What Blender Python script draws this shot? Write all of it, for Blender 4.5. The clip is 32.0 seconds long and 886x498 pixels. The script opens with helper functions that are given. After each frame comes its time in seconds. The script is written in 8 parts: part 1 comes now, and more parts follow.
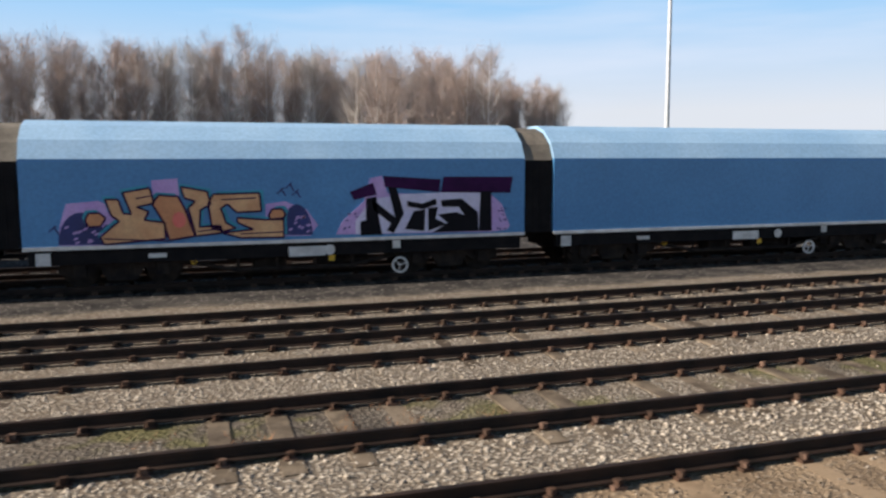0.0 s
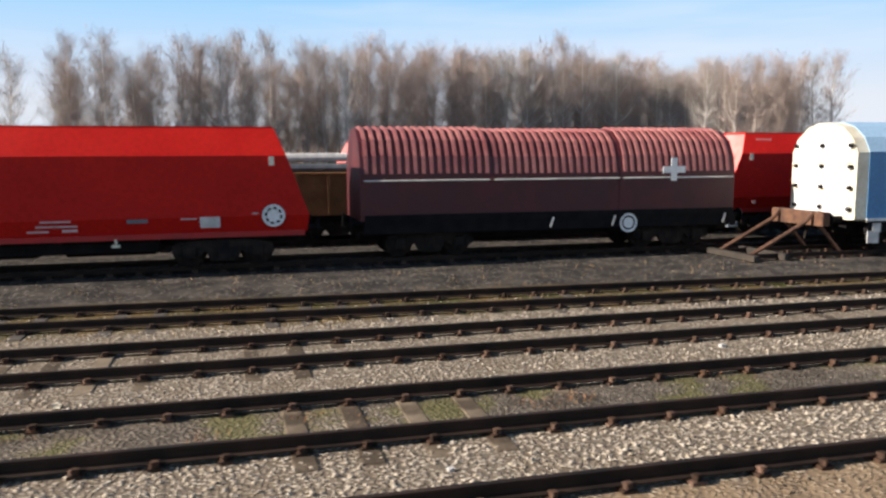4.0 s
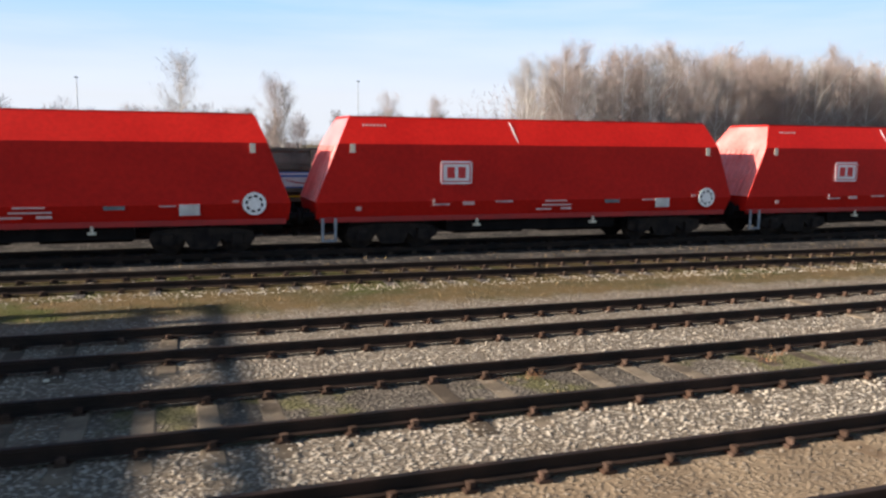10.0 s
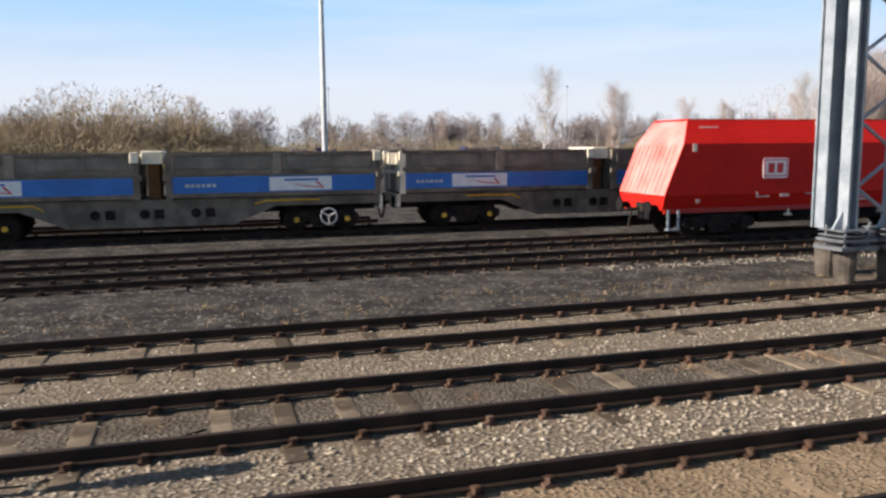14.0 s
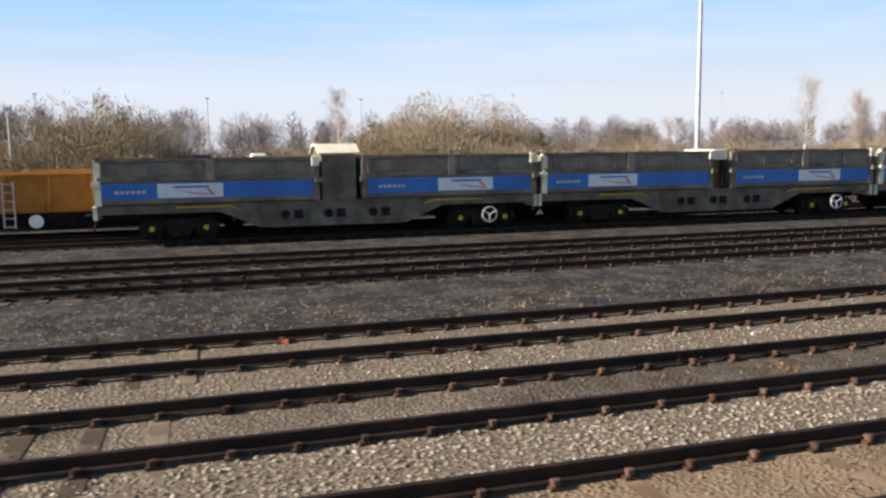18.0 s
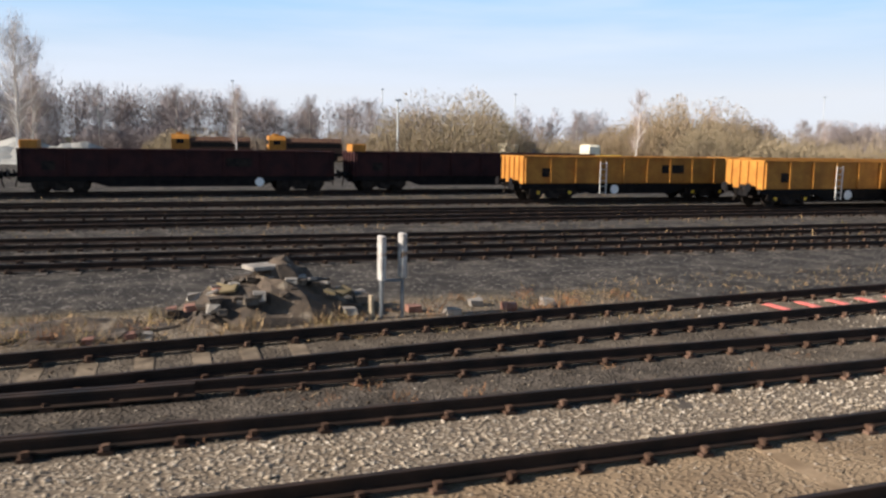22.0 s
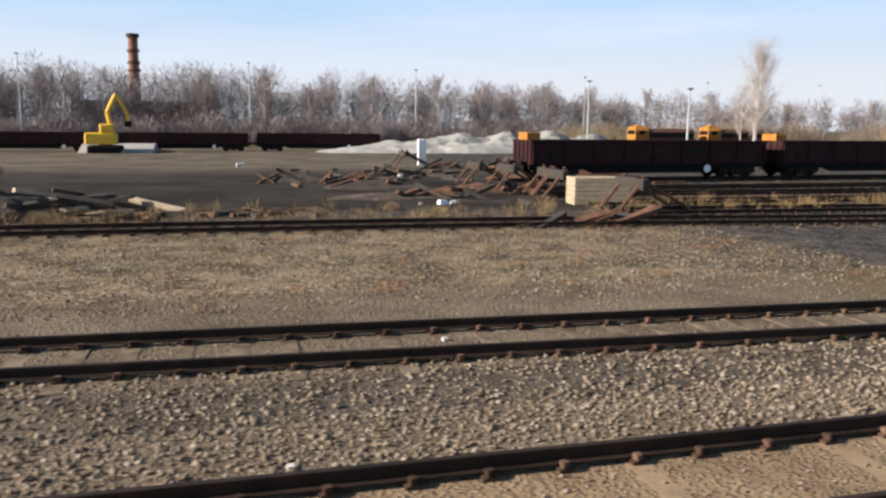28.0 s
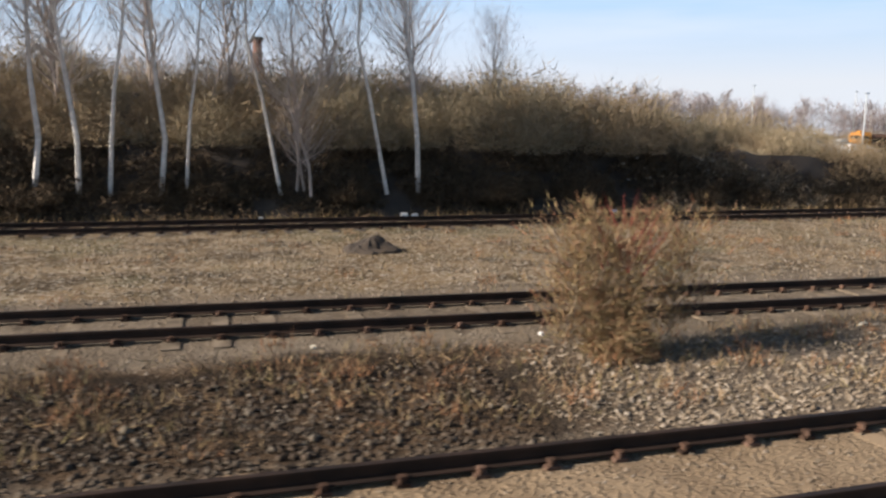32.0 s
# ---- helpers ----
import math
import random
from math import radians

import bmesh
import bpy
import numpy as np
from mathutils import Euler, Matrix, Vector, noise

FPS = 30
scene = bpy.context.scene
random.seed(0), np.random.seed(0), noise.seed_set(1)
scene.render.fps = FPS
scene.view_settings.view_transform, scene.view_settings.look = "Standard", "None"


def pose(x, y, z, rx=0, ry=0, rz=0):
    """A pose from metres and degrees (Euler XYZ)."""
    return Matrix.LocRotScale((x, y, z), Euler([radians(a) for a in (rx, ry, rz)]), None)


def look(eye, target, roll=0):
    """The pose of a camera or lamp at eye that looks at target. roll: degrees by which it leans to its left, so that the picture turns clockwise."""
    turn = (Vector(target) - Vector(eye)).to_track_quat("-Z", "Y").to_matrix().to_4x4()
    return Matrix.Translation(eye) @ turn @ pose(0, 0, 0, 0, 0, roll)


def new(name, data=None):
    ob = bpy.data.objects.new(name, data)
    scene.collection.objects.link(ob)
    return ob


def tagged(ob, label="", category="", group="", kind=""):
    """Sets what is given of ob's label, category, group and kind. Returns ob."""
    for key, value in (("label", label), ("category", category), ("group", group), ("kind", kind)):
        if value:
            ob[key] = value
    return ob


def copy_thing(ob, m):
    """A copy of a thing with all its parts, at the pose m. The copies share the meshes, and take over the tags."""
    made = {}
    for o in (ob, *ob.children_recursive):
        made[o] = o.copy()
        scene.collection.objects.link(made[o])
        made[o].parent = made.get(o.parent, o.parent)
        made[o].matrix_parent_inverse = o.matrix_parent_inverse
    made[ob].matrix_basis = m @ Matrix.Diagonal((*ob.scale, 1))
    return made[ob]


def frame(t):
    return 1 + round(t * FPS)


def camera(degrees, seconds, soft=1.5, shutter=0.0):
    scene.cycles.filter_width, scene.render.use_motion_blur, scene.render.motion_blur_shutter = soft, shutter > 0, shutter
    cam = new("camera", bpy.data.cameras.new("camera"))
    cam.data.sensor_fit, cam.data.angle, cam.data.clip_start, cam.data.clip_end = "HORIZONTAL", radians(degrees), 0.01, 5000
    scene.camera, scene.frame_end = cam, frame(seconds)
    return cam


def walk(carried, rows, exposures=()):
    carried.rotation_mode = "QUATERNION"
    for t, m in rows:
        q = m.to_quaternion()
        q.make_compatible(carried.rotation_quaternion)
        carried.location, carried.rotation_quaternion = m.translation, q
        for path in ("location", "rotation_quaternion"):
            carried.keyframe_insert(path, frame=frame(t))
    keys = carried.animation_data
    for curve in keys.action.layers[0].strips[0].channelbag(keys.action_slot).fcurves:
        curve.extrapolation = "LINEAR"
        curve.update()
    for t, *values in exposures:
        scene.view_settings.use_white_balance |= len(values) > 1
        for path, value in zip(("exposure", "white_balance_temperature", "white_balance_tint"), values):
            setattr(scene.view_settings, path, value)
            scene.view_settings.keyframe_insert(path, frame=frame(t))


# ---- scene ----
# camera: carried in a train that runs along -x, looking out over the yard
cam = camera(58.7, 32.0, soft=2.5, shutter=0.1)
HEIGHT = 2.981
ROWS = [   # seconds, x, yaw, pitch, roll
    (0.0, 0.00, -17.82, -6.42, 0.13),
    (0.5, -5.00, -17.19, -6.57, -0.08),
    (1.0, -9.41, -16.65, -6.68, 0.00),
    (1.5, -13.91, -16.40, -6.79, 0.07),
    (2.0, -18.93, -15.80, -6.78, 0.51),
    (2.5, -23.35, -15.69, -6.71, 0.69),
    (3.0, -28.20, -15.23, -6.71, 0.54),
    (3.5, -32.10, -13.80, -6.71, 0.39),
    (5.5, -51.45, -18.49, -7.05, -0.21),
    (6.0, -56.37, -18.45, -6.93, -0.03),
    (6.5, -60.77, -18.57, -6.84, 0.02),
    (7.0, -65.66, -18.35, -6.80, 0.23),
    (7.5, -69.97, -18.39, -6.75, 0.22),
    (8.0, -74.99, -18.24, -6.72, 0.35),
    (8.5, -79.42, -18.28, -6.80, 0.32),
    (9.0, -84.29, -17.95, -6.77, 0.42),
    (9.5, -88.67, -18.46, -7.04, -0.17),
    (10.0, -93.69, -18.75, -7.50, -0.57),
    (10.5, -98.07, -19.16, -7.68, -1.02),
    (11.0, -103.11, -19.29, -7.76, -1.02),
    (11.5, -107.55, -19.00, -7.78, -0.44),
    (12.0, -112.54, -19.15, -7.46, -0.21),
    (13.0, -122.41, -18.25, -7.37, 0.29),
    (13.5, -126.69, -17.62, -7.36, 0.57),
    (14.0, -131.60, -16.70, -7.43, 0.44),
    (14.5, -136.03, -15.70, -7.28, 0.77),
    (15.0, -141.04, -15.32, -7.07, 0.92),
    (15.5, -145.53, -15.33, -7.21, 1.02),
    (17.5, -164.29, -17.71, -7.20, 0.42),
    (18.0, -169.11, -16.81, -7.11, 0.73),
    (18.5, -174.03, -17.37, -7.05, 0.88),
    (19.0, -179.00, -16.89, -6.94, 1.13),
    (19.5, -183.54, -17.19, -6.89, 1.05),
    (20.0, -188.38, -17.32, -7.11, 0.62),
    (20.5, -192.84, -17.56, -7.21, 0.09),
    (21.0, -197.60, -17.91, -7.32, -0.35),
    (22.0, -207.21, -19.02, -7.72, -0.91),
    (22.5, -211.66, -19.33, -7.87, -0.99),
    (23.0, -216.69, -19.72, -7.56, -1.14),
    (23.5, -221.13, -19.62, -7.56, -1.12),
    (24.0, -226.28, -19.14, -7.49, -0.88),
    (24.5, -230.61, -17.36, -7.59, -0.12),
    (25.0, -235.78, -16.01, -7.58, -0.88),
    (25.5, -240.37, -14.23, -7.18, -0.48),
    (26.0, -245.43, -13.51, -7.44, -0.18),
    (26.5, -249.87, -14.07, -7.76, -0.66),
    (28.5, -269.70, -14.85, -8.83, -0.30),
    (29, -274.66, -14.94, -8.72, 0.28),
    (29.5, -280.73, -15.77, -8.98, 0.07),
    (30, -287.12, -16.49, -9.14, -0.71),
    (30.5, -293.28, -17.10, -8.97, -0.79),
    (31, -300.00, -17.22, -8.98, -0.60),
    (31.2, -302.50, -16.80, -8.99, -0.46),
    (31.5, -305.50, -15.95, -8.95, -0.48),
    (31.8, -309.60, -16.20, -8.83, -0.70),
    (32, -312.43, -16.68, -8.70, -0.92),
]

walk(cam, [(t, pose(x, 0.0, HEIGHT, 90 + pit, rol, yaw)) for t, x, yaw, pit, rol in ROWS],
     exposures=((0.0, 0.98), (3.5, 1.02), (5.5, 1.36), (6.0, 1.36), (7.0, 1.22), (9.0, 1.22), (10.0, 1.15), (11.0, 1.02), (12.0, 1.12), (13.0, 1.18), (14.0, 1.08), (15.0, 0.94), (17.5, 1.06), (26.0, 1.08), (29.0, 1.03), (31.0, 1.01), (32.0, 1.08)))

# world, sun and exposure
SUN_AZ, SUN_EL = radians(180.6), radians(25.0)      # from +x, anticlockwise
world = bpy.data.worlds.new("world")
scene.world = world
world.use_nodes = True
nt = world.node_tree
nt.nodes.clear()
sky = nt.nodes.new("ShaderNodeTexSky")
sky.sky_type = "NISHITA"
sky.sun_disc = False
sky.sun_elevation = SUN_EL
sky.sun_rotation = radians(90) - SUN_AZ
sky.dust_density, sky.air_density, sky.ozone_density = 0.6, 1.0, 2.0
bg = nt.nodes.new("ShaderNodeBackground")
bg.inputs[1].default_value = 0.06
out = nt.nodes.new("ShaderNodeOutputWorld")
# pale winter haze towards the horizon and thin streaks of cirrus
way = nt.nodes.new("ShaderNodeTexCoord")
parts = nt.nodes.new("ShaderNodeSeparateXYZ")
nt.links.new(way.outputs["Generated"], parts.inputs[0])
low = nt.nodes.new("ShaderNodeMapRange")
low.interpolation_type = "SMOOTHSTEP"
for i, v in ((1, 0.46), (2, 0.16), (3, 0.0), (4, 0.94)):
    low.inputs[i].default_value = v
nt.links.new(parts.outputs[2], low.inputs[0])
stretch = nt.nodes.new("ShaderNodeMapping")
stretch.inputs["Scale"].default_value = (1.5, 1.5, 14)
nt.links.new(way.outputs["Generated"], stretch.inputs[0])
cirrus = nt.nodes.new("ShaderNodeTexNoise")
cirrus.inputs["Scale"].default_value, cirrus.inputs["Detail"].default_value = 1.6, 6
nt.links.new(stretch.outputs[0], cirrus.inputs["Vector"])
thin = nt.nodes.new("ShaderNodeMapRange")
for i, v in ((1, 0.40), (2, 0.68), (3, 0.0), (4, 0.6)):
    thin.inputs[i].default_value = v
nt.links.new(cirrus.outputs["Fac"], thin.inputs[0])
lowdown = nt.nodes.new("ShaderNodeMapRange")
for i, v in ((1, 0.45), (2, 0.18), (3, 0.0), (4, 1.0)):
    lowdown.inputs[i].default_value = v
nt.links.new(parts.outputs[2], lowdown.inputs[0])
veiled = nt.nodes.new("ShaderNodeMath")
veiled.operation = "MULTIPLY"
nt.links.new(thin.outputs[0], veiled.inputs[0])
nt.links.new(lowdown.outputs[0], veiled.inputs[1])
both = nt.nodes.new("ShaderNodeMath")
both.operation = "MAXIMUM"
nt.links.new(low.outputs[0], both.inputs[0])
nt.links.new(veiled.outputs[0], both.inputs[1])
veil = nt.nodes.new("ShaderNodeMix")
veil.data_type = "RGBA"
rise = nt.nodes.new("ShaderNodeMapRange")
for i, v in ((1, 0.06), (2, 0.21), (3, 0.0), (4, 1.0)):
    rise.inputs[i].default_value = v
nt.links.new(parts.outputs[2], rise.inputs[0])
haze = nt.nodes.new("ShaderNodeMix")
haze.data_type = "RGBA"
haze.inputs[6].default_value, haze.inputs[7].default_value = (6.5, 6.8, 7.5, 1), (2.4, 5.3, 8.6, 1)
nt.links.new(rise.outputs[0], haze.inputs[0])
cloud = nt.nodes.new("ShaderNodeMix")
cloud.data_type = "RGBA"
cloud.inputs[7].default_value = (6.6, 7.2, 8.5, 1)
nt.links.new(veiled.outputs[0], cloud.inputs[0])
nt.links.new(haze.outputs[2], cloud.inputs[6])
nt.links.new(cloud.outputs[2], veil.inputs[7])
nt.links.new(both.outputs[0], veil.inputs[0])
nt.links.new(sky.outputs[0], veil.inputs[6])
nt.links.new(veil.outputs[2], bg.inputs[0])
nt.links.new(bg.outputs[0], out.inputs[0])
sun = new("sun", bpy.data.lights.new("sun", "SUN"))
sun.data.energy, sun.data.angle, sun.data.color = 5.0, radians(0.5), (1.0, 0.90, 0.79)
to_sun = Vector((math.cos(SUN_AZ) * math.cos(SUN_EL), math.sin(SUN_AZ) * math.cos(SUN_EL), math.sin(SUN_EL)))
sun.matrix_world = look(to_sun * 100, (0, 0, 0))


# ---------------------------------------------------------------- materials
def nodes_of(name):
    m = bpy.data.materials.new(name)
    m.use_nodes = True
    t = m.node_tree
    return m, t.nodes, t.links, t.nodes["Principled BSDF"]


def surface(name, a, b, rough=0.7, metal=0.0, scale=3.0, fine=40.0, bump=0.15, c=None, island=False, spec=0.5, streak=1.0, worn=0.78):
    """Two colours mixed by coarse noise, with fine grain and relief; c: a third colour in worn patches."""
    m, n, l, p = nodes_of(name)
    co = n.new("ShaderNodeTexCoord")
    mp = n.new("ShaderNodeMapping")
    mp.inputs["Scale"].default_value = (1, 1, streak)
    l.new(co.outputs["Object"], mp.inputs[0])
    n1 = n.new("ShaderNodeTexNoise")
    n1.inputs["Scale"].default_value, n1.inputs["Detail"].default_value = scale, 5
    n2 = n.new("ShaderNodeTexNoise")
    n2.inputs["Scale"].default_value, n2.inputs["Detail"].default_value = fine, 3
    for q in (n1, n2):
        l.new(mp.outputs[0], q.inputs["Vector"])
    r = n.new("ShaderNodeValToRGB")
    e = r.color_ramp.elements
    e[0].position, e[1].position = 0.35, min(0.68, worn - 0.06)
    e[0].color, e[1].color = (*a, 1), (*b, 1)
    if c:
        k = e.new(worn)
        k.color = (*c, 1)
    if island:
        o = n.new("ShaderNodeObjectInfo")
        ad = n.new("ShaderNodeMath")
        ad.operation = "MULTIPLY_ADD"
        ad.inputs[1].default_value, ad.inputs[2].default_value = 0.45, -0.22
        l.new(o.outputs["Random"], ad.inputs[0])
        a2 = n.new("ShaderNodeMath")
        l.new(ad.outputs[0], a2.inputs[0])
        l.new(n1.outputs["Fac"], a2.inputs[1])
        l.new(a2.outputs[0], r.inputs[0])
    else:
        l.new(n1.outputs["Fac"], r.inputs[0])
    hs = n.new("ShaderNodeHueSaturation")
    mr = n.new("ShaderNodeMapRange")
    mr.inputs[3].default_value, mr.inputs[4].default_value = 0.75, 1.25
    l.new(n2.outputs["Fac"], mr.inputs[0])
    l.new(mr.outputs[0], hs.inputs["Value"])
    l.new(r.outputs[0], hs.inputs["Color"])
    l.new(hs.outputs[0], p.inputs["Base Color"])
    rr = n.new("ShaderNodeMapRange")
    rr.inputs[3].default_value, rr.inputs[4].default_value = max(rough - 0.12, 0.05), min(rough + 0.15, 1)
    l.new(n1.outputs["Fac"], rr.inputs[0])
    l.new(rr.outputs[0], p.inputs["Roughness"])
    p.inputs["Metallic"].default_value = metal
    p.inputs["Specular IOR Level"].default_value = spec
    if bump:
        bu = n.new("ShaderNodeBump")
        bu.inputs["Strength"].default_value, bu.inputs["Distance"].default_value = bump, 0.02
        l.new(n2.outputs["Fac"], bu.inputs["Height"])
        l.new(bu.outputs[0], p.inputs["Normal"])
    return m


def islands(name, colors, rough=0.9, spec=0.1, noise_scale=0.0):
    """Every loose piece of a joined mesh gets its own shade out of a range of colours."""
    m, n, l, p = nodes_of(name)
    g = n.new("ShaderNodeNewGeometry")
    r = n.new("ShaderNodeValToRGB")
    e = r.color_ramp.elements
    e[0].color, e[1].color = (*colors[0], 1), (*colors[-1], 1)
    for i, c in enumerate(colors[1:-1]):
        e.new((i + 1) / (len(colors) - 1)).color = (*c, 1)
    l.new(g.outputs["Random Per Island"], r.inputs[0])
    l.new(r.outputs[0], p.inputs["Base Color"])
    p.inputs["Roughness"].default_value = rough
    p.inputs["Specular IOR Level"].default_value = spec
    return m


def ground_material():
    m, n, l, p = nodes_of("yard_ground")
    pos = n.new("ShaderNodeNewGeometry").outputs["Position"]
    sep = n.new("ShaderNodeSeparateXYZ")
    l.new(pos, sep.inputs[0])

    def noise_at(scale, detail=4, rough=0.6):
        q = n.new("ShaderNodeTexNoise")
        q.inputs["Scale"].default_value, q.inputs["Detail"].default_value, q.inputs["Roughness"].default_value = scale, detail, rough
        l.new(pos, q.inputs["Vector"])
        return q.outputs["Fac"]

    def math_(op, a, b):
        q = n.new("ShaderNodeMath")
        q.operation = op
        for i, v in enumerate((a, b)):
            if isinstance(v, (int, float)):
                q.inputs[i].default_value = v
            else:
                l.new(v, q.inputs[i])
        return q.outputs[0]

    def edge(v, lo, hi):
        q = n.new("ShaderNodeMapRange")
        q.interpolation_type = "SMOOTHSTEP"
        q.inputs[1].default_value, q.inputs[2].default_value = lo, hi
        l.new(v, q.inputs[0])
        return q.outputs[0]

    def mix(f, a, b):
        q = n.new("ShaderNodeMix")
        q.data_type = "RGBA"
        for s, v in ((0, f), (6, a), (7, b)):
            if isinstance(v, tuple):
                q.inputs[s].default_value = (*v, 1)
            elif isinstance(v, (int, float)):
                q.inputs[s].default_value = v
            else:
                l.new(v, q.inputs[s])
        return q.outputs[2]

    wob = math_("MULTIPLY_ADD", noise_at(0.5, 5), 3.0)
    wob.node.inputs[2].default_value = -1.5
    wob2 = math_("MULTIPLY_ADD", noise_at(2.3, 4), 1.2)
    wob2.node.inputs[2].default_value = -0.6
    y = math_("ADD", math_("ADD", sep.outputs[1], wob2), math_("MULTIPLY", wob, 0.35))
    x = math_("ADD", sep.outputs[0], math_("MULTIPLY", wob, 3.0))
    vor = n.new("ShaderNodeTexVoronoi")
    vor.inputs["Scale"].default_value = 17
    l.new(pos, vor.inputs["Vector"])
    vcol = n.new("ShaderNodeSeparateColor")
    l.new(vor.outputs["Color"], vcol.inputs[0])
    cell = vcol.outputs[0]
    ramp = n.new("ShaderNodeValToRGB")
    e = ramp.color_ramp.elements
    e[0].color, e[1].color = (0.27, 0.215, 0.155, 1), (0.66, 0.59, 0.48, 1)
    e.new(0.3).color = (0.38, 0.315, 0.24, 1)
    e.new(0.7).color = (0.53, 0.455, 0.36, 1)
    l.new(cell, ramp.inputs[0])
    gaps = edge(vor.outputs["Distance"], 0.55, 0.25)
    ballast = mix(gaps, (0.19, 0.153, 0.115), ramp.outputs[0])
    ballast = mix(math_("MULTIPLY", edge(x, -85, -125), 0.5), ballast, (0.20, 0.155, 0.112))
    ballast = mix(math_("MULTIPLY", edge(x, -236, -250), 0.6), ballast, mix(edge(noise_at(0.6, 6), 0.38, 0.62), (0.095, 0.068, 0.045), (0.20, 0.155, 0.11)))
    ballast = mix(math_("MULTIPLY", edge(noise_at(0.9, 6), 0.5, 0.7), 0.45), ballast, (0.20, 0.15, 0.10))
    cinder = mix(edge(noise_at(1.2, 6), 0.4, 0.65), (0.045, 0.041, 0.038), (0.100, 0.088, 0.076))
    cinder = mix(math_("MULTIPLY", edge(cell, 0.9, 0.97), 0.7), cinder, (0.34, 0.30, 0.26))
    soil = mix(edge(noise_at(0.7, 6), 0.35, 0.65), (0.17, 0.115, 0.055), (0.10, 0.085, 0.04))
    soil = mix(math_("MULTIPLY", edge(noise_at(0.35, 5), 0.55, 0.68), 0.8), soil, (0.09, 0.10, 0.03))
    soil = mix(math_("MULTIPLY", edge(cell, 0.90, 0.97), 0.5), soil, (0.30, 0.26, 0.20))
    straw = mix(edge(noise_at(0.8, 6), 0.36, 0.64), (0.255, 0.185, 0.115), (0.085, 0.061, 0.038))
    straw = mix(math_("MULTIPLY", edge(noise_at(0.28, 5), 0.50, 0.62), 0.45), straw, (0.105, 0.095, 0.045))
    straw = mix(math_("MULTIPLY", edge(noise_at(0.17, 6), 0.52, 0.60), 0.5), straw, (0.18, 0.12, 0.065))
    straw = mix(math_("MULTIPLY", edge(cell, 0.70, 0.9), 0.45), straw, ramp.outputs[0])
    # the strip past the third track: grassy cinder, then dark cinder, then dead grass
    far = edge(y, 14.3, 15.2)
    west = edge(x, -104, -112)
    strip = mix(west, soil, cinder)
    # dark from here on: cinder, with the standing wagons' shade painted in
    siding = math_("ADD", y, math_("MULTIPLY", sep.outputs[0], 0.033))
    strip = mix(edge(siding, 16.1, 16.9), strip, cinder)
    west2 = math_("MULTIPLY", edge(x, -196, -212), edge(y, 15.4, 14.2))
    strip = mix(west2, strip, soil)
    # ballast ends early, leaving the blue wagons' shadow strip painted dark
    early = math_("MULTIPLY", edge(x, -22, -12), edge(y, 17.9, 17.2))
    strip = mix(early, strip, ballast)
    west3 = edge(x, -248, -256)
    strip = mix(math_("MULTIPLY", west3, edge(y, 27.5, 25.5)), strip, straw)
    yardgrey = mix(edge(noise_at(0.15, 5), 0.4, 0.6), (0.062, 0.053, 0.044), (0.030, 0.026, 0.022))
    yardgrey = mix(edge(y, 50, 66), yardgrey, mix(edge(noise_at(0.2, 5), 0.4, 0.6), (0.18, 0.15, 0.112), (0.115, 0.096, 0.072)))
    strip = mix(math_("MULTIPLY", edge(x, -243, -252), edge(y, 28, 31)), strip, yardgrey)
    start = math_("MULTIPLY", math_("MULTIPLY", edge(x, -112, -126), edge(x, -206, -196)), edge(y, 13.1, 13.8))
    far = math_("MAXIMUM", far, start)
    col = mix(far, ballast, strip)
    junction = math_("MULTIPLY", math_("MULTIPLY", edge(x, -193, -198), edge(x, -232, -226)), math_("MULTIPLY", edge(sep.outputs[1], 7.9, 8.3), edge(y, 13.2, 12.4)))
    col = mix(math_("MULTIPLY", junction, 0.72), col, mix(edge(noise_at(1.6, 6), 0.42, 0.6), (0.050, 0.042, 0.036), (0.13, 0.108, 0.085)))
    inside = math_("MULTIPLY", edge(sep.outputs[1], 8.05, 8.25), edge(sep.outputs[1], 9.75, 9.55))
    col = mix(math_("MULTIPLY", math_("MULTIPLY", inside, edge(noise_at(0.16, 4), 0.40, 0.52)), 0.7), col, mix(edge(noise_at(3.0, 5), 0.4, 0.6), (0.055, 0.047, 0.040), (0.12, 0.10, 0.082)))
    col = mix(math_("MULTIPLY", math_("MULTIPLY", inside, math_("MULTIPLY", edge(noise_at(0.7, 5), 0.48, 0.58), edge(sep.outputs[0], -104, -92))), 0.75), col, (0.150, 0.138, 0.055))
    mid = math_("MULTIPLY", math_("MULTIPLY", edge(x, -205, -225), edge(y, 11.6, 12.6)), edge(y, 15.4, 14.0))
    col = mix(math_("MULTIPLY", mid, edge(x, -256, -248)), col, soil)
    col = mix(math_("MULTIPLY", edge(y, 6.75, 6.25), 0.72), col, mix(edge(noise_at(1.1, 6), 0.38, 0.64), (0.36, 0.255, 0.155), (0.24, 0.165, 0.10)))
    # dark brown soil; a shadow from out of view is put into it
    near_w = math_("MULTIPLY", math_("MULTIPLY", edge(sep.outputs[0], -306.5, -309.5), edge(y, 6.6, 7.4)), edge(y, 10.9, 10.2))
    col = mix(near_w, col, mix(edge(noise_at(1.5, 6), 0.4, 0.62), (0.032, 0.023, 0.016), (0.092, 0.060, 0.036)))
    field = mix(edge(noise_at(0.02, 5), 0.4, 0.6), (0.13, 0.11, 0.06), (0.10, 0.11, 0.05))
    col = mix(edge(sep.outputs[1], 112, 125), col, field)
    tone = n.new("ShaderNodeHueSaturation")
    tone.inputs["Value"].default_value = 0.80
    l.new(col, tone.inputs["Color"])
    l.new(tone.outputs[0], p.inputs["Base Color"])
    p.inputs["Roughness"].default_value = 0.95
    p.inputs["Specular IOR Level"].default_value = 0.05
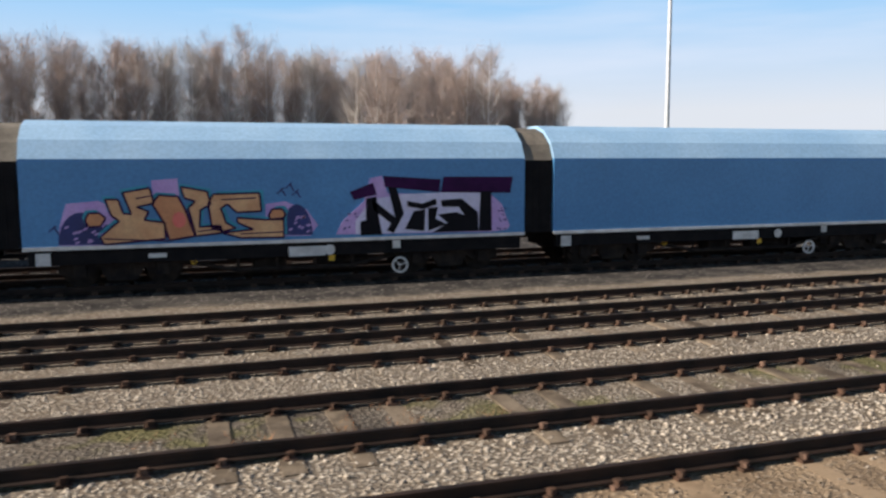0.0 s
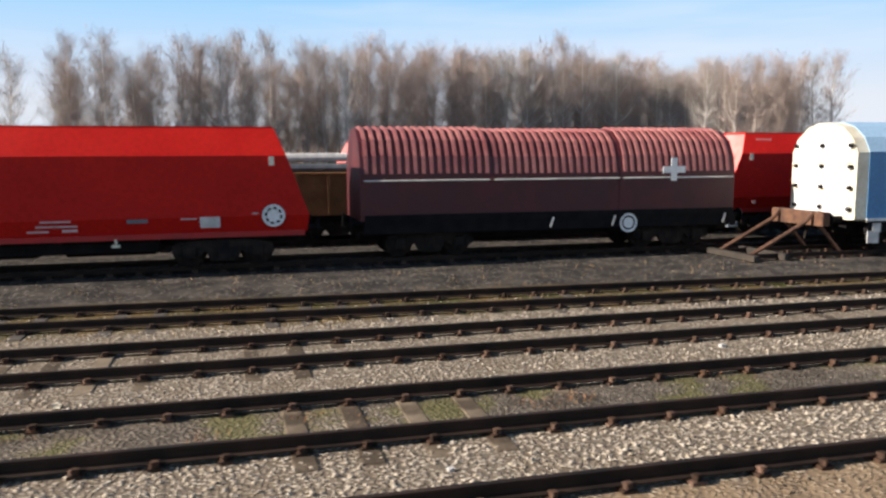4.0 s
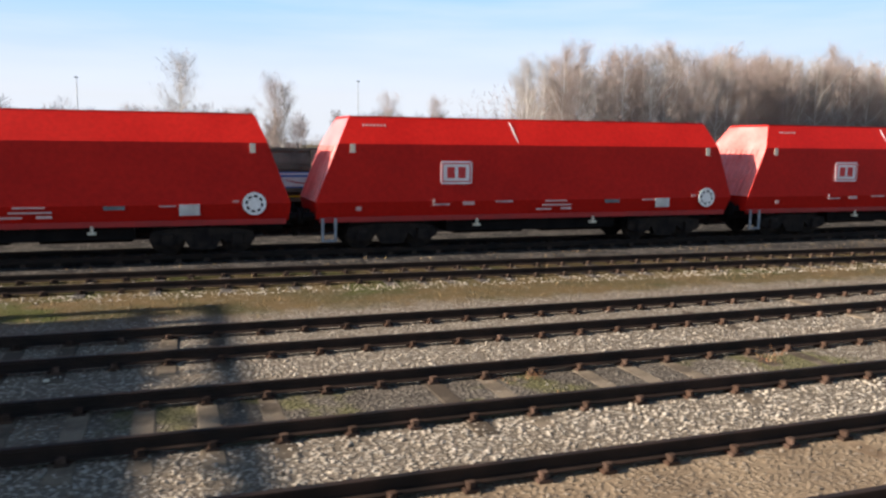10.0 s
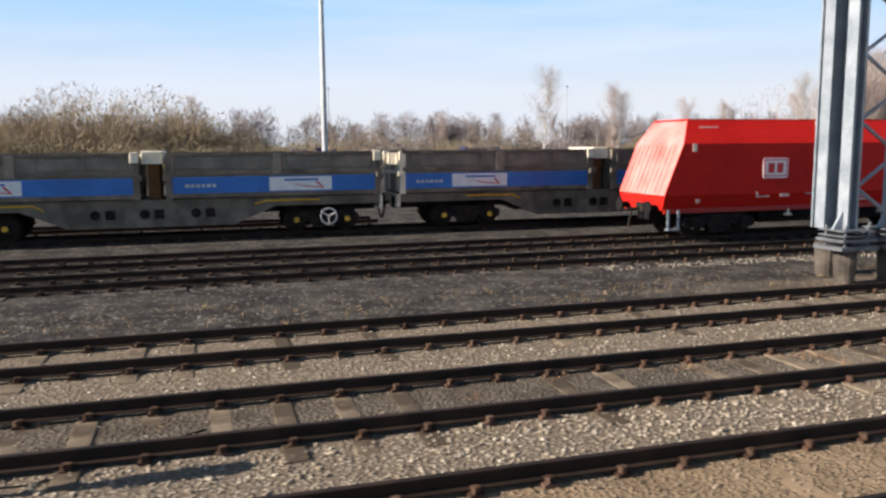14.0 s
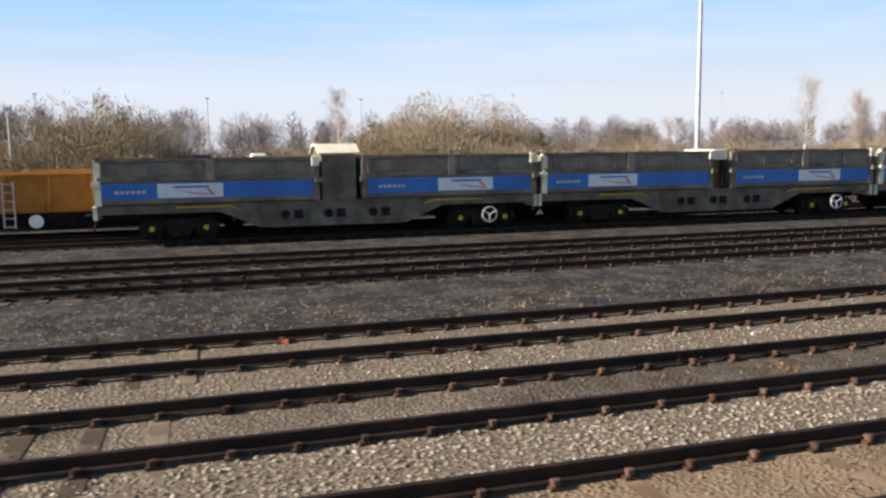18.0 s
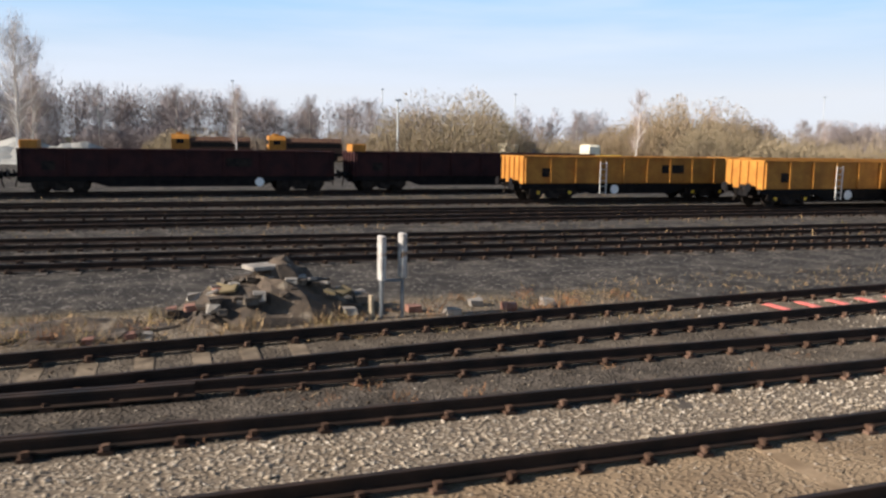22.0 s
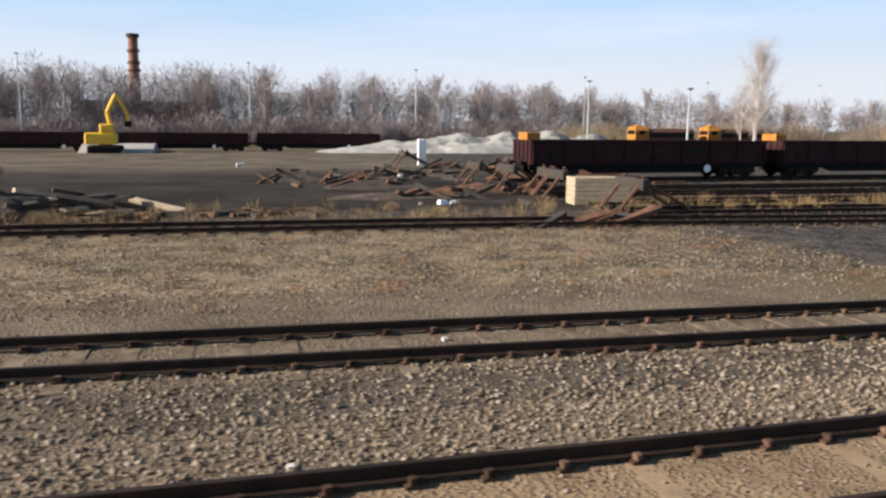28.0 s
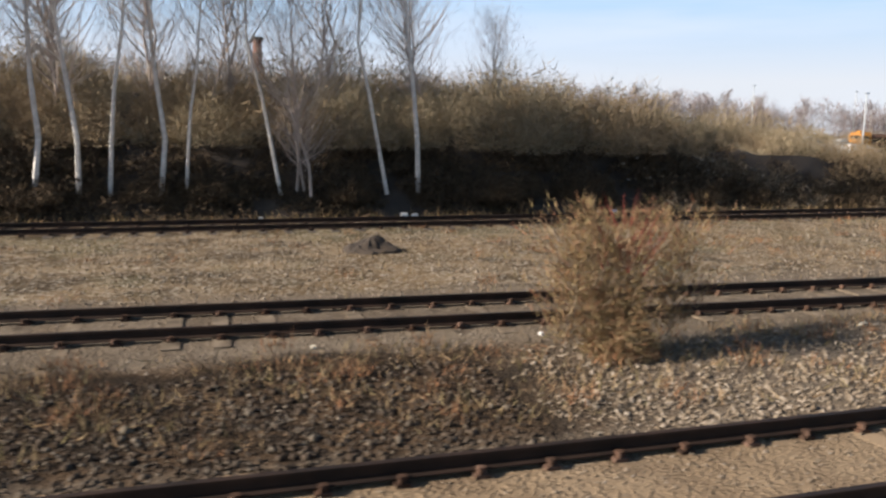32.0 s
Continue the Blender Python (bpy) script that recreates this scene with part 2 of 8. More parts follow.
    bu = n.new("ShaderNodeBump")
    bu.inputs["Strength"].default_value, bu.inputs["Distance"].default_value = 0.8, 0.04
    l.new(math_("ADD", math_("MULTIPLY", gaps, 0.8), noise_at(6, 5)), bu.inputs["Height"])
    l.new(bu.outputs[0], p.inputs["Normal"])
    return m


GROUND = ground_material()
RAIL = surface("rail_steel", (0.015, 0.011, 0.009), (0.040, 0.024, 0.017), 0.65, 0.2, 2, 30, 0.1, spec=0.2)
SLEEPER = surface("weathered_timber", (0.070, 0.052, 0.036), (0.20, 0.155, 0.108), 0.9, 0, 3, 26, 0.5, island=True, spec=0.15)
SLEEPER_TAN = surface("stained_concrete", (0.15, 0.10, 0.06), (0.28, 0.20, 0.125), 0.9, 0, 3, 30, 0.4, island=True, spec=0.15)
CHAIR = islands("rusty_chair_iron", [(0.03, 0.019, 0.014), (0.085, 0.048, 0.032), (0.05, 0.031, 0.022), (0.15, 0.092, 0.066)], 0.85)
STONE = islands("ballast_stone", [(0.325, 0.272, 0.210), (0.415, 0.357, 0.284), (0.365, 0.307, 0.239), (0.450, 0.394, 0.321), (0.385, 0.322, 0.246), (0.430, 0.378, 0.311), (0.345, 0.287, 0.219), (0.490, 0.440, 0.370)], 0.9)
STONE_WHITE = islands("chalky_fresh_stone", [(0.36, 0.32, 0.27), (0.56, 0.52, 0.46), (0.46, 0.42, 0.36), (0.64, 0.61, 0.55), (0.42, 0.37, 0.31)], 0.9)
STONE_BROWN = islands("muddy_ballast_stone", [(0.103, 0.077, 0.053), (0.231, 0.184, 0.132), (0.154, 0.115, 0.078), (0.308, 0.257, 0.201), (0.188, 0.146, 0.103)], 0.9)
STONE_MID = islands("grimy_ballast_stone", [(0.198, 0.160, 0.117), (0.333, 0.279, 0.216), (0.252, 0.205, 0.151), (0.396, 0.340, 0.270), (0.297, 0.241, 0.178), (0.486, 0.432, 0.356)], 0.9)
# Dirty stones, made darker to carry that same out-of-view shadow in the west.
STONE_DARK = islands("dirty_shaded_ballast_stone", [(0.028, 0.021, 0.016), (0.077, 0.057, 0.041), (0.050, 0.037, 0.027), (0.143, 0.118, 0.090)], 0.9)
SLEEPER_DARK = surface("oily_dark_timber", (0.04, 0.032, 0.025), (0.09, 0.07, 0.052), 0.9, 0, 3, 26, 0.3)
CHAIR_DARK = islands("dark_chair_iron", [(0.03, 0.02, 0.015), (0.08, 0.05, 0.035), (0.05, 0.035, 0.025)], 0.85)
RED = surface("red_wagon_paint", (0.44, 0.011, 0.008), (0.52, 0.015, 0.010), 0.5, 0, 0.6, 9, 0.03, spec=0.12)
# Lighter copy of the red: sun glare on the hopper ends is painted in.
RED_SUNLIT_END = surface("sunlit_red_end_paint", (0.70, 0.14, 0.115), (0.82, 0.27, 0.24), 0.32, 0, 1.2, 12, 0.03)
RED_DIRTY = surface("grimy_red_paint", (0.30, 0.012, 0.010), (0.44, 0.012, 0.010), 0.5, 0, 1.6, 14, 0.05, c=(0.12, 0.02, 0.015))
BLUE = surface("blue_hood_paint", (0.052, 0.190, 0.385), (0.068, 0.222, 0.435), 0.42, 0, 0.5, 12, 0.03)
BLUE_LID = surface("pale_blue_roof", (0.25, 0.40, 0.55), (0.31, 0.46, 0.60), 0.5, 0, 0.6, 12, 0.03)
MAROON = surface("maroon_wagon_paint", (0.048, 0.006, 0.009), (0.082, 0.010, 0.012), 0.5, 0, 1.2, 15, 0.05)
MAROON_RIB = surface("pale_maroon_rib", (0.26, 0.075, 0.072), (0.38, 0.15, 0.135), 0.6, 0, 1.2, 15, 0.05)
BLACK = surface("grimy_underframe_black", (0.005, 0.005, 0.006), (0.014, 0.012, 0.012), 0.75, 0, 3, 20, 0.2, spec=0.12)
BRAKE = surface("brake_dust_brown", (0.011, 0.009, 0.009), (0.032, 0.025, 0.020), 0.85, 0, 4, 20, 0.2, spec=0.12)
CREAM = surface("dirty_cream_paint", (0.62, 0.55, 0.40), (0.74, 0.68, 0.54), 0.6, 0, 2, 12, 0.05, c=(0.40, 0.30, 0.18))
WHITE = surface("white_paint", (0.72, 0.72, 0.70), (0.82, 0.82, 0.80), 0.5, 0, 3, 20, 0.05)
FADED = surface("faded_lettering_paint", (0.42, 0.24, 0.23), (0.56, 0.40, 0.38), 0.6, 0, 3, 20, 0.05)
WHITE_DIRTY = surface("grubby_white_paint", (0.45, 0.43, 0.40), (0.66, 0.64, 0.60), 0.6, 0, 3, 20, 0.05)
GREYBOX = surface("grey_ballast_wagon_paint", (0.145, 0.126, 0.098), (0.270, 0.232, 0.180), 0.7, 0, 1.4, 12, 0.12, c=(0.16, 0.10, 0.06))
GREYFRAME = surface("dusty_grey_underframe", (0.10, 0.085, 0.068), (0.20, 0.172, 0.135), 0.8, 0, 1.8, 14, 0.12, c=(0.15, 0.09, 0.05), spec=0.2)
BAND = surface("blue_band_paint", (0.02, 0.13, 0.42), (0.035, 0.18, 0.52), 0.5, 0, 1, 14, 0.05)
ORANGE = surface("yellow_ochre_wagon_paint", (0.29, 0.118, 0.022), (0.42, 0.185, 0.035), 0.65, 0, 1.5, 12, 0.1, c=(0.20, 0.09, 0.03), spec=0.2)
ORANGE_RUST = surface("rusty_wagon_floor", (0.22, 0.09, 0.03), (0.34, 0.16, 0.06), 0.85, 0, 2, 14, 0.2)
DARKWAG = surface("dark_maroon_wagon_paint", (0.020, 0.008, 0.009), (0.042, 0.014, 0.013), 0.7, 0, 1.5, 14, 0.1, c=(0.08, 0.045, 0.035), spec=0.15)
BROWNWAG = surface("rust_brown_wagon_paint", (0.16, 0.075, 0.03), (0.25, 0.12, 0.05), 0.75, 0, 1.5, 14, 0.12, c=(0.10, 0.06, 0.035), spec=0.2)
YELLOW = surface("yellow_paint", (0.62, 0.36, 0.02), (0.74, 0.46, 0.03), 0.5, 0, 2, 20, 0.05)
STEEL = surface("galvanised_grey_steel", (0.20, 0.23, 0.26), (0.31, 0.34, 0.37), 0.5, 0.25, 2, 20, 0.06)
PALE_STEEL = surface("pale_mast_steel", (0.36, 0.38, 0.39), (0.48, 0.50, 0.51), 0.5, 0.2, 2, 20, 0.05)
PALE_P = surface("pale_spray_paint", (0.56, 0.52, 0.66), (0.66, 0.63, 0.74), 0.6, 0, 2, 20, 0.02, spec=0.15)
STEEL_DARK = surface("dark_grid_steel", (0.10, 0.11, 0.12), (0.17, 0.18, 0.19), 0.55, 0.4, 3, 30, 0.1)
CONCRETE = surface("stained_concrete_foot", (0.15, 0.13, 0.11), (0.30, 0.27, 0.23), 0.9, 0, 3, 20, 0.3)
CONCRETE_DARK = surface("oily_concrete_foot", (0.05, 0.042, 0.035), (0.12, 0.10, 0.082), 0.9, 0, 3, 20, 0.3, spec=0.15)
RUST = surface("rusty_iron", (0.065, 0.03, 0.018), (0.145, 0.07, 0.038), 0.85, 0.1, 4, 25, 0.25)
RUSTWHITE = surface("peeling_white_paint", (0.40, 0.30, 0.21), (0.62, 0.57, 0.49), 0.7, 0, 4.2, 22, 0.15, c=(0.24, 0.085, 0.035), worn=0.60, streak=0.45)
WORN_BOX = surface("weathered_grey_box_paint", (0.24, 0.22, 0.20), (0.42, 0.40, 0.37), 0.7, 0, 5, 25, 0.1, c=(0.20, 0.13, 0.08), worn=0.66)
RUSTTAN = surface("rust_bleached_tan_paint", (0.42, 0.29, 0.17), (0.58, 0.44, 0.29), 0.75, 0, 5, 25, 0.15, c=(0.26, 0.11, 0.045), worn=0.62, streak=0.3)
RUSTGREY = surface("flaking_grey_paint", (0.16, 0.17, 0.18), (0.30, 0.31, 0.32), 0.75, 0, 6, 25, 0.2, c=(0.13, 0.07, 0.04), worn=0.6, streak=0.35)
BARK = surface("grey_brown_bark", (0.30, 0.24, 0.20), (0.44, 0.36, 0.31), 0.9, 0, 2, 12, 0.3)
BIRCH = surface("white_birch_bark", (0.50, 0.45, 0.40), (0.68, 0.63, 0.57), 0.8, 0, 2.5, 10, 0.2, c=(0.10, 0.08, 0.07), streak=3)
TWIG = islands("red_brown_twigs", [(0.235, 0.170, 0.142), (0.375, 0.292, 0.255), (0.295, 0.224, 0.192), (0.435, 0.355, 0.318)])
# Far twigs take a mauve-grey cast: distance haze is put into the colour.
TWIG_FAR = islands("haze_tinted_far_twigs", [(0.149, 0.121, 0.117), (0.249, 0.210, 0.204), (0.199, 0.164, 0.157), (0.289, 0.249, 0.243)])
TWIG_GREY = islands("grey_brown_twigs", [(0.25, 0.21, 0.185), (0.36, 0.315, 0.285), (0.30, 0.26, 0.23), (0.42, 0.38, 0.35)])
TWIG_TAN = islands("tan_scrub_twigs", [(0.26, 0.190, 0.118), (0.36, 0.275, 0.178), (0.30, 0.225, 0.145), (0.25, 0.195, 0.118)])
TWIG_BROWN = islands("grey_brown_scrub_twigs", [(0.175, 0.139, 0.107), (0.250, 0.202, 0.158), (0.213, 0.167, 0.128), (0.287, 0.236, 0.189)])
TWIG_STRAW = islands("straw_tan_twigs", [(0.186, 0.128, 0.074), (0.287, 0.213, 0.132), (0.232, 0.167, 0.097), (0.333, 0.260, 0.174)])
TWIG_BUSH = islands("olive_brown_bush_twigs", [(0.13, 0.085, 0.045), (0.23, 0.17, 0.09), (0.16, 0.12, 0.055), (0.20, 0.09, 0.05), (0.27, 0.20, 0.12)])
TWIG_OLIVE = islands("olive_scrub_twigs", [(0.178, 0.139, 0.086), (0.299, 0.239, 0.155), (0.234, 0.183, 0.112), (0.355, 0.286, 0.196)])
SCRUBSTEM = islands("scrub_stems", [(0.10, 0.075, 0.055), (0.17, 0.13, 0.095), (0.23, 0.185, 0.14)])
# Brambles in two tones: dark for the bank's shaded face, tan where sunlit.
BRAMBLE = islands("shade_dark_bramble_stems", [(0.035, 0.025, 0.018), (0.09, 0.065, 0.04), (0.06, 0.045, 0.028), (0.12, 0.08, 0.05)])
BRAMBLE_TAN = islands("sunlit_brown_bramble_stems", [(0.072, 0.052, 0.034), (0.192, 0.144, 0.096), (0.120, 0.088, 0.056), (0.304, 0.248, 0.184)])
GRASS = islands("dead_grass_blades", [(0.26, 0.17, 0.085), (0.40, 0.28, 0.15), (0.17, 0.10, 0.05), (0.16, 0.13, 0.055), (0.12, 0.075, 0.04)])
GRASS_BROWN = islands("brown_dead_grass", [(0.15, 0.095, 0.05), (0.26, 0.175, 0.10), (0.10, 0.065, 0.035), (0.12, 0.10, 0.045), (0.33, 0.24, 0.14)])
WEED = islands("rust_brown_weeds", [(0.16, 0.07, 0.035), (0.26, 0.13, 0.065), (0.11, 0.055, 0.03), (0.30, 0.20, 0.11)])
WOOD = surface("grey_cut_timber", (0.30, 0.23, 0.15), (0.44, 0.35, 0.24), 0.85, 0, 3, 18, 0.25, streak=4)
WOOD_OLD = surface("old_dark_boards", (0.11, 0.085, 0.045), (0.21, 0.165, 0.10), 0.9, 0, 3, 18, 0.3, streak=4, spec=0.15)
CREOSOTE = surface("black_creosoted_timber", (0.02, 0.016, 0.012), (0.05, 0.038, 0.028), 0.85, 0, 3, 18, 0.3)
BRICK = surface("weathered_red_brick", (0.17, 0.075, 0.05), (0.27, 0.13, 0.09), 0.9, 0, 0.8, 10, 0.3)
HEAPSOIL = surface("brown_heap_soil", (0.036, 0.026, 0.018), (0.082, 0.058, 0.039), 0.95, 0, 2.5, 14, 0.8, c=(0.20, 0.16, 0.115), worn=0.68)
# Dark soil, taken down further to carry the shade on the bank's face.
SOILDARK = surface("shade_dark_soil", (0.026, 0.018, 0.012), (0.056, 0.039, 0.026), 0.95, 0, 0.8, 6, 0.6)
AGGREGATE = surface("pale_stone_heap", (0.27, 0.26, 0.235), (0.38, 0.37, 0.34), 0.95, 0, 0.7, 9, 0.5, spec=0.1)
GREEN_P = surface("green_spray_paint", (0.012, 0.30, 0.16), (0.02, 0.38, 0.21), 0.5, 0, 2, 20, 0.02)
PINK_P = surface("pink_beige_spray_paint", (0.55, 0.30, 0.30), (0.64, 0.38, 0.36), 0.5, 0, 2, 20, 0.02)
TAN_P = surface("orange_tan_spray_paint", (0.55, 0.27, 0.12), (0.66, 0.38, 0.18), 0.5, 0, 2, 20, 0.02)
TAN_DEEP = surface("deep_orange_spray_paint", (0.50, 0.20, 0.08), (0.58, 0.26, 0.11), 0.5, 0, 2, 20, 0.02)
LILAC_P = surface("lilac_spray_paint", (0.40, 0.25, 0.52), (0.50, 0.34, 0.60), 0.5, 0, 2, 20, 0.02)
PURPLE_P = surface("dark_purple_spray_paint", (0.026, 0.006, 0.036), (0.042, 0.010, 0.055), 0.7, 0, 2, 20, 0.02, spec=0.1)
NAVY_P = surface("navy_spray_paint", (0.01, 0.015, 0.09), (0.02, 0.03, 0.15), 0.5, 0, 2, 20, 0.02)
INK_P = surface("black_spray_paint", (0.005, 0.005, 0.007), (0.010, 0.009, 0.012), 0.7, 0, 2, 20, 0.02, spec=0.1)
CYAN_P = surface("turquoise_spray_paint", (0.02, 0.22, 0.30), (0.03, 0.30, 0.38), 0.5, 0, 2, 20, 0.02)
SIGNRED = surface("sign_red", (0.50, 0.02, 0.02), (0.58, 0.03, 0.03), 0.5, 0, 2, 20, 0.02)
REDPAINT = surface("faded_red_marking_paint", (0.62, 0.12, 0.09), (0.72, 0.20, 0.16), 0.7, 0, 4, 30, 0.1)
PAVEMARK = surface("chalk_white_marking_paint", (0.70, 0.68, 0.60), (0.80, 0.78, 0.72), 0.7, 0, 4, 30, 0.1)


# ---------------------------------------------------------------- mesh tools
class Mesh:
    """Collects vertices and faces of one part."""

    def __init__(self):
        self.v, self.f = [], []

    def add(self, vs, fs):
        o = len(self.v)
        self.v.extend(vs)
        self.f.extend([tuple(i + o for i in f) for f in fs])
        return self

    def box(self, x0, x1, y0, y1, z0, z1):
        return self.add([(x, y, z) for x in (x0, x1) for y in (y0, y1) for z in (z0, z1)],
                        [(0, 1, 3, 2), (4, 6, 7, 5), (0, 4, 5, 1), (2, 3, 7, 6), (0, 2, 6, 4), (1, 5, 7, 3)])

    def cbox(self, x0, x1, y0, y1, z0, z1, c=0.03):
        """A box with chamfered upright and top edges."""
        ring = [(x0 + c, y0), (x1 - c, y0), (x1, y0 + c), (x1, y1 - c), (x1 - c, y1), (x0 + c, y1), (x0, y1 - c), (x0, y0 + c)]
        cx, cy = (x0 + x1) / 2, (y0 + y1) / 2
        sx, sy = 1 - 2 * c / max(x1 - x0, 1e-6), 1 - 2 * c / max(y1 - y0, 1e-6)
        top = [(cx + (x - cx) * sx, cy + (y - cy) * sy) for x, y in ring]
        vs = [(x, y, z0) for x, y in ring] + [(x, y, z1 - c) for x, y in ring] + [(x, y, z1) for x, y in top]
        fs = [tuple(range(7, -1, -1)), tuple(range(16, 24))]
        for k in (0, 8):
            fs += [(k + i, k + (i + 1) % 8, k + 8 + (i + 1) % 8, k + 8 + i) for i in range(8)]
        return self.add(vs, fs)

    def prism(self, prof, x0, x1, axis="x", k0=1.0, k1=1.0, d0=0.0):
        """A profile of (across, up) drawn out along an axis."""
        n = len(prof)
        vs = []
        for x, k in ((x0, k0), (x1, k1)):
            vs += [(x, a * k, z) if axis == "x" else (a * k, x, z) for a, z in prof]
        fs = [tuple(range(n - 1, -1, -1)), tuple(range(n, 2 * n))]
        fs += [(i, (i + 1) % n, n + (i + 1) % n, n + i) for i in range(n)]
        return self.add(vs, fs)

    def tube(self, p, q, r, r2=None, n=8, cap=True):
        p, q = Vector(p), Vector(q)
        r2 = r if r2 is None else r2
        d = (q - p).normalized()
        a = d.orthogonal().normalized()
        b = d.cross(a)
        vs = []
        for c, rr in ((p, r), (q, r2)):
            vs += [tuple(c + (a * math.cos(2 * math.pi * i / n) + b * math.sin(2 * math.pi * i / n)) * rr) for i in range(n)]
        fs = [(i, (i + 1) % n, n + (i + 1) % n, n + i) for i in range(n)]
        if cap:
            fs += [tuple(range(n - 1, -1, -1)), tuple(range(n, 2 * n))]
        return self.add(vs, fs)

    def path(self, pts, r, n=6):
        for p, q in zip(pts, pts[1:]):
            self.tube(p, q, r, n=n)
        return self

    def plate(self, pts, y, t=0.006):
        """A flat outline of (x, z) on a wall that faces -y."""
        n = len(pts)
        vs = [(x, y - t, z) for x, z in pts] + [(x, y + t, z) for x, z in pts]
        fs = [tuple(range(n)), tuple(range(2 * n - 1, n - 1, -1))] + [((i + 1) % n, i, n + i, n + (i + 1) % n) for i in range(n)]
        return self.add(vs, fs)

    def disc(self, x, z, r, y, t=0.006, n=20, r_in=0.0):
        if not r_in:
            return self.plate([(x + r * math.cos(2 * math.pi * i / n), z + r * math.sin(2 * math.pi * i / n)) for i in range(n)], y, t)
        vs, fs = [], []
        for yy in (y - t, y + t):
            for rr in (r, r_in):
                vs += [(x + rr * math.cos(2 * math.pi * i / n), yy, z + rr * math.sin(2 * math.pi * i / n)) for i in range(n)]
        for i in range(n):
            j = (i + 1) % n
            fs += [(i, j, n + j, n + i), (2 * n + i, 3 * n + i, 3 * n + j, 2 * n + j), (i, 2 * n + i, 2 * n + j, j), (n + i, n + j, 3 * n + j, 3 * n + i)]
        return self.add(vs, fs)

    def data(self, name, mat):
        me = bpy.data.meshes.new(name)
        me.from_pydata(self.v, [], self.f)
        me.materials.append(mat)
        return me


def part(name, mesh, mat, parent, label=""):
    ob = new(name, mesh.data(name, mat) if isinstance(mesh, Mesh) else mesh)
    ob.parent = parent
    return tagged(ob, label)


def loose_parts(name, mesh, mat, parent, label=""):
    """Every loose piece of a mesh becomes a part of its own."""
    root = list(range(len(mesh.v)))

    def find(i):
        while root[i] != i:
            root[i] = root[root[i]]
            i = root[i]
        return i
    for f in mesh.f:
        for i in f[1:]:
            root[find(i)] = find(f[0])
    sets = {}
    for f in mesh.f:
        sets.setdefault(find(f[0]), []).append(f)
    for fs in sets.values():
        used = sorted({i for f in fs for i in f})
        at = {v: k for k, v in enumerate(used)}
        m = Mesh()
        m.v, m.f = [mesh.v[i] for i in used], [tuple(at[i] for i in f) for f in fs]
        ob = part(name, m, mat, parent, label)
    return ob


def thing(name, label, category, group="", kind="", at=(0, 0, 0), turn=0.0):
    ob = new(name)
    ob.empty_display_size = 0.2
    ob.matrix_basis = pose(*at, 0, 0, turn)
    return tagged(ob, label, category, group, kind)


def single(name, mesh, mat, label, category, group="", kind="", at=(0, 0, 0), turn=0.0):
    ob = new(name, mesh.data(name, mat) if isinstance(mesh, Mesh) else mesh)
    ob.matrix_basis = pose(*at, 0, 0, turn)
    return tagged(ob, label, category, group, kind)


def bulk(name, verts, tris, mat):
    """A mesh from arrays: verts (n, 3), tris (m, 3)."""
    me = bpy.data.meshes.new(name)
    me.vertices.add(len(verts))
    me.vertices.foreach_set("co", np.asarray(verts, dtype=np.float32).ravel())
    k = len(tris)
    me.loops.add(3 * k)
    me.loops.foreach_set("vertex_index", np.asarray(tris, dtype=np.int32).ravel())
    me.polygons.add(k)
    me.polygons.foreach_set("loop_start", np.arange(0, 3 * k, 3, dtype=np.int32))
    me.update(calc_edges=True)
    me.materials.append(mat)
    return me

# ---------------------------------------------------------------- ground and tracks
Z_GROUND = -0.14
gm = Mesh()
gx = [-3000, -900, -420] + [-340 + 10 * i for i in range(43)] + [200, 600, 2500]
gy = [-400, -40, 0, 14, 26, 40, 60, 90, 120, 200, 400, 900, 3500]
gm.v = [(x, y, Z_GROUND) for x in gx for y in gy]
gm.f = [(i * len(gy) + j, (i + 1) * len(gy) + j, (i + 1) * len(gy) + j + 1, i * len(gy) + j + 1) for i in range(len(gx) - 1) for j in range(len(gy) - 1)]
single("ground", gm, GROUND, "pale ballast, dark cinder and dead grass of the yard", "ground", kind="structure")


def along(points):
    """Centre line of a track through (x, y) points, smooth."""
    xs = np.array([p[0] for p in points], float)
    ys = np.array([p[1] for p in points], float)
    order = np.argsort(xs)
    xs, ys = xs[order], ys[order]

    def at(x):
        k = np.array([-6, -3, 0, 3, 6.0])
        return float(np.mean(np.interp(x + k, xs, ys)))
    return at


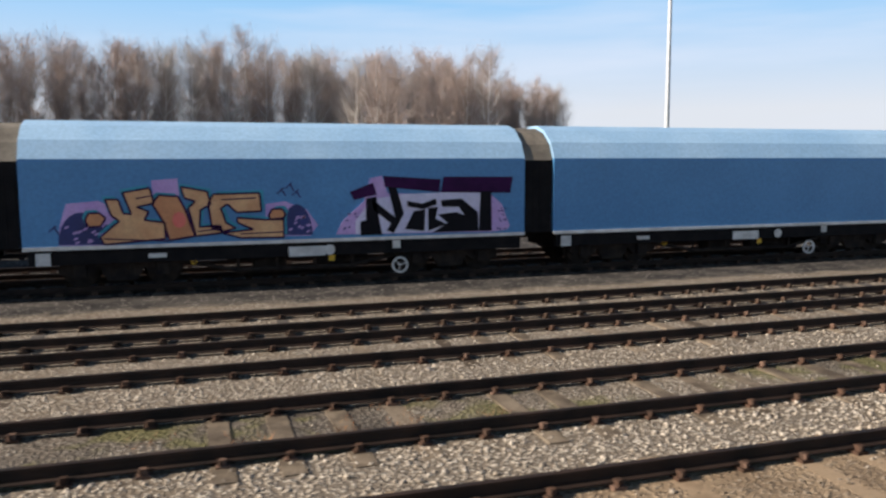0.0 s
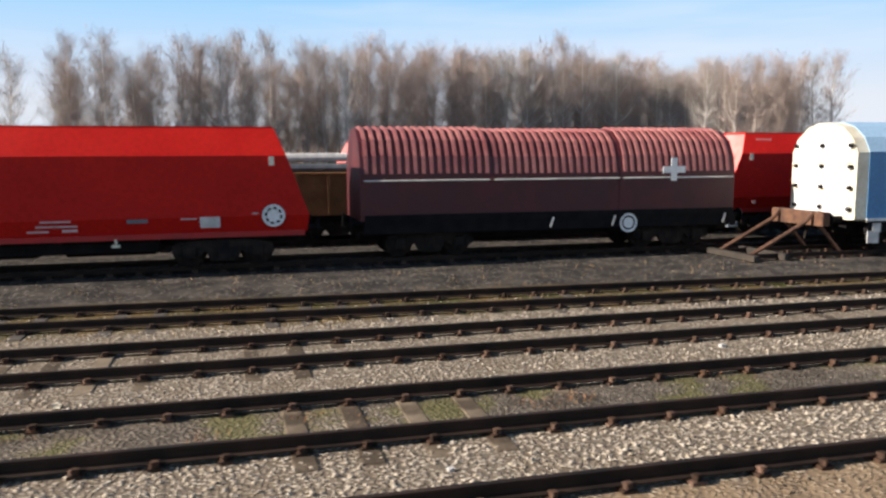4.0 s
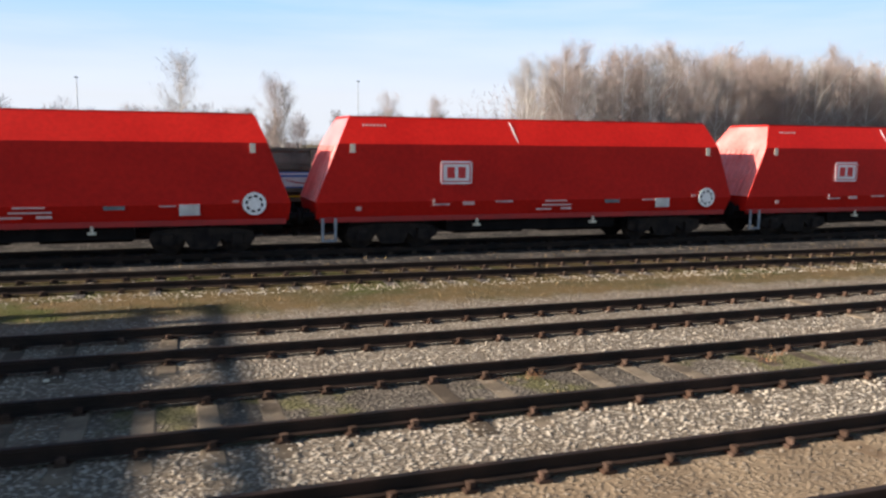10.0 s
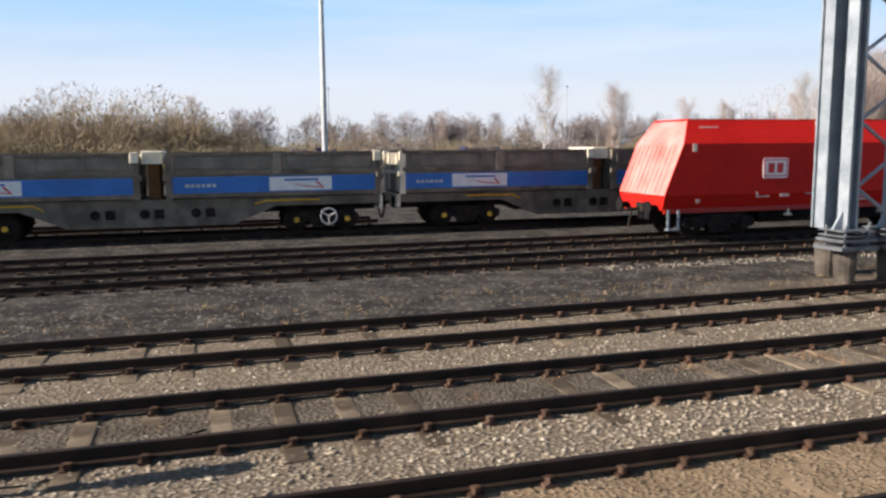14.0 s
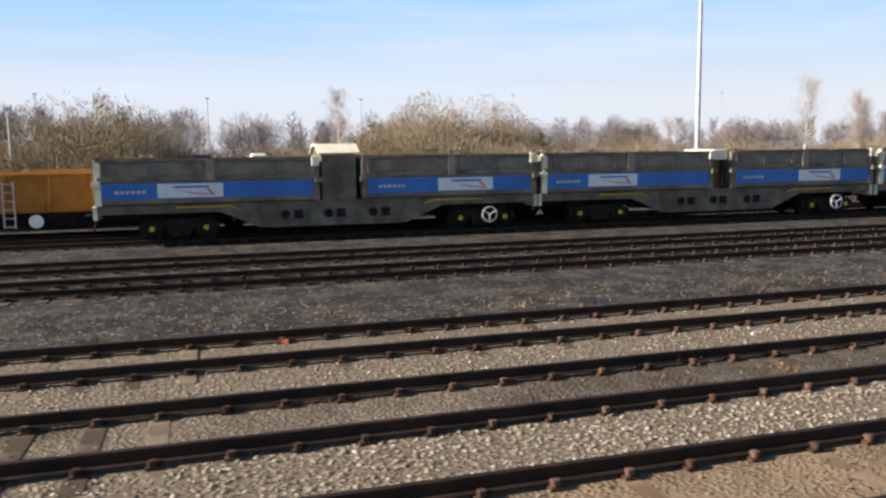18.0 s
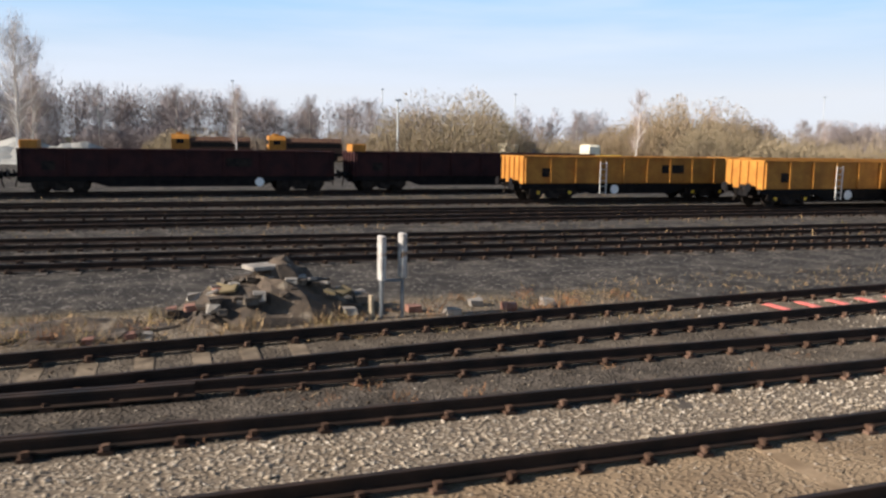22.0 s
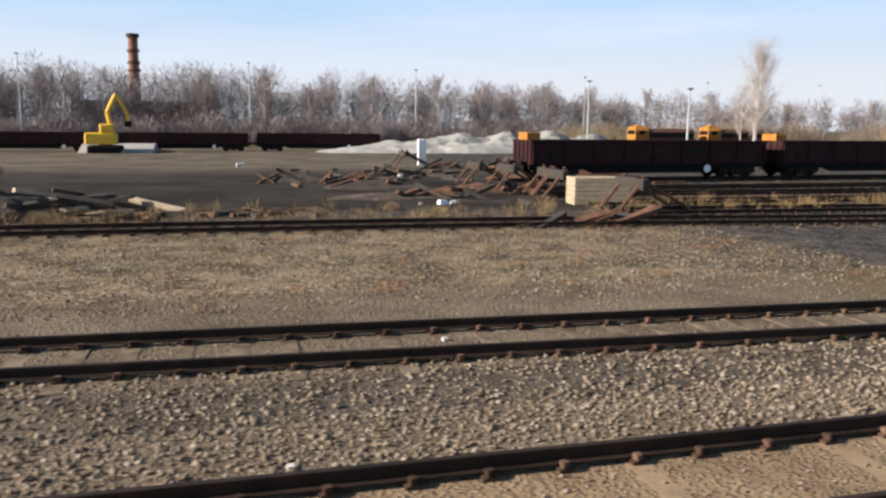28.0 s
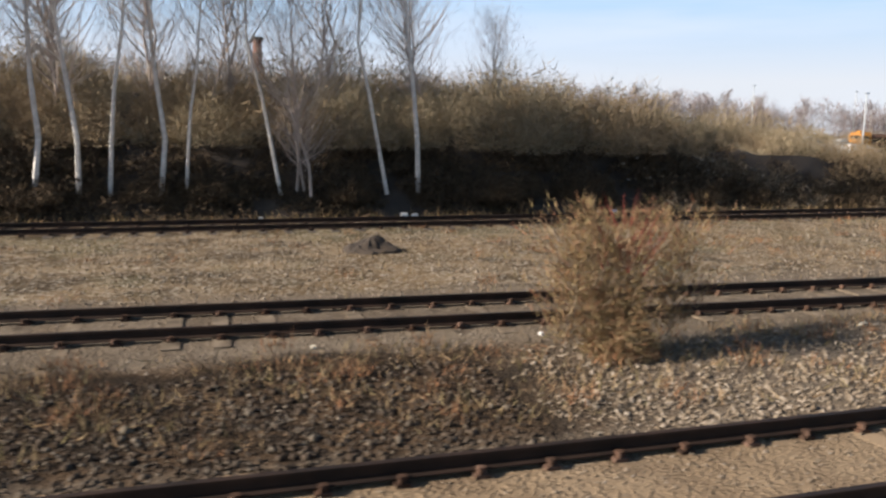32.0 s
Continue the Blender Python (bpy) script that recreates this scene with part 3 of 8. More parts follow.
TRACKS = {
    "a": [(80, 5.70), (-345, 5.70)],
    "b": [(80, 8.90), (-205, 8.90), (-226, 9.45), (-242, 9.80), (-265, 10.9), (-287.4, 11.7), (-304.3, 12.2), (-345, 13.6)],
    "c": [(80, 12.28), (-192, 12.28), (-206, 11.3), (-220, 9.75), (-231, 9.65)],
    "d": [(80, 14.9), (0, 14.9), (-13, 15.0), (-31, 15.6), (-50, 16.2), (-75, 17.4), (-100, 18.5), (-125, 19.2), (-170, 19.35), (-200, 20.4),
          (-220, 20.9), (-243, 22.4), (-252, 23.9), (-266, 24.6), (-284.3, 24.8), (-307.8, 24.6), (-345, 24.4)],
    "blue": [(60, 20.75), (-20, 20.6)],
    "red": [(30, 23.3), (-24, 23.3), (-45, 22.6), (-63, 22.45), (-115, 22.45), (-146, 22.4), (-200, 23.5), (-218, 24.7), (-250, 26.6)],
    "ballaster": [(10, 28.6), (-110, 28.4), (-150, 28.8), (-173, 29.2), (-215, 29.4), (-251, 30.0)],
    "ochre": [(-120, 32.1), (-181, 32.2), (-215, 33.2), (-251, 34.0)],
    "ochre2": [(-150, 37.8), (-190, 37.8), (-250, 37.4)],
    "dark": [(-150, 48.3), (-189, 46.2), (-249, 43.6)],
}
LINES = {k: along(v) for k, v in TRACKS.items()}
SPAN = {"a": (-340, 40), "b": (-340, 40), "c": (-231, 40), "d": (-340, 50), "blue": (-22, 55), "red": (-251, 20), "ballaster": (-251, 5),
        "ochre": (-251, -125), "ochre2": (-250, -155), "dark": (-250, -155)}
PROFILE = [(-0.07, -0.09), (0.07, -0.09), (0.07, -0.075), (0.012, -0.05), (0.012, 0.03), (0.036, 0.04), (0.036, 0.066), (0.028, 0.07),
           (-0.028, 0.07), (-0.036, 0.066), (-0.036, 0.04), (-0.012, 0.03), (-0.012, -0.05), (-0.07, -0.075)]


def sweep(line, off, x0, x1, step, prof):
    m = Mesh()
    xs = list(np.arange(x0, x1, step)) + [x1]
    n = len(prof)
    for x in xs:
        m.v += [(x, line(x) + off + a, z) for a, z in prof]
    for k in range(len(xs) - 1):
        m.f += [(k * n + i, k * n + (i + 1) % n, (k + 1) * n + (i + 1) % n, (k + 1) * n + i) for i in range(n)]
    m.f += [tuple(range(n - 1, -1, -1)), tuple(range((len(xs) - 1) * n, len(xs) * n))]
    return m


def chair_pieces(m, x, y):
    m.box(x - 0.07, x + 0.07, y - 0.15, y + 0.15, -0.135, -0.100)
    for s in (-1, 1):
        m.box(x - 0.036, x + 0.036, y + s * 0.09 - 0.035, y + s * 0.09 + 0.035, -0.10, -0.040)
        m.tube((x + 0.03 * s, y + s * 0.14, -0.09), (x + 0.03 * s, y + s * 0.14, -0.035), 0.018, n=5)


HALF = 0.7535
rng = random.Random(7)
sleeper_me = Mesh().cbox(-0.125, 0.125, -1.28, 1.28, -0.24, -0.112, 0.012).data("sleeper", SLEEPER)
sleeper_tan = Mesh().cbox(-0.125, 0.125, -1.25, 1.25, -0.24, -0.112, 0.012).data("sleeper", SLEEPER_TAN)
sleeper_dark = Mesh().cbox(-0.125, 0.125, -1.28, 1.28, -0.24, -0.112, 0.012).data("sleeper", SLEEPER_DARK)
PITCH = 0.72
SUNK = {"a": (-0.046, -0.024), "b": (-0.022, 0.010), "c": (-0.045, -0.004), "d": (-0.045, -0.012)}
for key, label in (("a", "rusty running track on tan sleepers in ballast"), ("b", "dark rusty track on weathered timber sleepers"),
                   ("c", "dark rusty track on weathered sleepers, joining its neighbour"), ("d", "rusty siding track that drifts away across the yard"),
                   ("blue", "short siding track that ends at a buffer stop"), ("red", "rusty siding track under red hopper wagons"),
                   ("ballaster", "rusty siding track under ballast wagons"), ("ochre", "rusty siding track in dark cinder"),
                   ("ochre2", "rusty siding track in dark cinder"), ("dark", "rusty siding track in dark cinder")):
    line, (x0, x1) = LINES[key], SPAN[key]
    track = thing("railway_track", label, "railway track", "tracks of the yard", "structure")
    for s in (-1, 1):
        part("rail", sweep(line, s * HALF, x0, x1, 4.0 if key in "ab" else 3.0, PROFILE), RAIL, track)
    rest, chairs = Mesh(), Mesh()
    count = int((x1 - x0) / PITCH)
    near = key in ("a", "b", "c", "d")
    # the nearest run of sleepers is laid piece by piece
    lo = {"a": -230, "b": -216, "c": -205, "d": -120}.get(key, 1e9)
    made = 0
    for i in range(count):
        if key == "c" and x0 + PITCH * (i + 0.5) < -221:
            continue
        x = x0 + PITCH * (i + 0.5) + rng.uniform(-0.03, 0.03)
        y = line(x)
        turn = math.degrees(math.atan2(line(x + 1) - line(x - 1), 2)) + rng.uniform(-0.8, 0.8)
        if near and x > lo and made < 300:
            oily = key in "bc" and -234 < x < -196
            ob = new("sleeper", sleeper_tan if key == "a" else sleeper_dark if key == "d" or oily else sleeper_me)
            ob.parent = track
            ob.matrix_basis = pose(x, y, rng.uniform(*SUNK[key]) - (0.022 if key in "bc" and noise.noise(Vector((x * 0.10, 3.3, 0.5))) < -0.02 else 0) - (0.016 if key == "b" and (x < -105 or x > -48) else 0), rng.uniform(-0.4, 0.4), 0, turn)
            made += 1
        else:
            top = -0.112 + (rng.uniform(-0.046, -0.024) if key == "a" else rng.uniform(-0.04, 0.0)) if near else -0.132
            rest.box(x - 0.125, x + 0.125, y - 1.27, y + 1.27, -0.24, top)
        if near:
            for s in (-1, 1):
                chair_pieces(chairs, x, y + s * HALF)
        else:
            for s in (-1, 1):
                chairs.box(x - 0.07, x + 0.07, y + s * HALF - 0.13, y + s * HALF + 0.13, -0.13, -0.05)
    tagged(part("sleepers", rest, SLEEPER_TAN if key == "a" else SLEEPER if key in ("b", "c") else SLEEPER_DARK, track), kind="stuff")
    tagged(part("rail_chairs", chairs, CHAIR if key in ("a", "b", "c") else CHAIR_DARK, track), kind="stuff")

# switch where two tracks meet: closing rails and check rails
switch = thing("railway_switch", "dark switch rails and check rails between two merging tracks", "railway switch", kind="structure")
for off, x0, x1 in ((HALF - 0.09, -232, -222), (-HALF + 0.09, -232, -222), (HALF - 0.10, -214, -207), (-HALF + 0.10, -214, -207)):
    part("check_rail", sweep(LINES["b"], off, x0, x1, 2.0, PROFILE), RAIL, switch)

# loose ballast stones of the near tracks
gen = np.random.default_rng(11)


def stones(n, xr, yr, size, z):
    base = np.array([(1, 0, 0), (-1, 0, 0), (0, 1, 0), (0, -1, 0), (0, 0, 1), (0, 0, -1)], float)
    tri = np.array([(0, 2, 4), (2, 1, 4), (1, 3, 4), (3, 0, 4), (2, 0, 5), (1, 2, 5), (3, 1, 5), (0, 3, 5)])
    c = np.stack([gen.uniform(*xr, n), gen.uniform(*yr, n), np.full(n, z)], -1)
    r = gen.uniform(*size, (n, 1, 1)) * gen.uniform(0.6, 1.25, (n, 6, 1))
    a = gen.uniform(0, 2 * np.pi, n)
    t = gen.uniform(-0.5, 0.5, (n, 2))
    d = np.tile(base, (n, 1, 1)) + gen.uniform(-0.35, 0.35, (n, 6, 3))
    ca, sa = np.cos(a)[:, None], np.sin(a)[:, None]
    x, y, w = d[..., 0], d[..., 1], d[..., 2] * 0.75
    v = np.stack([x * ca - y * sa, x * sa + y * ca, w + x * t[:, :1] + y * t[:, 1:]], -1) * r
    v += c[:, None, :]
    v[..., 2] += gen.uniform(-0.022, 0.012, (n, 1))
    return v.reshape(-1, 3), (tri[None] + 6 * np.arange(n)[:, None, None]).reshape(-1, 3)


def stone_field(name, label, n, xr, yr, size, z, mat=STONE, line=None):
    v, t = stones(n, xr, yr, size, z)
    if line:
        v[:, 1] += np.repeat([line(x) for x in v.reshape(-1, 6, 3)[:, 0, 0]], 6)
    single(name, bulk(name, v, t, mat), None, label, "ballast", kind="stuff")


stone_field("ballast_stones", "pale angular ballast stones heaped between the near tracks", 26000, (-105, 12), (6.55, 8.05), (0.017, 0.036), -0.137)
stone_field("ballast_stones", "grimy ballast stones heaped between the near tracks", 31000, (-245, -105), (6.55, 8.05), (0.017, 0.037), -0.136, STONE_MID)
stone_field("ballast_stones", "muddy brown ballast stones between the near tracks", 18500, (-308.8, -240), (6.55, 8.3), (0.017, 0.038), -0.134, STONE_BROWN)
stone_field("ballast_stones", "dark dirty ballast stones, shade put into their colour, beside the nearest track", 5000, (-330, -309.5), (6.55, 8.6), (0.016, 0.036), -0.13, STONE_DARK)
stone_field("ballast_stones", "tan ballast stones inside the nearest track", 30000, (-326, 12), (4.5, 6.32), (0.014, 0.030), -0.136, STONE_BROWN)
stone_field("ballast_stones", "grey ballast stones between two tracks", 13000, (-105, 12), (9.75, 11.45), (0.016, 0.034), -0.138)
stone_field("ballast_stones", "grimy grey ballast stones between two tracks", 10000, (-196, -105), (9.75, 11.45), (0.016, 0.034), -0.138, STONE_MID)
stone_field("ballast_stones", "dark oily stones round the junction", 3500, (-236, -196), (8.1, 12.6), (0.014, 0.032), -0.138, STONE_DARK)
stone_field("ballast_stones", "small ballast stones between worn timber sleepers", 7000, (-240, 12), (8.27, 9.55), (0.010, 0.022), -0.142, STONE_MID)
stone_field("ballast_stones", "small ballast stones inside the third track", 9000, (-200, 12), (11.62, 12.95), (0.012, 0.026), -0.134)
stone_field("ballast_stones", "scattered pale ballast stones on bare ground", 20000, (-330, -236), (8.0, 15.0), (0.013, 0.032), -0.138, STONE_BROWN)
stone_field("ballast_stones", "pale ballast stones along a siding's shoulder", 9000, (-122, 20), (-1.75, -0.95), (0.016, 0.034), -0.135, STONE, LINES["d"])
stone_field("ballast_stones", "scattered stones inside a siding", 5000, (-122, 20), (-0.65, 0.65), (0.014, 0.028), -0.138, STONE_MID, LINES["d"])
stone_field("ballast_stones", "chalk-white fresh stones piled between dark sleepers", 900, (-229.5, -225), (9.95, 10.6), (0.02, 0.04), -0.12, STONE_WHITE)
stone_field("ballast_stones", "chalk-white fresh stones spilt beside a rail", 1100, (-228.5, -225), (7.3, 8.8), (0.015, 0.034), -0.13, STONE_WHITE)
stone_field("ballast_stones", "pale stone shoulder along the junction", 1500, (-233, -219), (11.25, 11.9), (0.012, 0.028), -0.135, STONE_WHITE)
stone_field("ballast_stones", "coarse muddy ballast lumps between the near tracks", 17000, (-308.3, -246), (6.6, 10.2), (0.024, 0.05), -0.128, STONE_BROWN)
stone_field("ballast_stones", "brown stones strewn over rough ground", 15000, (-326, -250), (13.4, 23.0), (0.02, 0.05), -0.132, STONE_BROWN)
stone_field("ballast_stones", "black ballast lumps round old planks", 900, (-289.9, -286.3), (6.7, 9.4), (0.026, 0.055), -0.112, STONE_DARK)
stone_field("ballast_stones", "coarse dark ballast lumps beside the nearest track", 5000, (-330, -309.0), (6.6, 9.8), (0.026, 0.058), -0.125, STONE_DARK)

# ---------------------------------------------------------------- rolling stock
def wheel_mesh(r=0.42):
    m = Mesh()
    for s in (-1, 1):
        y = s * 0.75
        m.tube((0, y - 0.06, 0), (0, y + 0.06, 0), r, n=20)
        m.tube((0, y - s * 0.06, 0), (0, y - s * 0.09, 0), r + 0.03, n=20)
    m.tube((0, -0.95, 0), (0, 0.95, 0), 0.075, n=8)
    return m


WHEELSET = wheel_mesh().data("wheelset", BRAKE)


def bogie(parent, x, cap=None, base=1.75):
    """A two-axle bogie under a wagon; the rail head lies at z 0.07."""
    frame = Mesh()
    b = base / 2
    side = [(-b - 0.45, 0.46), (-b - 0.30, 0.36), (-b + 0.25, 0.36), (-b + 0.42, 0.52), (-0.42, 0.40), (-0.30, 0.22), (0.30, 0.22), (0.42, 0.40),
            (b - 0.42, 0.52), (b - 0.25, 0.36), (b + 0.30, 0.36), (b + 0.45, 0.46), (b + 0.40, 0.68), (0.5, 0.80), (-0.5, 0.80), (-b - 0.40, 0.68)]
    for s in (-1, 1):
        frame.prism([(a + x, z) for a, z in side], s * 1.02 - 0.07, s * 1.02 + 0.07, axis="y")
        for k in (-1, 1):
            frame.cbox(x + k * b - 0.16, x + k * b + 0.16, s * 1.10 - 0.09, s * 1.10 + 0.09, 0.34, 0.66, 0.03)
            frame.tube((x + k * 0.2, s * 1.02, 0.34), (x + k * 0.2, s * 1.02, 0.62), 0.09, n=8)
    frame.box(x - 0.2, x + 0.2, -1.05, 1.05, 0.45, 0.78)
    bog = part("bogie", frame, BRAKE, parent)
    for k in (-1, 1):
        w = part("wheelset", WHEELSET, BRAKE, bog)
        w.matrix_basis = pose(x + k * b, 0, 0.49)
        if cap:
            part("axle_cap", Mesh().tube((x + k * b, -1.19, 0.5), (x + k * b, -1.23, 0.5), 0.09, n=12), cap, bog, "round yellow axle box cap")
    return bog


def buffers(parent, x, s, reach=0.42):
    for y in (-0.86, 0.86):
        m = Mesh().tube((x, y, 1.03), (x + s * reach, y, 1.03), 0.10, n=12).tube((x + s * reach, y, 1.03), (x + s * (reach + 0.05), y, 1.03), 0.22, n=16)
        part("buffer", m, BLACK, parent)
    part("coupling", Mesh().box(x - 0.1, x + 0.1, -0.2, 0.2, 0.85, 1.15).tube((x, 0, 0.98), (x + s * 0.55, 0, 0.92), 0.05, n=6).tube((x + s * 0.2, 0.25, 0.95), (x + s * 0.35, 0.25, 0.35), 0.035, n=6), BRAKE, parent)


def red_hopper():
    """Covered red bogie hopper, 13.5 m long, right end at x 0, near side at y -1.38."""
    w = thing("hopper_wagon", "bright red bogie hopper wagon with a white badge", "freight wagon", "red hopper wagons")
    L, wd = 13.4, 1.38
    ring = [(-wd + 0.22, 0.95), (-wd, 1.42), (-wd, 3.0), (-wd + 0.42, 3.72), (wd - 0.42, 3.72), (wd, 3.0), (wd, 1.42), (wd - 0.22, 0.95)]
    m = Mesh()
    ends = {0.95: (-L + 0.05, -0.05), 1.42: (-L, 0.0), 3.0: (-L + 0.62, -0.58), 3.72: (-L + 1.0, -0.86)}
    m.v = [(ends[z][0], a, z) for a, z in ring] + [(ends[z][1], a, z) for a, z in ring]
    n = len(ring)
    m.f = [(7, 0, 1, 6), (6, 1, 2, 5), (5, 2, 3, 4), (8, 15, 14, 9), (9, 14, 13, 10), (10, 13, 12, 11)]
    m.f += [((i + 1) % n, i, n + i, n + (i + 1) % n) for i in range(n)]
    part("body", m, RED, w)
    # ribs of the end wall, sill, roof rim and hatch line
    ribs = Mesh()
    for k in range(9):
        y = -1.04 + 0.26 * k
        ribs.add([(-L + 0.0, y - 0.03, 1.45), (-L + 0.0, y + 0.03, 1.45), (-L - 0.045, y, 1.45), (-L + 0.6, y - 0.03, 2.95), (-L + 0.6, y + 0.03, 2.95), (-L + 0.555, y, 2.95)],
                 [(0, 2, 5, 3), (1, 4, 5, 2), (0, 1, 2), (3, 5, 4)])
    # end ribs and left plate take the paler red that stands for sunlight
    loose_parts("end_rib", ribs, RED_SUNLIT_END, w)
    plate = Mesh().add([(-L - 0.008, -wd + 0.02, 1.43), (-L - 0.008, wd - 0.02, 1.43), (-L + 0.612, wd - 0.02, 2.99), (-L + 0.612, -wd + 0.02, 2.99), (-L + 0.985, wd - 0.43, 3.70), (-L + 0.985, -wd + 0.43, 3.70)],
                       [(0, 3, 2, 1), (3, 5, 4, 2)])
    part("end_plate", plate, RED_SUNLIT_END, w, "pale-red end plate with sun glare put into its colour")
    loose_parts("sill", Mesh().box(-L + 0.12, -0.12, -wd + 0.16, -wd + 0.26, 0.86, 1.0).box(-L + 0.12, -0.12, wd - 0.26, wd - 0.16, 0.86, 1.0), RED_DIRTY, w, "grimy red sill along the bottom edge")
    part("roof_rim", Mesh().box(-L + 1.02, -0.9, -wd + 0.44, -wd + 0.50, 3.72, 3.765).box(-L + 1.02, -0.9, wd - 0.50, wd - 0.44, 3.72, 3.765).box(-L + 1.02, -L + 1.08, -0.9, 0.9, 3.72, 3.765).box(-0.96, -0.9, -0.9, 0.9, 3.72, 3.765), RED, w)
    loose_parts("centre_sill", Mesh().box(-L + 0.1, -0.1, -0.35, 0.35, 0.62, 0.98).box(-L + 3.9, -3.9, -0.8, 0.8, 0.5, 0.9), BLACK, w)
    for x in (-8.0, -5.1):
        part("discharge_door", Mesh().prism([(-1.0, 0.92), (-0.35, 0.38), (0.35, 0.38), (1.0, 0.92)], x - 1.1, x + 1.1), BLACK, w)
    y = -wd - 0.008
    bx0 = -9.88
    part("badge", Mesh().plate([(bx0 + 0.05, 1.90), (bx0 + 0.89, 1.90), (bx0 + 0.94, 1.95), (bx0 + 0.94, 2.49), (bx0 + 0.89, 2.54), (bx0 + 0.05, 2.54), (bx0, 2.49), (bx0, 1.95)], y), WHITE, w, "white rounded badge")
    fr = Mesh()
    for a, b, c, d in ((0.05, 0.89, 1.95, 1.985), (0.05, 0.89, 2.455, 2.49), (0.04, 0.075, 1.95, 2.49), (0.865, 0.90, 1.95, 2.49), (0.19, 0.42, 2.06, 2.38), (0.52, 0.75, 2.06, 2.38)):
        fr.plate([(bx0 + a, c), (bx0 + b, c), (bx0 + b, d), (bx0 + a, d)], y - 0.01, 0.004)
    part("badge_mark", fr, SIGNRED, w, "red border and two red blocks on the badge")
    dm = Mesh().disc(-0.95, 1.42, 0.31, -wd - 0.012)
    disc = part("indicator_disc", dm, INK_P, w, "black and white wheel mark")
    part("disc_spokes", Mesh().disc(-0.95, 1.42, 0.30, -wd - 0.03, 0.006, 24, 0.23).disc(-0.95, 1.42, 0.17, -wd - 0.03, 0.006, 16), WHITE, disc)
    sp = Mesh()
    for k in range(8):
        a = math.pi * k / 4 + 0.2
        ca, sa = math.cos(a), math.sin(a)
        sp.plate([(-0.95 + ca * 0.17 - sa * 0.03, 1.42 + sa * 0.17 + ca * 0.03), (-0.95 + ca * 0.17 + sa * 0.03, 1.42 + sa * 0.17 - ca * 0.03),
                  (-0.95 + ca * 0.27 + sa * 0.03, 1.42 + sa * 0.27 - ca * 0.03), (-0.95 + ca * 0.27 - sa * 0.03, 1.42 + sa * 0.27 + ca * 0.03)], -wd - 0.03)
    loose_parts("spoke", sp, WHITE, disc)
    lab = Mesh()
    for x, z, a, b in ((-12.46, 2.76, 0.14, 0.24), (-1.04, 2.74, 0.14, 0.24)):
        lab.plate([(x, z), (x + a, z), (x + a, z + b), (x, z + b)], y)
    loose_parts("lashing_plate", lab, CREAM, w, "small cream plates near the ends")
    part("data_panel", Mesh().plate([(-2.82, 1.14), (-2.32, 1.14), (-2.32, 1.42), (-2.82, 1.42)], y), WHITE_DIRTY, w, "grey data panel")
    bars = Mesh()
    for x, z, a, b in ((-10.1, 1.30, 0.5, 0.05), (-10.1, 1.38, 0.06, 0.1), (-9.2, 1.30, 0.35, 0.1), (-8.2, 1.36, 0.55, 0.05), (-6.6, 1.36, 0.7, 0.05), (-6.7, 1.24, 0.95, 0.05),
                       (-6.9, 1.12, 0.5, 0.05), (-6.1, 1.12, 0.35, 0.07), (-3.3, 1.36, 0.4, 0.04), (-1.5, 1.46, 0.16, 0.05), (-12.3, 1.18, 0.14, 0.12)):
        bars.plate([(x, z), (x + a, z), (x + a, z + b), (x, z + b)], y)
    loose_parts("lettering_bar", bars, FADED, w, "faded white lettering bars along the side")
    part("dark_label", Mesh().plate([(-4.6, 1.30), (-4.1, 1.30), (-4.1, 1.40), (-4.6, 1.40)], y), STEEL_DARK, w)
    nb = Mesh()
    for k in range(7):
        x = -12.05 + 0.10 * k
        nb.add([(x, -wd + 0.27, 3.48), (x + 0.05, -wd + 0.27, 3.48), (x + 0.05, -wd + 0.305, 3.54), (x, -wd + 0.305, 3.54)], [(0, 1, 2, 3)])
    loose_parts("number_bar", nb, FADED, w, "row of small white bars at the roof edge")
    st = Mesh().tube((-7.5, -wd + 0.05, 3.08), (-7.66, -wd + 0.36, 3.66), 0.011, n=6)
    part("white_scuff", st, WHITE, w)
    for x in (-8.7, -4.9):
        part("door_lever", Mesh().tube((x, -1.2, 0.9), (x, -1.2, 0.72), 0.04, n=6).box(x - 0.1, x + 0.1, -1.25, -1.12, 0.68, 0.74), CREAM, w)
    part("steps", Mesh().box(-L + 0.15, -L + 0.22, -1.34, -1.30, 0.35, 0.98).box(-L + 0.5, -L + 0.57, -1.34, -1.30, 0.35, 0.98).box(-L + 0.15, -L + 0.57, -1.36, -1.2, 0.35, 0.39), STEEL, w)
    for x in (-11.2, -2.25):
        bogie(w, x)
    buffers(w, -0.05, 1, 0.30)
    buffers(w, -L + 0.05, -1, 0.30)
    return w


def place(ob, key, x, z=0.0):
    ln = LINES[key]
    return pose(x, ln(x - 6), z, 0, 0, math.degrees(math.atan2(ln(x) - ln(x - 12), 12)))


hopper = red_hopper()
hopper.matrix_basis = place(hopper, "red", -34.54)
for k in range(1, 6):
    copy_thing(hopper, place(hopper, "red", -34.54 - 14.06 * k))
# one more on a track behind the blue wagons
copy_thing(hopper, pose(-5.9, 26.4, 0))
copy_thing(hopper, pose(-19.5, 31.2, 0))


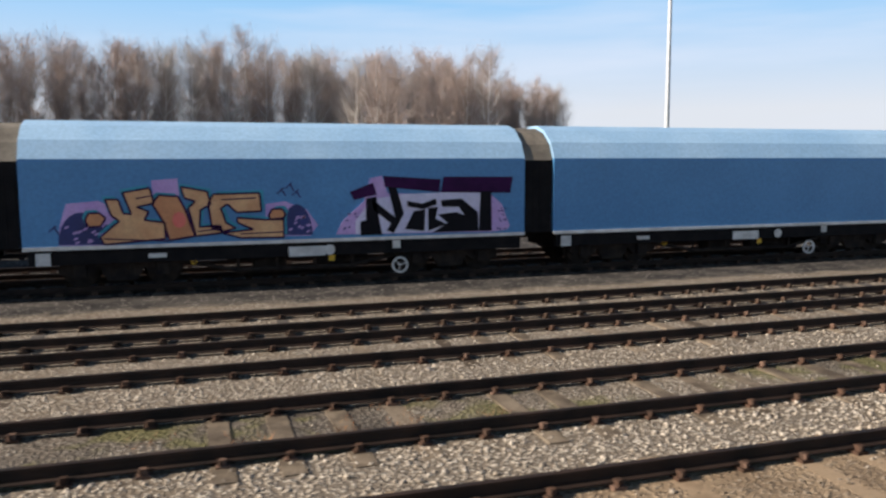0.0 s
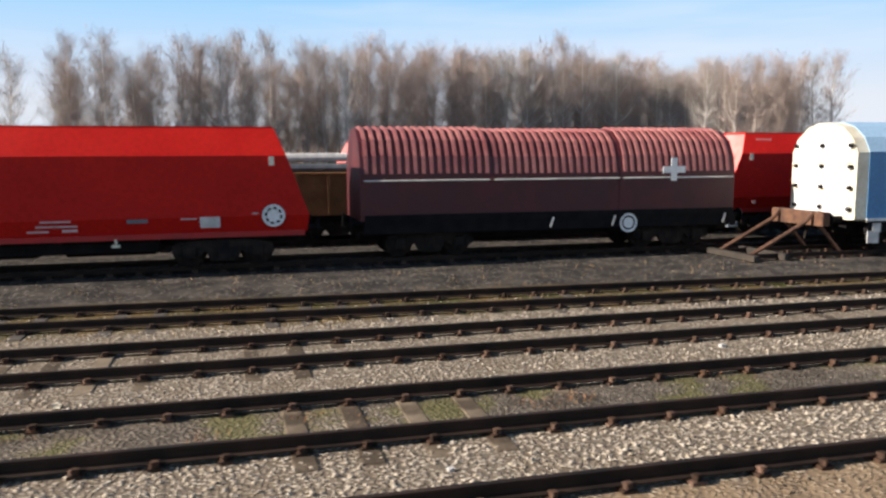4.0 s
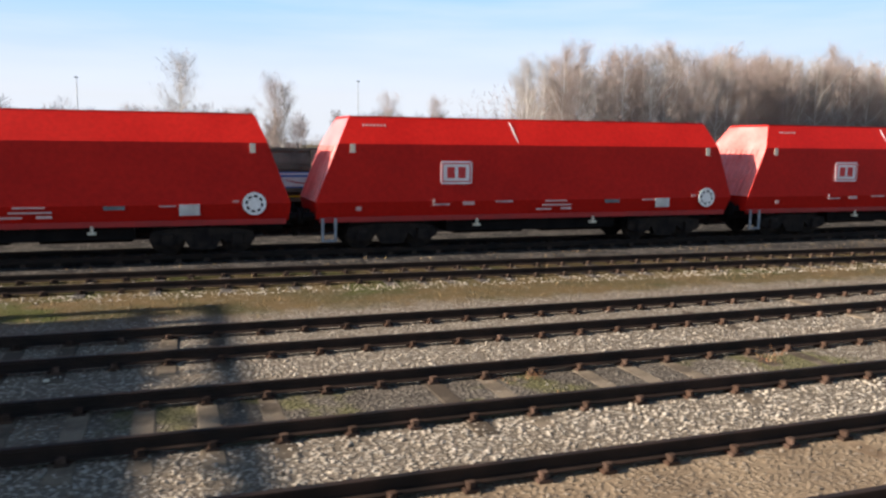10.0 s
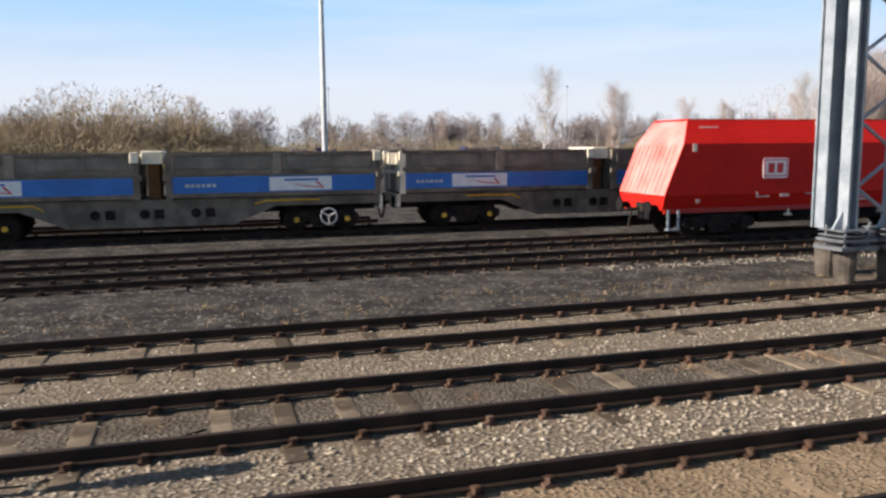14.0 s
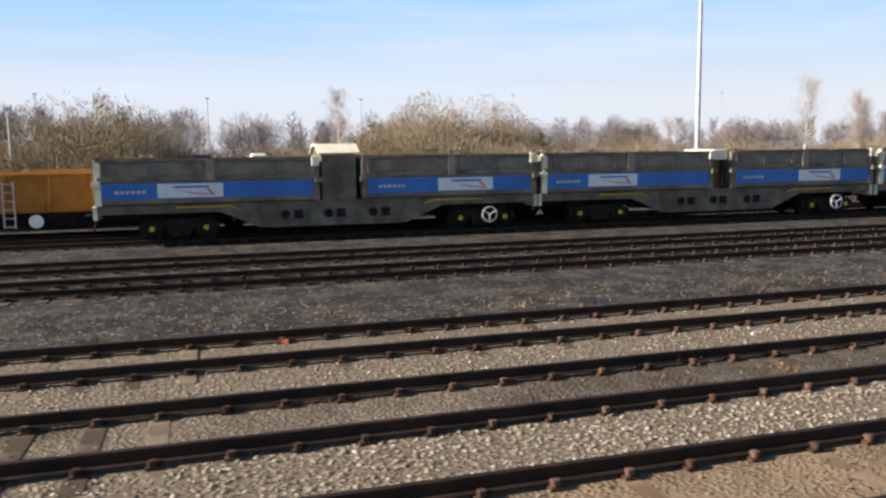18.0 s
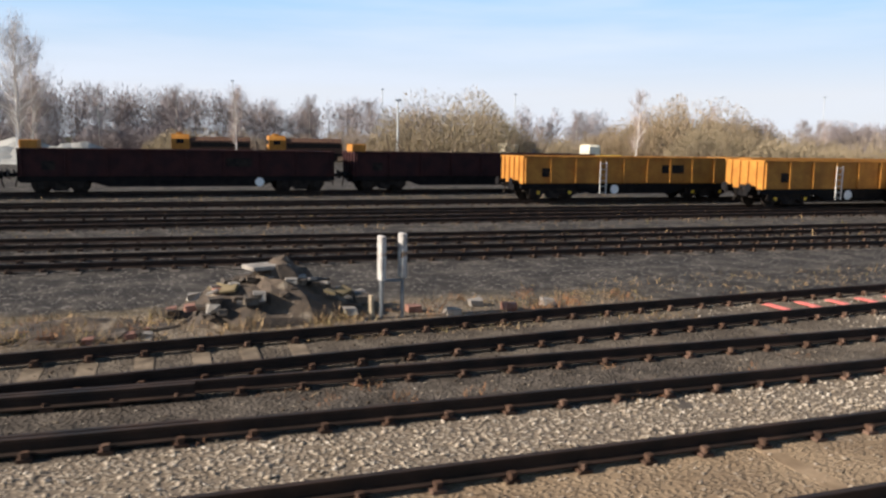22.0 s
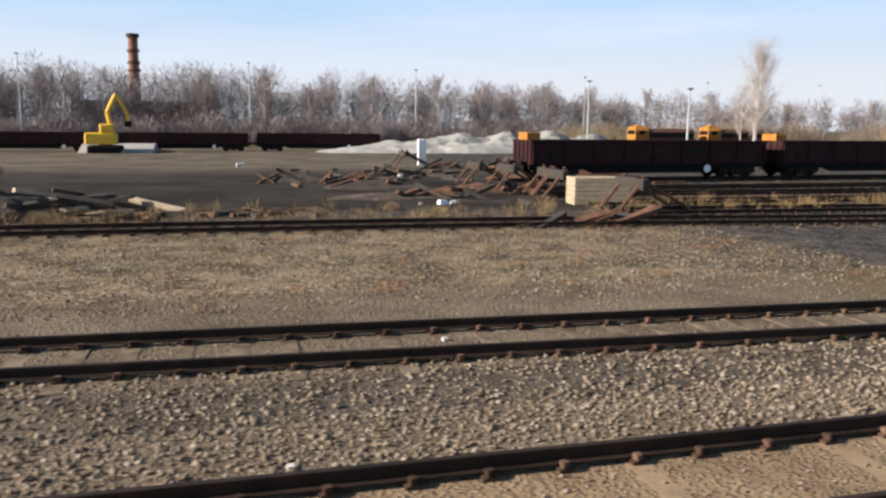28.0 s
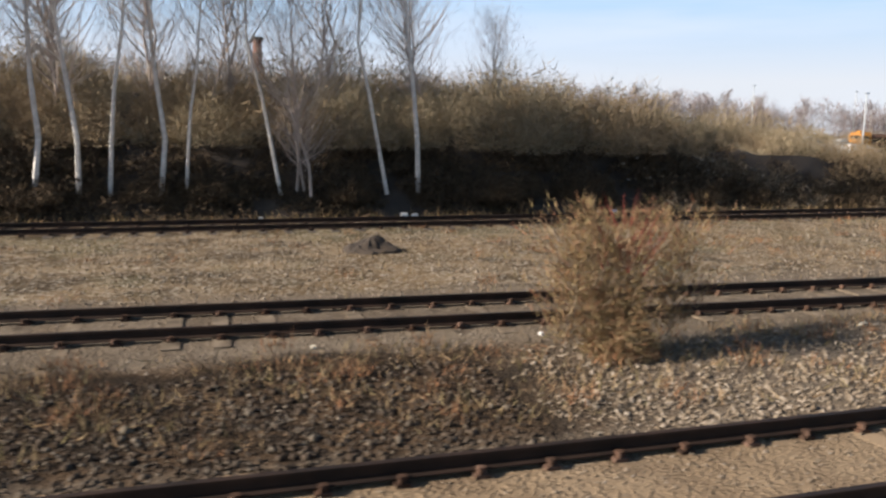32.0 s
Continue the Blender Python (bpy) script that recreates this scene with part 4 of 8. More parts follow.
# blue sliding-hood wagons
def hood(w, x0, x1):
    prof = [(-1.36, 1.04), (-1.40, 1.08), (-1.40, 3.03), (-1.16, 3.46), (-0.74, 3.79), (-0.25, 3.93), (0.25, 3.93), (0.74, 3.79), (1.16, 3.46), (1.40, 3.03), (1.40, 1.08), (1.36, 1.04)]
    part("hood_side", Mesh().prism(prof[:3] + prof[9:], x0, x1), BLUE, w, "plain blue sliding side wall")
    part("hood_roof", Mesh().prism(prof[2:10], x0, x1), BLUE_LID, w, "pale blue roof")
    part("bottom_rail", Mesh().box(x0, x1, -1.43, -1.38, 1.00, 1.08).box(x0, x1, 1.38, 1.43, 1.00, 1.08), WHITE_DIRTY, w, "grey bottom runner")
    return prof


def blue_wagon(x0, x1, y, first=False, last=False):
    w = thing("covered_wagon", "long blue sliding-wall wagon with pale roof" + (" and cream end wall" if first else ""), "freight wagon", "blue covered wagons", at=(0, y, 0))
    prof = hood(w, x0, x1)
    loose_parts("underframe", Mesh().box(x0 + 0.1, x1 - 0.1, -1.36, -1.2, 0.66, 0.95).box(x0 + 0.1, x1 - 0.1, 1.2, 1.36, 0.66, 0.95).box(x0 + 0.1, x1 - 0.1, -0.5, 0.5, 0.6, 0.95)
         .box(x0 + 0.1, x1 - 0.1, -1.3, 1.3, 0.88, 1.03), BLACK, w)
    tr = Mesh()
    xm = (x0 + x1) / 2
    for s in (-1, 1):
        tr.path([(x0 + 3.2, s * 1.15, 0.66), (x0 + 4.6, s * 1.15, 0.36), (x1 - 4.6, s * 1.15, 0.36), (x1 - 3.2, s * 1.15, 0.66)], 0.05)
        for k in range(4):
            xx = x0 + 4.6 + (x1 - x0 - 9.2) * k / 3
            tr.tube((xx, s * 1.15, 0.36), (xx, s * 1.15, 0.7), 0.04, n=6)
    tr.cbox(xm - 1.0, xm - 0.2, -0.9, -0.4, 0.3, 0.6).tube((xm + 0.6, -0.6, 0.45), (xm + 1.9, -0.6, 0.45), 0.18, n=12)
    loose_parts("truss_rod", tr, BRAKE, w)
    bel = [(a * 0.965, 1.0 + (z - 1.0) * 0.975) for a, z in prof]
    if not last:
        part("bellows", Mesh().prism([(a, z) for a, z in bel[:3]] + bel[9:], x1 - 0.02, x1 + 0.82), BLACK, w, "black end bellows between two hoods")
        part("bellows_top", Mesh().prism(bel[2:10], x1 - 0.02, x1 + 0.82), GREYFRAME, w, "dusty tan bellows top")
        rb = Mesh()
        for k in range(4):
            xx = x1 + 0.06 + 0.2 * k
            rb.box(xx, xx + 0.06, -1.37, -1.33, 1.05, 2.85)
        part("bellows_fold", rb, BLACK, w)
    for xx in (x0 + 2.0, x1 - 2.0):
        bogie(w, xx, base=1.8)
    pl = Mesh()
    for xx, z, a, b in ((x0 + 5.8, 0.66, 0.9, 0.24), (x1 - 3.6, 0.78, 0.2, 0.2), (x0 + 2.6, 0.76, 0.4, 0.1), (x0 + 0.25, 0.66, 0.3, 0.28)):
        pl.plate([(xx, z), (xx + a, z), (xx + a, z + b), (xx, z + b)], -1.375)
    loose_parts("data_plate", pl, WHITE_DIRTY, w, "grubby white plates on the frame")
    part("round_mark", Mesh().disc(x1 - 5.2, 0.80, 0.13, -1.375), WHITE_DIRTY, w)
    hm = Mesh().disc(x0 + 8.6, 0.34, 0.21, -1.33, 0.02, 20, 0.165)
    for k in range(3):
        a = 2 * math.pi * k / 3 + 0.3
        hm.tube((x0 + 8.6, -1.33, 0.34), (x0 + 8.6 + 0.18 * math.cos(a), -1.33, 0.34 + 0.18 * math.sin(a)), 0.018, n=5)
    hm.tube((x0 + 8.6, -1.33, 0.34), (x0 + 8.6, -1.1, 0.34), 0.03, n=6)
    part("hand_wheel", hm, WHITE_DIRTY, w, "white brake hand wheel")
    part("axle_mark", Mesh().disc(x0 + 3.6, 0.62, 0.07, -1.21, 0.02, 12, 0.045).box(x0 + 6.8, x0 + 6.95, -1.22, -1.19, 0.5, 0.66), YELLOW, w, "small yellow marks")
    if first:
        em = Mesh().prism([(a * 0.99, z * 0.995) for a, z in prof], x0 - 0.42, x0 + 0.0)
        part("end_wall", em, CREAM, w, "dirty cream end wall")
        pn = Mesh()
        for k in range(2):
            for j in range(3):
                pn.box(x0 - 0.47, x0 - 0.42, -1.15 + 1.18 * k, -0.03 + 1.18 * k, 1.15 + 0.78 * j, 1.83 + 0.78 * j)
        loose_parts("end_panel", pn, WHITE, w, "bright white end panels")
        lk = Mesh()
        for j in range(4):
            for yy in (-1.2, -0.02, 1.12):
                lk.cbox(x0 - 0.53, x0 - 0.47, yy - 0.09, yy + 0.09, 1.3 + 0.62 * j, 1.42 + 0.62 * j, 0.01)
        loose_parts("end_latch", lk, BLACK, w)
        buffers(w, x0 - 0.42, -1)
        part("white_plate", Mesh().box(x0 + 0.05, x0 + 0.45, -1.42, -1.39, 0.35, 0.70), WHITE_DIRTY, w, "white plate hung at the corner")
    return w


BY = LINES["blue"](0)
w1 = blue_wagon(-18.5, -4.35, BY, first=True)
w2 = blue_wagon(-3.55, 8.45, BY)
w3 = blue_wagon(9.3, 21.9, BY)
w4 = blue_wagon(22.75, 36.0, BY, last=True)


def blob(x, z, rx, rz, n=22, wob=0.0, seed=1):
    r = random.Random(seed)
    return [(x + rx * math.cos(2 * math.pi * i / n) * (1 + r.uniform(-wob, wob)), z + rz * math.sin(2 * math.pi * i / n) * (1 + r.uniform(-wob, wob))) for i in range(n)]


def strokes(segs, width, y, t=0.004):
    m = Mesh()
    for (a, b), (c, d) in segs:
        dx, dz = c - a, d - b
        L = math.hypot(dx, dz)
        nx, nz = -dz / L * width / 2, dx / L * width / 2
        m.plate([(a + nx, b + nz), (a - nx, b - nz), (c - nx, d - nz), (c + nx, d + nz)], y, t)
    return m


Y0 = -1.405
# green and pink block piece on the first wagon
WORD = (((0.12, 0, 0.12, 1), (0.88, 0, 0.88, 1), (0.12, 0.5, 0.88, 0.5)), ((0.05, 0, 0.45, 1), (0.55, 1, 0.95, 0), (0.2, 0.38, 0.8, 0.38)),
        ((0.02, 1, 0.26, 0), (0.26, 0, 0.5, 0.8), (0.5, 0.8, 0.74, 0), (0.74, 0, 0.98, 1)), ((0.12, 0, 0.12, 1), (0.12, 0.42, 0.95, 1), (0.3, 0.55, 1.0, 0)))
part("spray_piece", Mesh().plate([(-10.18, 1.94), (-9.5, 1.90), (-9.45, 1.95), (-8.6, 1.92), (-8.2, 1.96), (-7.30, 1.93), (-7.55, 1.45), (-10.02, 1.42)], Y0 - 0.008, 0.004), GREEN_P, w1, "green upper half of the painted word HAWK")
part("spray_piece", Mesh().plate([(-10.02, 1.42), (-7.55, 1.45), (-7.20, 1.0), (-9.98, 1.0)], Y0 - 0.008, 0.004), PINK_P, w1, "pinkish lower half of the painted word HAWK")
for k, letter in enumerate(WORD):
    for a, b, c, d in letter:
        px = lambda u, v: (-9.97 + 0.67 * k + 0.58 * u - 0.10 * v * (1 - k / 1.5), 1.02 + 0.86 * v)
        part("spray_line", strokes([(px(a, b), px(c, d))], 0.05, Y0 - 0.016), NAVY_P, w1)
part("spray_outline", strokes([((-10.2, 1.97), (-7.26, 1.96)), ((-10.2, 1.97), (-10.0, 1.0)), ((-7.26, 1.96), (-7.52, 1.45)), ((-7.52, 1.45), (-7.15, 1.0))], 0.05, Y0 - 0.014), NAVY_P, w1, "dark outline of the painted word")
part("spray_tag", strokes([((-7.0, 1.36), (-6.8, 1.50)), ((-6.8, 1.50), (-6.72, 1.36)), ((-6.7, 1.46), (-6.5, 1.42))], 0.05, Y0 - 0.006), NAVY_P, w1)
# orange bubble piece and purple piece on the second wagon
def wall(pts):
    """Sketch units to metres on the wagon's side: 133 units a metre, leaning with the view of the sketch."""
    return [(3.75 + (c - 910) * 0.0075, 2.53 - (d - (1500 - c) * 0.022 - 45) * 0.0067) for c, d in pts]


def outline(pts):
    return list(zip(pts, pts[1:] + pts[:1]))


for pts in ([(40, 225), (60, 150), (150, 140), (200, 170), (190, 290), (35, 290)], [(300, 70), (375, 62), (380, 120), (305, 125)], [(640, 150), (700, 140), (770, 170), (805, 225), (780, 265), (640, 265)]):
    part("spray_halo", Mesh().plate(wall(pts), Y0 - 0.004), LILAC_P, w2, "lilac spray haze")
r_ = random.Random(3)
for c0, d0, rx, ry in ((100, 288, 66, 110), (738, 262, 50, 112)):
    bub = part("spray_bubble", Mesh().plate(wall([(c0 - rx * math.cos(a), d0 - ry * math.sin(a)) for a in np.linspace(0, math.pi, 13)]), Y0 - 0.008, 0.003), NAVY_P, w2, "navy bubble with pale flecks")
    for k in range(13):
        c, d = c0 + r_.uniform(-0.75, 0.75) * rx, d0 - r_.uniform(0.05, 0.62) * ry
        part("fleck", Mesh().plate(wall([(c, d), (c + 11, d - 7), (c + 13, d - 2), (c + 3, d + 5)]), Y0 - 0.014, 0.002), LILAC_P, bub)
TAN_SHAPES = ([(150, 262), (205, 208), (183, 190), (168, 135), (205, 135), (217, 182), (240, 185), (217, 112), (295, 95), (306, 148), (256, 160), (290, 176), (276, 205), (335, 214), (335, 270), (160, 288)],
              [(300, 150), (320, 120), (376, 124), (396, 170), (422, 262), (346, 276), (332, 214)],
              [(385, 90), (462, 106), (472, 150), (441, 170), (436, 230), (500, 225), (502, 252), (425, 262), (405, 165), (425, 140), (394, 130)],
              [(480, 116), (622, 110), (626, 175), (550, 180), (522, 150), (502, 165), (516, 215), (545, 235), (510, 246), (474, 235), (464, 150)],
              [(550, 198), (640, 206), (695, 200), (695, 270), (560, 270), (505, 252), (600, 240), (552, 216)],
              [(110, 205), (120, 182), (150, 180), (168, 198), (152, 226), (118, 228)], [(648, 190), (660, 168), (690, 166), (702, 186), (692, 205), (655, 206)])
for k, pts in enumerate(TAN_SHAPES):
    part("spray_shadow", Mesh().plate(wall([(c + (-8 if c < 420 else 10), d - 10) for c, d in pts]), Y0 - 0.011, 0.002), CYAN_P, w2, "turquoise edge behind a letter")
    piece = part("spray_piece", Mesh().plate(wall(pts), Y0 - 0.017, 0.003), TAN_DEEP if k in (1, 5, 6) else TAN_P, w2, "orange-tan bubble letter")
    part("letter_edge", strokes(outline(wall(pts)), 0.045, Y0 - 0.023, 0.002), PURPLE_P, piece)
part("spray_ring", Mesh().plate(wall([(377 + 20 * math.cos(a), 205 + 28 * math.sin(a)) for a in np.linspace(0, 6.0, 14)]), Y0 - 0.024, 0.002), REDPAINT, w2, "faded red ring on a letter")
for pts in ([(160, 268), (345, 278)], [(430, 246), (505, 236)], [(560, 256), (690, 250)], [(255, 132), (300, 122)], [(505, 135), (610, 128)]):
    part("letter_crease", strokes(outline(wall(pts))[:1], 0.03, Y0 - 0.026, 0.002), PURPLE_P, w2)
part("spray_halo", Mesh().plate(wall([(865, 262), (885, 215), (960, 140), (980, 55), (1020, 45), (1040, 110), (1410, 112), (1450, 150), (1480, 235), (1470, 250), (1410, 258)]), Y0 - 0.004), LILAC_P, w2, "lilac spray haze with blue dots")
for k in range(26):
    c, d = (r_.uniform(1415, 1465), r_.uniform(160, 245)) if k % 2 else (r_.uniform(885, 950), r_.uniform(180, 250))
    part("spray_dot", Mesh().plate(wall([(c, d), (c + 7, d - 2), (c + 7, d + 5), (c + 1, d + 6)]), Y0 - 0.010, 0.002), NAVY_P, w2)
part("spray_white", Mesh().plate(wall([(930, 212), (985, 132), (1100, 112), (1220, 106), (1280, 95), (1370, 106), (1365, 252), (930, 262)]), Y0 - 0.010, 0.003), PALE_P, w2, "pale filling between the letters")
for pts in ([(912, 105), (990, 70), (1003, 115), (925, 135)], [(1025, 45), (1225, 55), (1220, 105), (1030, 86)], [(1235, 45), (1490, 42), (1482, 105), (1225, 105)]):
    part("spray_bar", Mesh().plate(wall(pts), Y0 - 0.016, 0.003), PURPLE_P, w2, "dark purple bar across the top")
for pts in ([(1370, 100), (1410, 100), (1412, 254), (1363, 254)], [(965, 128), (1000, 122), (1010, 215), (1020, 264), (945, 266), (945, 215), (965, 210)],
            [(985, 130), (1065, 200), (1040, 86), (1070, 88), (1095, 185), (1060, 258), (1035, 248), (1050, 222), (990, 170)], [(1130, 175), (1170, 170), (1166, 252), (1098, 244)],
            [(1180, 165), (1215, 160), (1206, 205), (1246, 226), (1180, 252)], [(1105, 138), (1160, 148), (1206, 128), (1212, 150), (1160, 170), (1108, 158)],
            [(1225, 135), (1300, 128), (1360, 180), (1362, 254), (1195, 258), (1250, 222), (1215, 190), (1280, 180), (1312, 192), (1290, 160), (1230, 160)]):
    part("spray_letter", Mesh().plate(wall(pts), Y0 - 0.022, 0.003), INK_P, w2, "black spray-painted letter")
tag = []
for k, (x, z) in enumerate(((-3.0, 1.42), (-2.75, 1.5), (-2.5, 1.38), (-2.2, 1.46), (-1.95, 1.42), (2.0, 2.2), (2.2, 2.32), (2.35, 2.15))):
    tag += [((x, z), (x + 0.16, z + 0.14)), ((x + 0.1, z + 0.12), (x + 0.2, z - 0.06))]
part("spray_tag", strokes(tag, 0.035, Y0 - 0.008), NAVY_P, w2, "thin dark tag scribbles")

# buffer stop in front of the blue wagons
bs = thing("buffer_stop", "rusty bent-rail buffer stop with a timber beam at the siding's end", "buffer stop", "buffer stops", at=(-19.7, BY, 0))
for s in (-1, 1):
    part("raker", Mesh().path([(-2.3, s * 0.75, -0.02), (-0.35, s * 0.75, 0.98), (-0.1, s * 0.75, 1.25)], 0.06), RUST, bs)
    part("upright", Mesh().path([(0.9, s * 0.75, 0.05), (0.0, s * 0.75, 0.98)], 0.06), RUST, bs)
part("beam", Mesh().cbox(-0.12, 0.16, -1.15, 1.15, 0.86, 1.28, 0.03), RUST, bs, "weathered timber buffer beam")
part("cross_tie", Mesh().box(-2.4, -2.2, -1.2, 1.2, -0.1, 0.06).box(-1.3, -1.15, -1.1, 1.1, -0.1, 0.08), CREOSOTE, bs)

# maroon ribbed-hood wagon between the blue and the red ones
mw = thing("hooded_wagon", "maroon telescopic-hood wagon with pale ribs and a white cross", "freight wagon", at=(0, LINES["red"](-26), 0))
prof = [(-1.38, 1.15), (-1.40, 2.45), (-1.30, 2.95), (-1.05, 3.40), (-0.6, 3.70), (0, 3.80), (0.6, 3.70), (1.05, 3.40), (1.30, 2.95), (1.40, 2.45), (1.38, 1.15)]
for x0, x1, k in ((-33.05, -29.2, 1.0), (-29.25, -25.1, 0.985), (-25.15, -21.2, 1.0)):
    hd = part("hood", Mesh().prism([(a * k, 1.15 + (z - 1.15) * k) for a, z in prof], x0, x1), MAROON, mw)
    x = x0 + 0.12
    while x < x1 - 0.1:
        part("rib", Mesh().prism([(a * (k + 0.022), 1.15 + (z - 1.15) * (k + 0.018)) for a, z in prof[1:10]], x, x + 0.10), MAROON_RIB, hd)
        x += 0.235
    part("grab_rail", Mesh().tube((x0 + 0.1, -1.45, 2.28), (x1 - 0.1, -1.45, 2.28), 0.025, n=6), WHITE_DIRTY, hd)
part("white_cross", Mesh().plate([(-23.47, 2.18), (-23.27, 2.18), (-23.27, 2.42), (-22.99, 2.42), (-22.99, 2.62), (-23.27, 2.62), (-23.27, 2.88), (-23.47, 2.88), (-23.47, 2.62), (-23.75, 2.62), (-23.75, 2.42), (-23.47, 2.42)], -1.46, 0.01), WHITE, mw, "bold white cross")
part("underframe", Mesh().box(-32.95, -21.1, -1.36, 1.36, 0.78, 1.12).box(-32.95, -21.1, -0.4, 0.4, 0.55, 0.9), BLACK, mw)
# black strip painted in for the shade low on the wagon's side
part("lower_shade_strip", Mesh().box(-32.95, -21.2, -1.42, -1.39, 1.12, 1.32), BLACK, mw, "black strip standing for shade along the lower side")
for x in (-31.0, -23.2):
    bogie(mw, x)
dd = part("indicator_disc", Mesh().disc(-24.85, 0.92, 0.30, -1.40), INK_P, mw, "black and white wheel mark")
part("disc_spokes", Mesh().disc(-24.85, 0.92, 0.29, -1.42, 0.006, 24, 0.22).disc(-24.85, 0.92, 0.17, -1.42, 0.006, 16), WHITE, dd)
for x in (-27.4, -25.4, -21.6):
    part("lever", Mesh().tube((x, -1.42, 0.85), (x + 0.1, -1.42, 1.15), 0.03, n=6), WHITE_DIRTY, mw)
buffers(mw, -32.8, -1)
buffers(mw, -21.1, 1)


# grey and blue ballast wagons
def ballast_wagon(generator):
    """Bogie ballast hopper with two bins; left end at x 0, length 16."""
    w = thing("ballast_wagon", "dusty grey ballast wagon with blue band" + (" and generator cabin" if generator else " and white sign"), "freight wagon", "ballast hopper wagons")
    fr = [(0.15, 1.02), (4.0, 1.02), (5.4, 0.42), (10.5, 0.42), (11.9, 1.02), (15.5, 1.02), (15.5, 1.32), (0.15, 1.32)]
    for s in (-1, 1):
        part("frame_side", Mesh().prism(fr, s * 1.22 - 0.05, s * 1.22 + 0.05, axis="y"), GREYFRAME, w)
    loose_parts("frame_floor", Mesh().box(0.15, 15.5, -1.17, 1.17, 1.1, 1.3).box(5.5, 10.4, -1.1, 1.1, 0.5, 1.1).box(0.15, 15.5, -0.3, 0.3, 0.75, 1.1), BRAKE, w)
    for x0, x1, sx in ((0.22, 7.3 if generator else 7.5, 2.05), (9.0 if generator else 8.5, 15.42, 11.7)):
        b = part("bin", Mesh().prism([(-1.15, 1.32), (-1.38, 1.45), (-1.38, 2.78), (-1.30, 2.78), (-1.30, 1.6), (1.30, 1.6), (1.30, 2.78), (1.38, 2.78), (1.38, 1.45), (1.15, 1.32)], x0, x1)
                 .box(x0, x0 + 0.06, -1.3, 1.3, 1.5, 2.76).box(x1 - 0.06, x1, -1.3, 1.3, 1.5, 2.76), GREYBOX, w, "grimy grey bin")
        part("blue_band", Mesh().plate([(x0 + 0.02, 1.50), (x1 - 0.02, 1.50), (x1 - 0.02, 2.04), (x0 + 0.02, 2.04)], -1.388, 0.008), BAND, b, "bright blue band")
        sg = part("sign", Mesh().plate([(sx, 1.54), (sx + 2.1, 1.54), (sx + 2.1, 2.0), (sx, 2.0)], -1.402, 0.006), WHITE, b, "white sign panel")
        part("sign_bar", Mesh().plate([(sx + 0.5, 1.86), (sx + 1.65, 1.86), (sx + 1.65, 1.93), (sx + 0.5, 1.93)], -1.412, 0.004), BAND, sg)
        part("sign_swoosh", Mesh().plate([(sx + 0.65, 1.80), (sx + 1.15, 1.70), (sx + 1.75, 1.64), (sx + 1.55, 1.82), (sx + 1.63, 1.84), (sx + 1.85, 1.6), (sx + 1.15, 1.66)], -1.412, 0.004), SIGNRED, sg)
        lb = Mesh()
        for k in range(6):
            lb.plate([(x0 + 0.5 + 0.17 * k, 1.70), (x0 + 0.62 + 0.17 * k, 1.70), (x0 + 0.62 + 0.17 * k, 1.80), (x0 + 0.5 + 0.17 * k, 1.80)], -1.400, 0.004)
        part("lettering_bars", lb, WHITE_DIRTY, b)
        rim = Mesh().box(x0 - 0.03, x1 + 0.03, -1.46, -1.36, 2.74, 2.84).box(x0, x1, -1.45, -1.38, 2.12, 2.26).box(x0, x1, 1.36, 1.46, 2.74, 2.84).box(x0, x1, -1.42, -1.38, 1.36, 1.5)
        loose_parts("rim", rim, GREYFRAME, b, "pale dusty rim and rail")
        st = Mesh()
        for k in range(6):
            xx = x0 + 0.1 + (x1 - x0 - 0.25) * k / 5
            st.box(xx, xx + 0.07, -1.45, -1.38, 2.26, 2.74)
        st.box((x0 + x1) / 2 - 0.14, (x0 + x1) / 2 + 0.14, -1.47, -1.38, 2.1, 2.8)
        loose_parts("stanchion", st, GREYBOX, b)
        pn = Mesh()
        for s in (0, 1):
            a0 = x0 + 0.35 + s * (x1 - x0) / 2
            pn.box(a0, a0 + (x1 - x0) / 2 - 0.6, -1.42, -1.38, 2.32, 2.68)
        loose_parts("side_plate", pn, GREYBOX, b)
        for xx, s in ((x0, -1), (x1, 1)):
            loose_parts("end_post", Mesh().box(xx - 0.10, xx + 0.10, -1.43, -1.25, 1.32, 2.82).box(xx - 0.10, xx + 0.10, 1.25, 1.43, 1.32, 2.82).box(xx + s * 0.06 - 0.12, xx + s * 0.06 + 0.12, -1.55, -1.40, 1.95, 2.12), GREYFRAME if x0 > 1 or s > 0 else CREAM, b, "dusty end posts")
            loose_parts("end_rib", Mesh().box(xx + s * 0.0 - 0.06, xx + s * 0.0 + 0.06, -0.75, -0.6, 1.4, 2.72).box(xx - 0.06, xx + 0.06, 0.6, 0.75, 1.4, 2.72).box(xx - 0.07, xx + 0.07, -1.3, 1.3, 2.0, 2.12), CREAM if x0 < 1 and s < 0 else GREYFRAME, b)
        part("end_cap", Mesh().cbox(x1 - 0.16, x1 + 0.10, -1.50, -1.30, 2.52, 2.86, 0.02), CREAM, b, "cream cap on the bin's end post")
    if generator:
        part("generator_cabin", Mesh().prism([(-1.3, 1.32), (-1.3, 2.95), (-0.65, 3.22), (0.65, 3.22), (1.3, 2.95), (1.3, 1.32)], 7.5, 8.7), GREYFRAME, w, "grey generator cabin with a pitched cream roof")
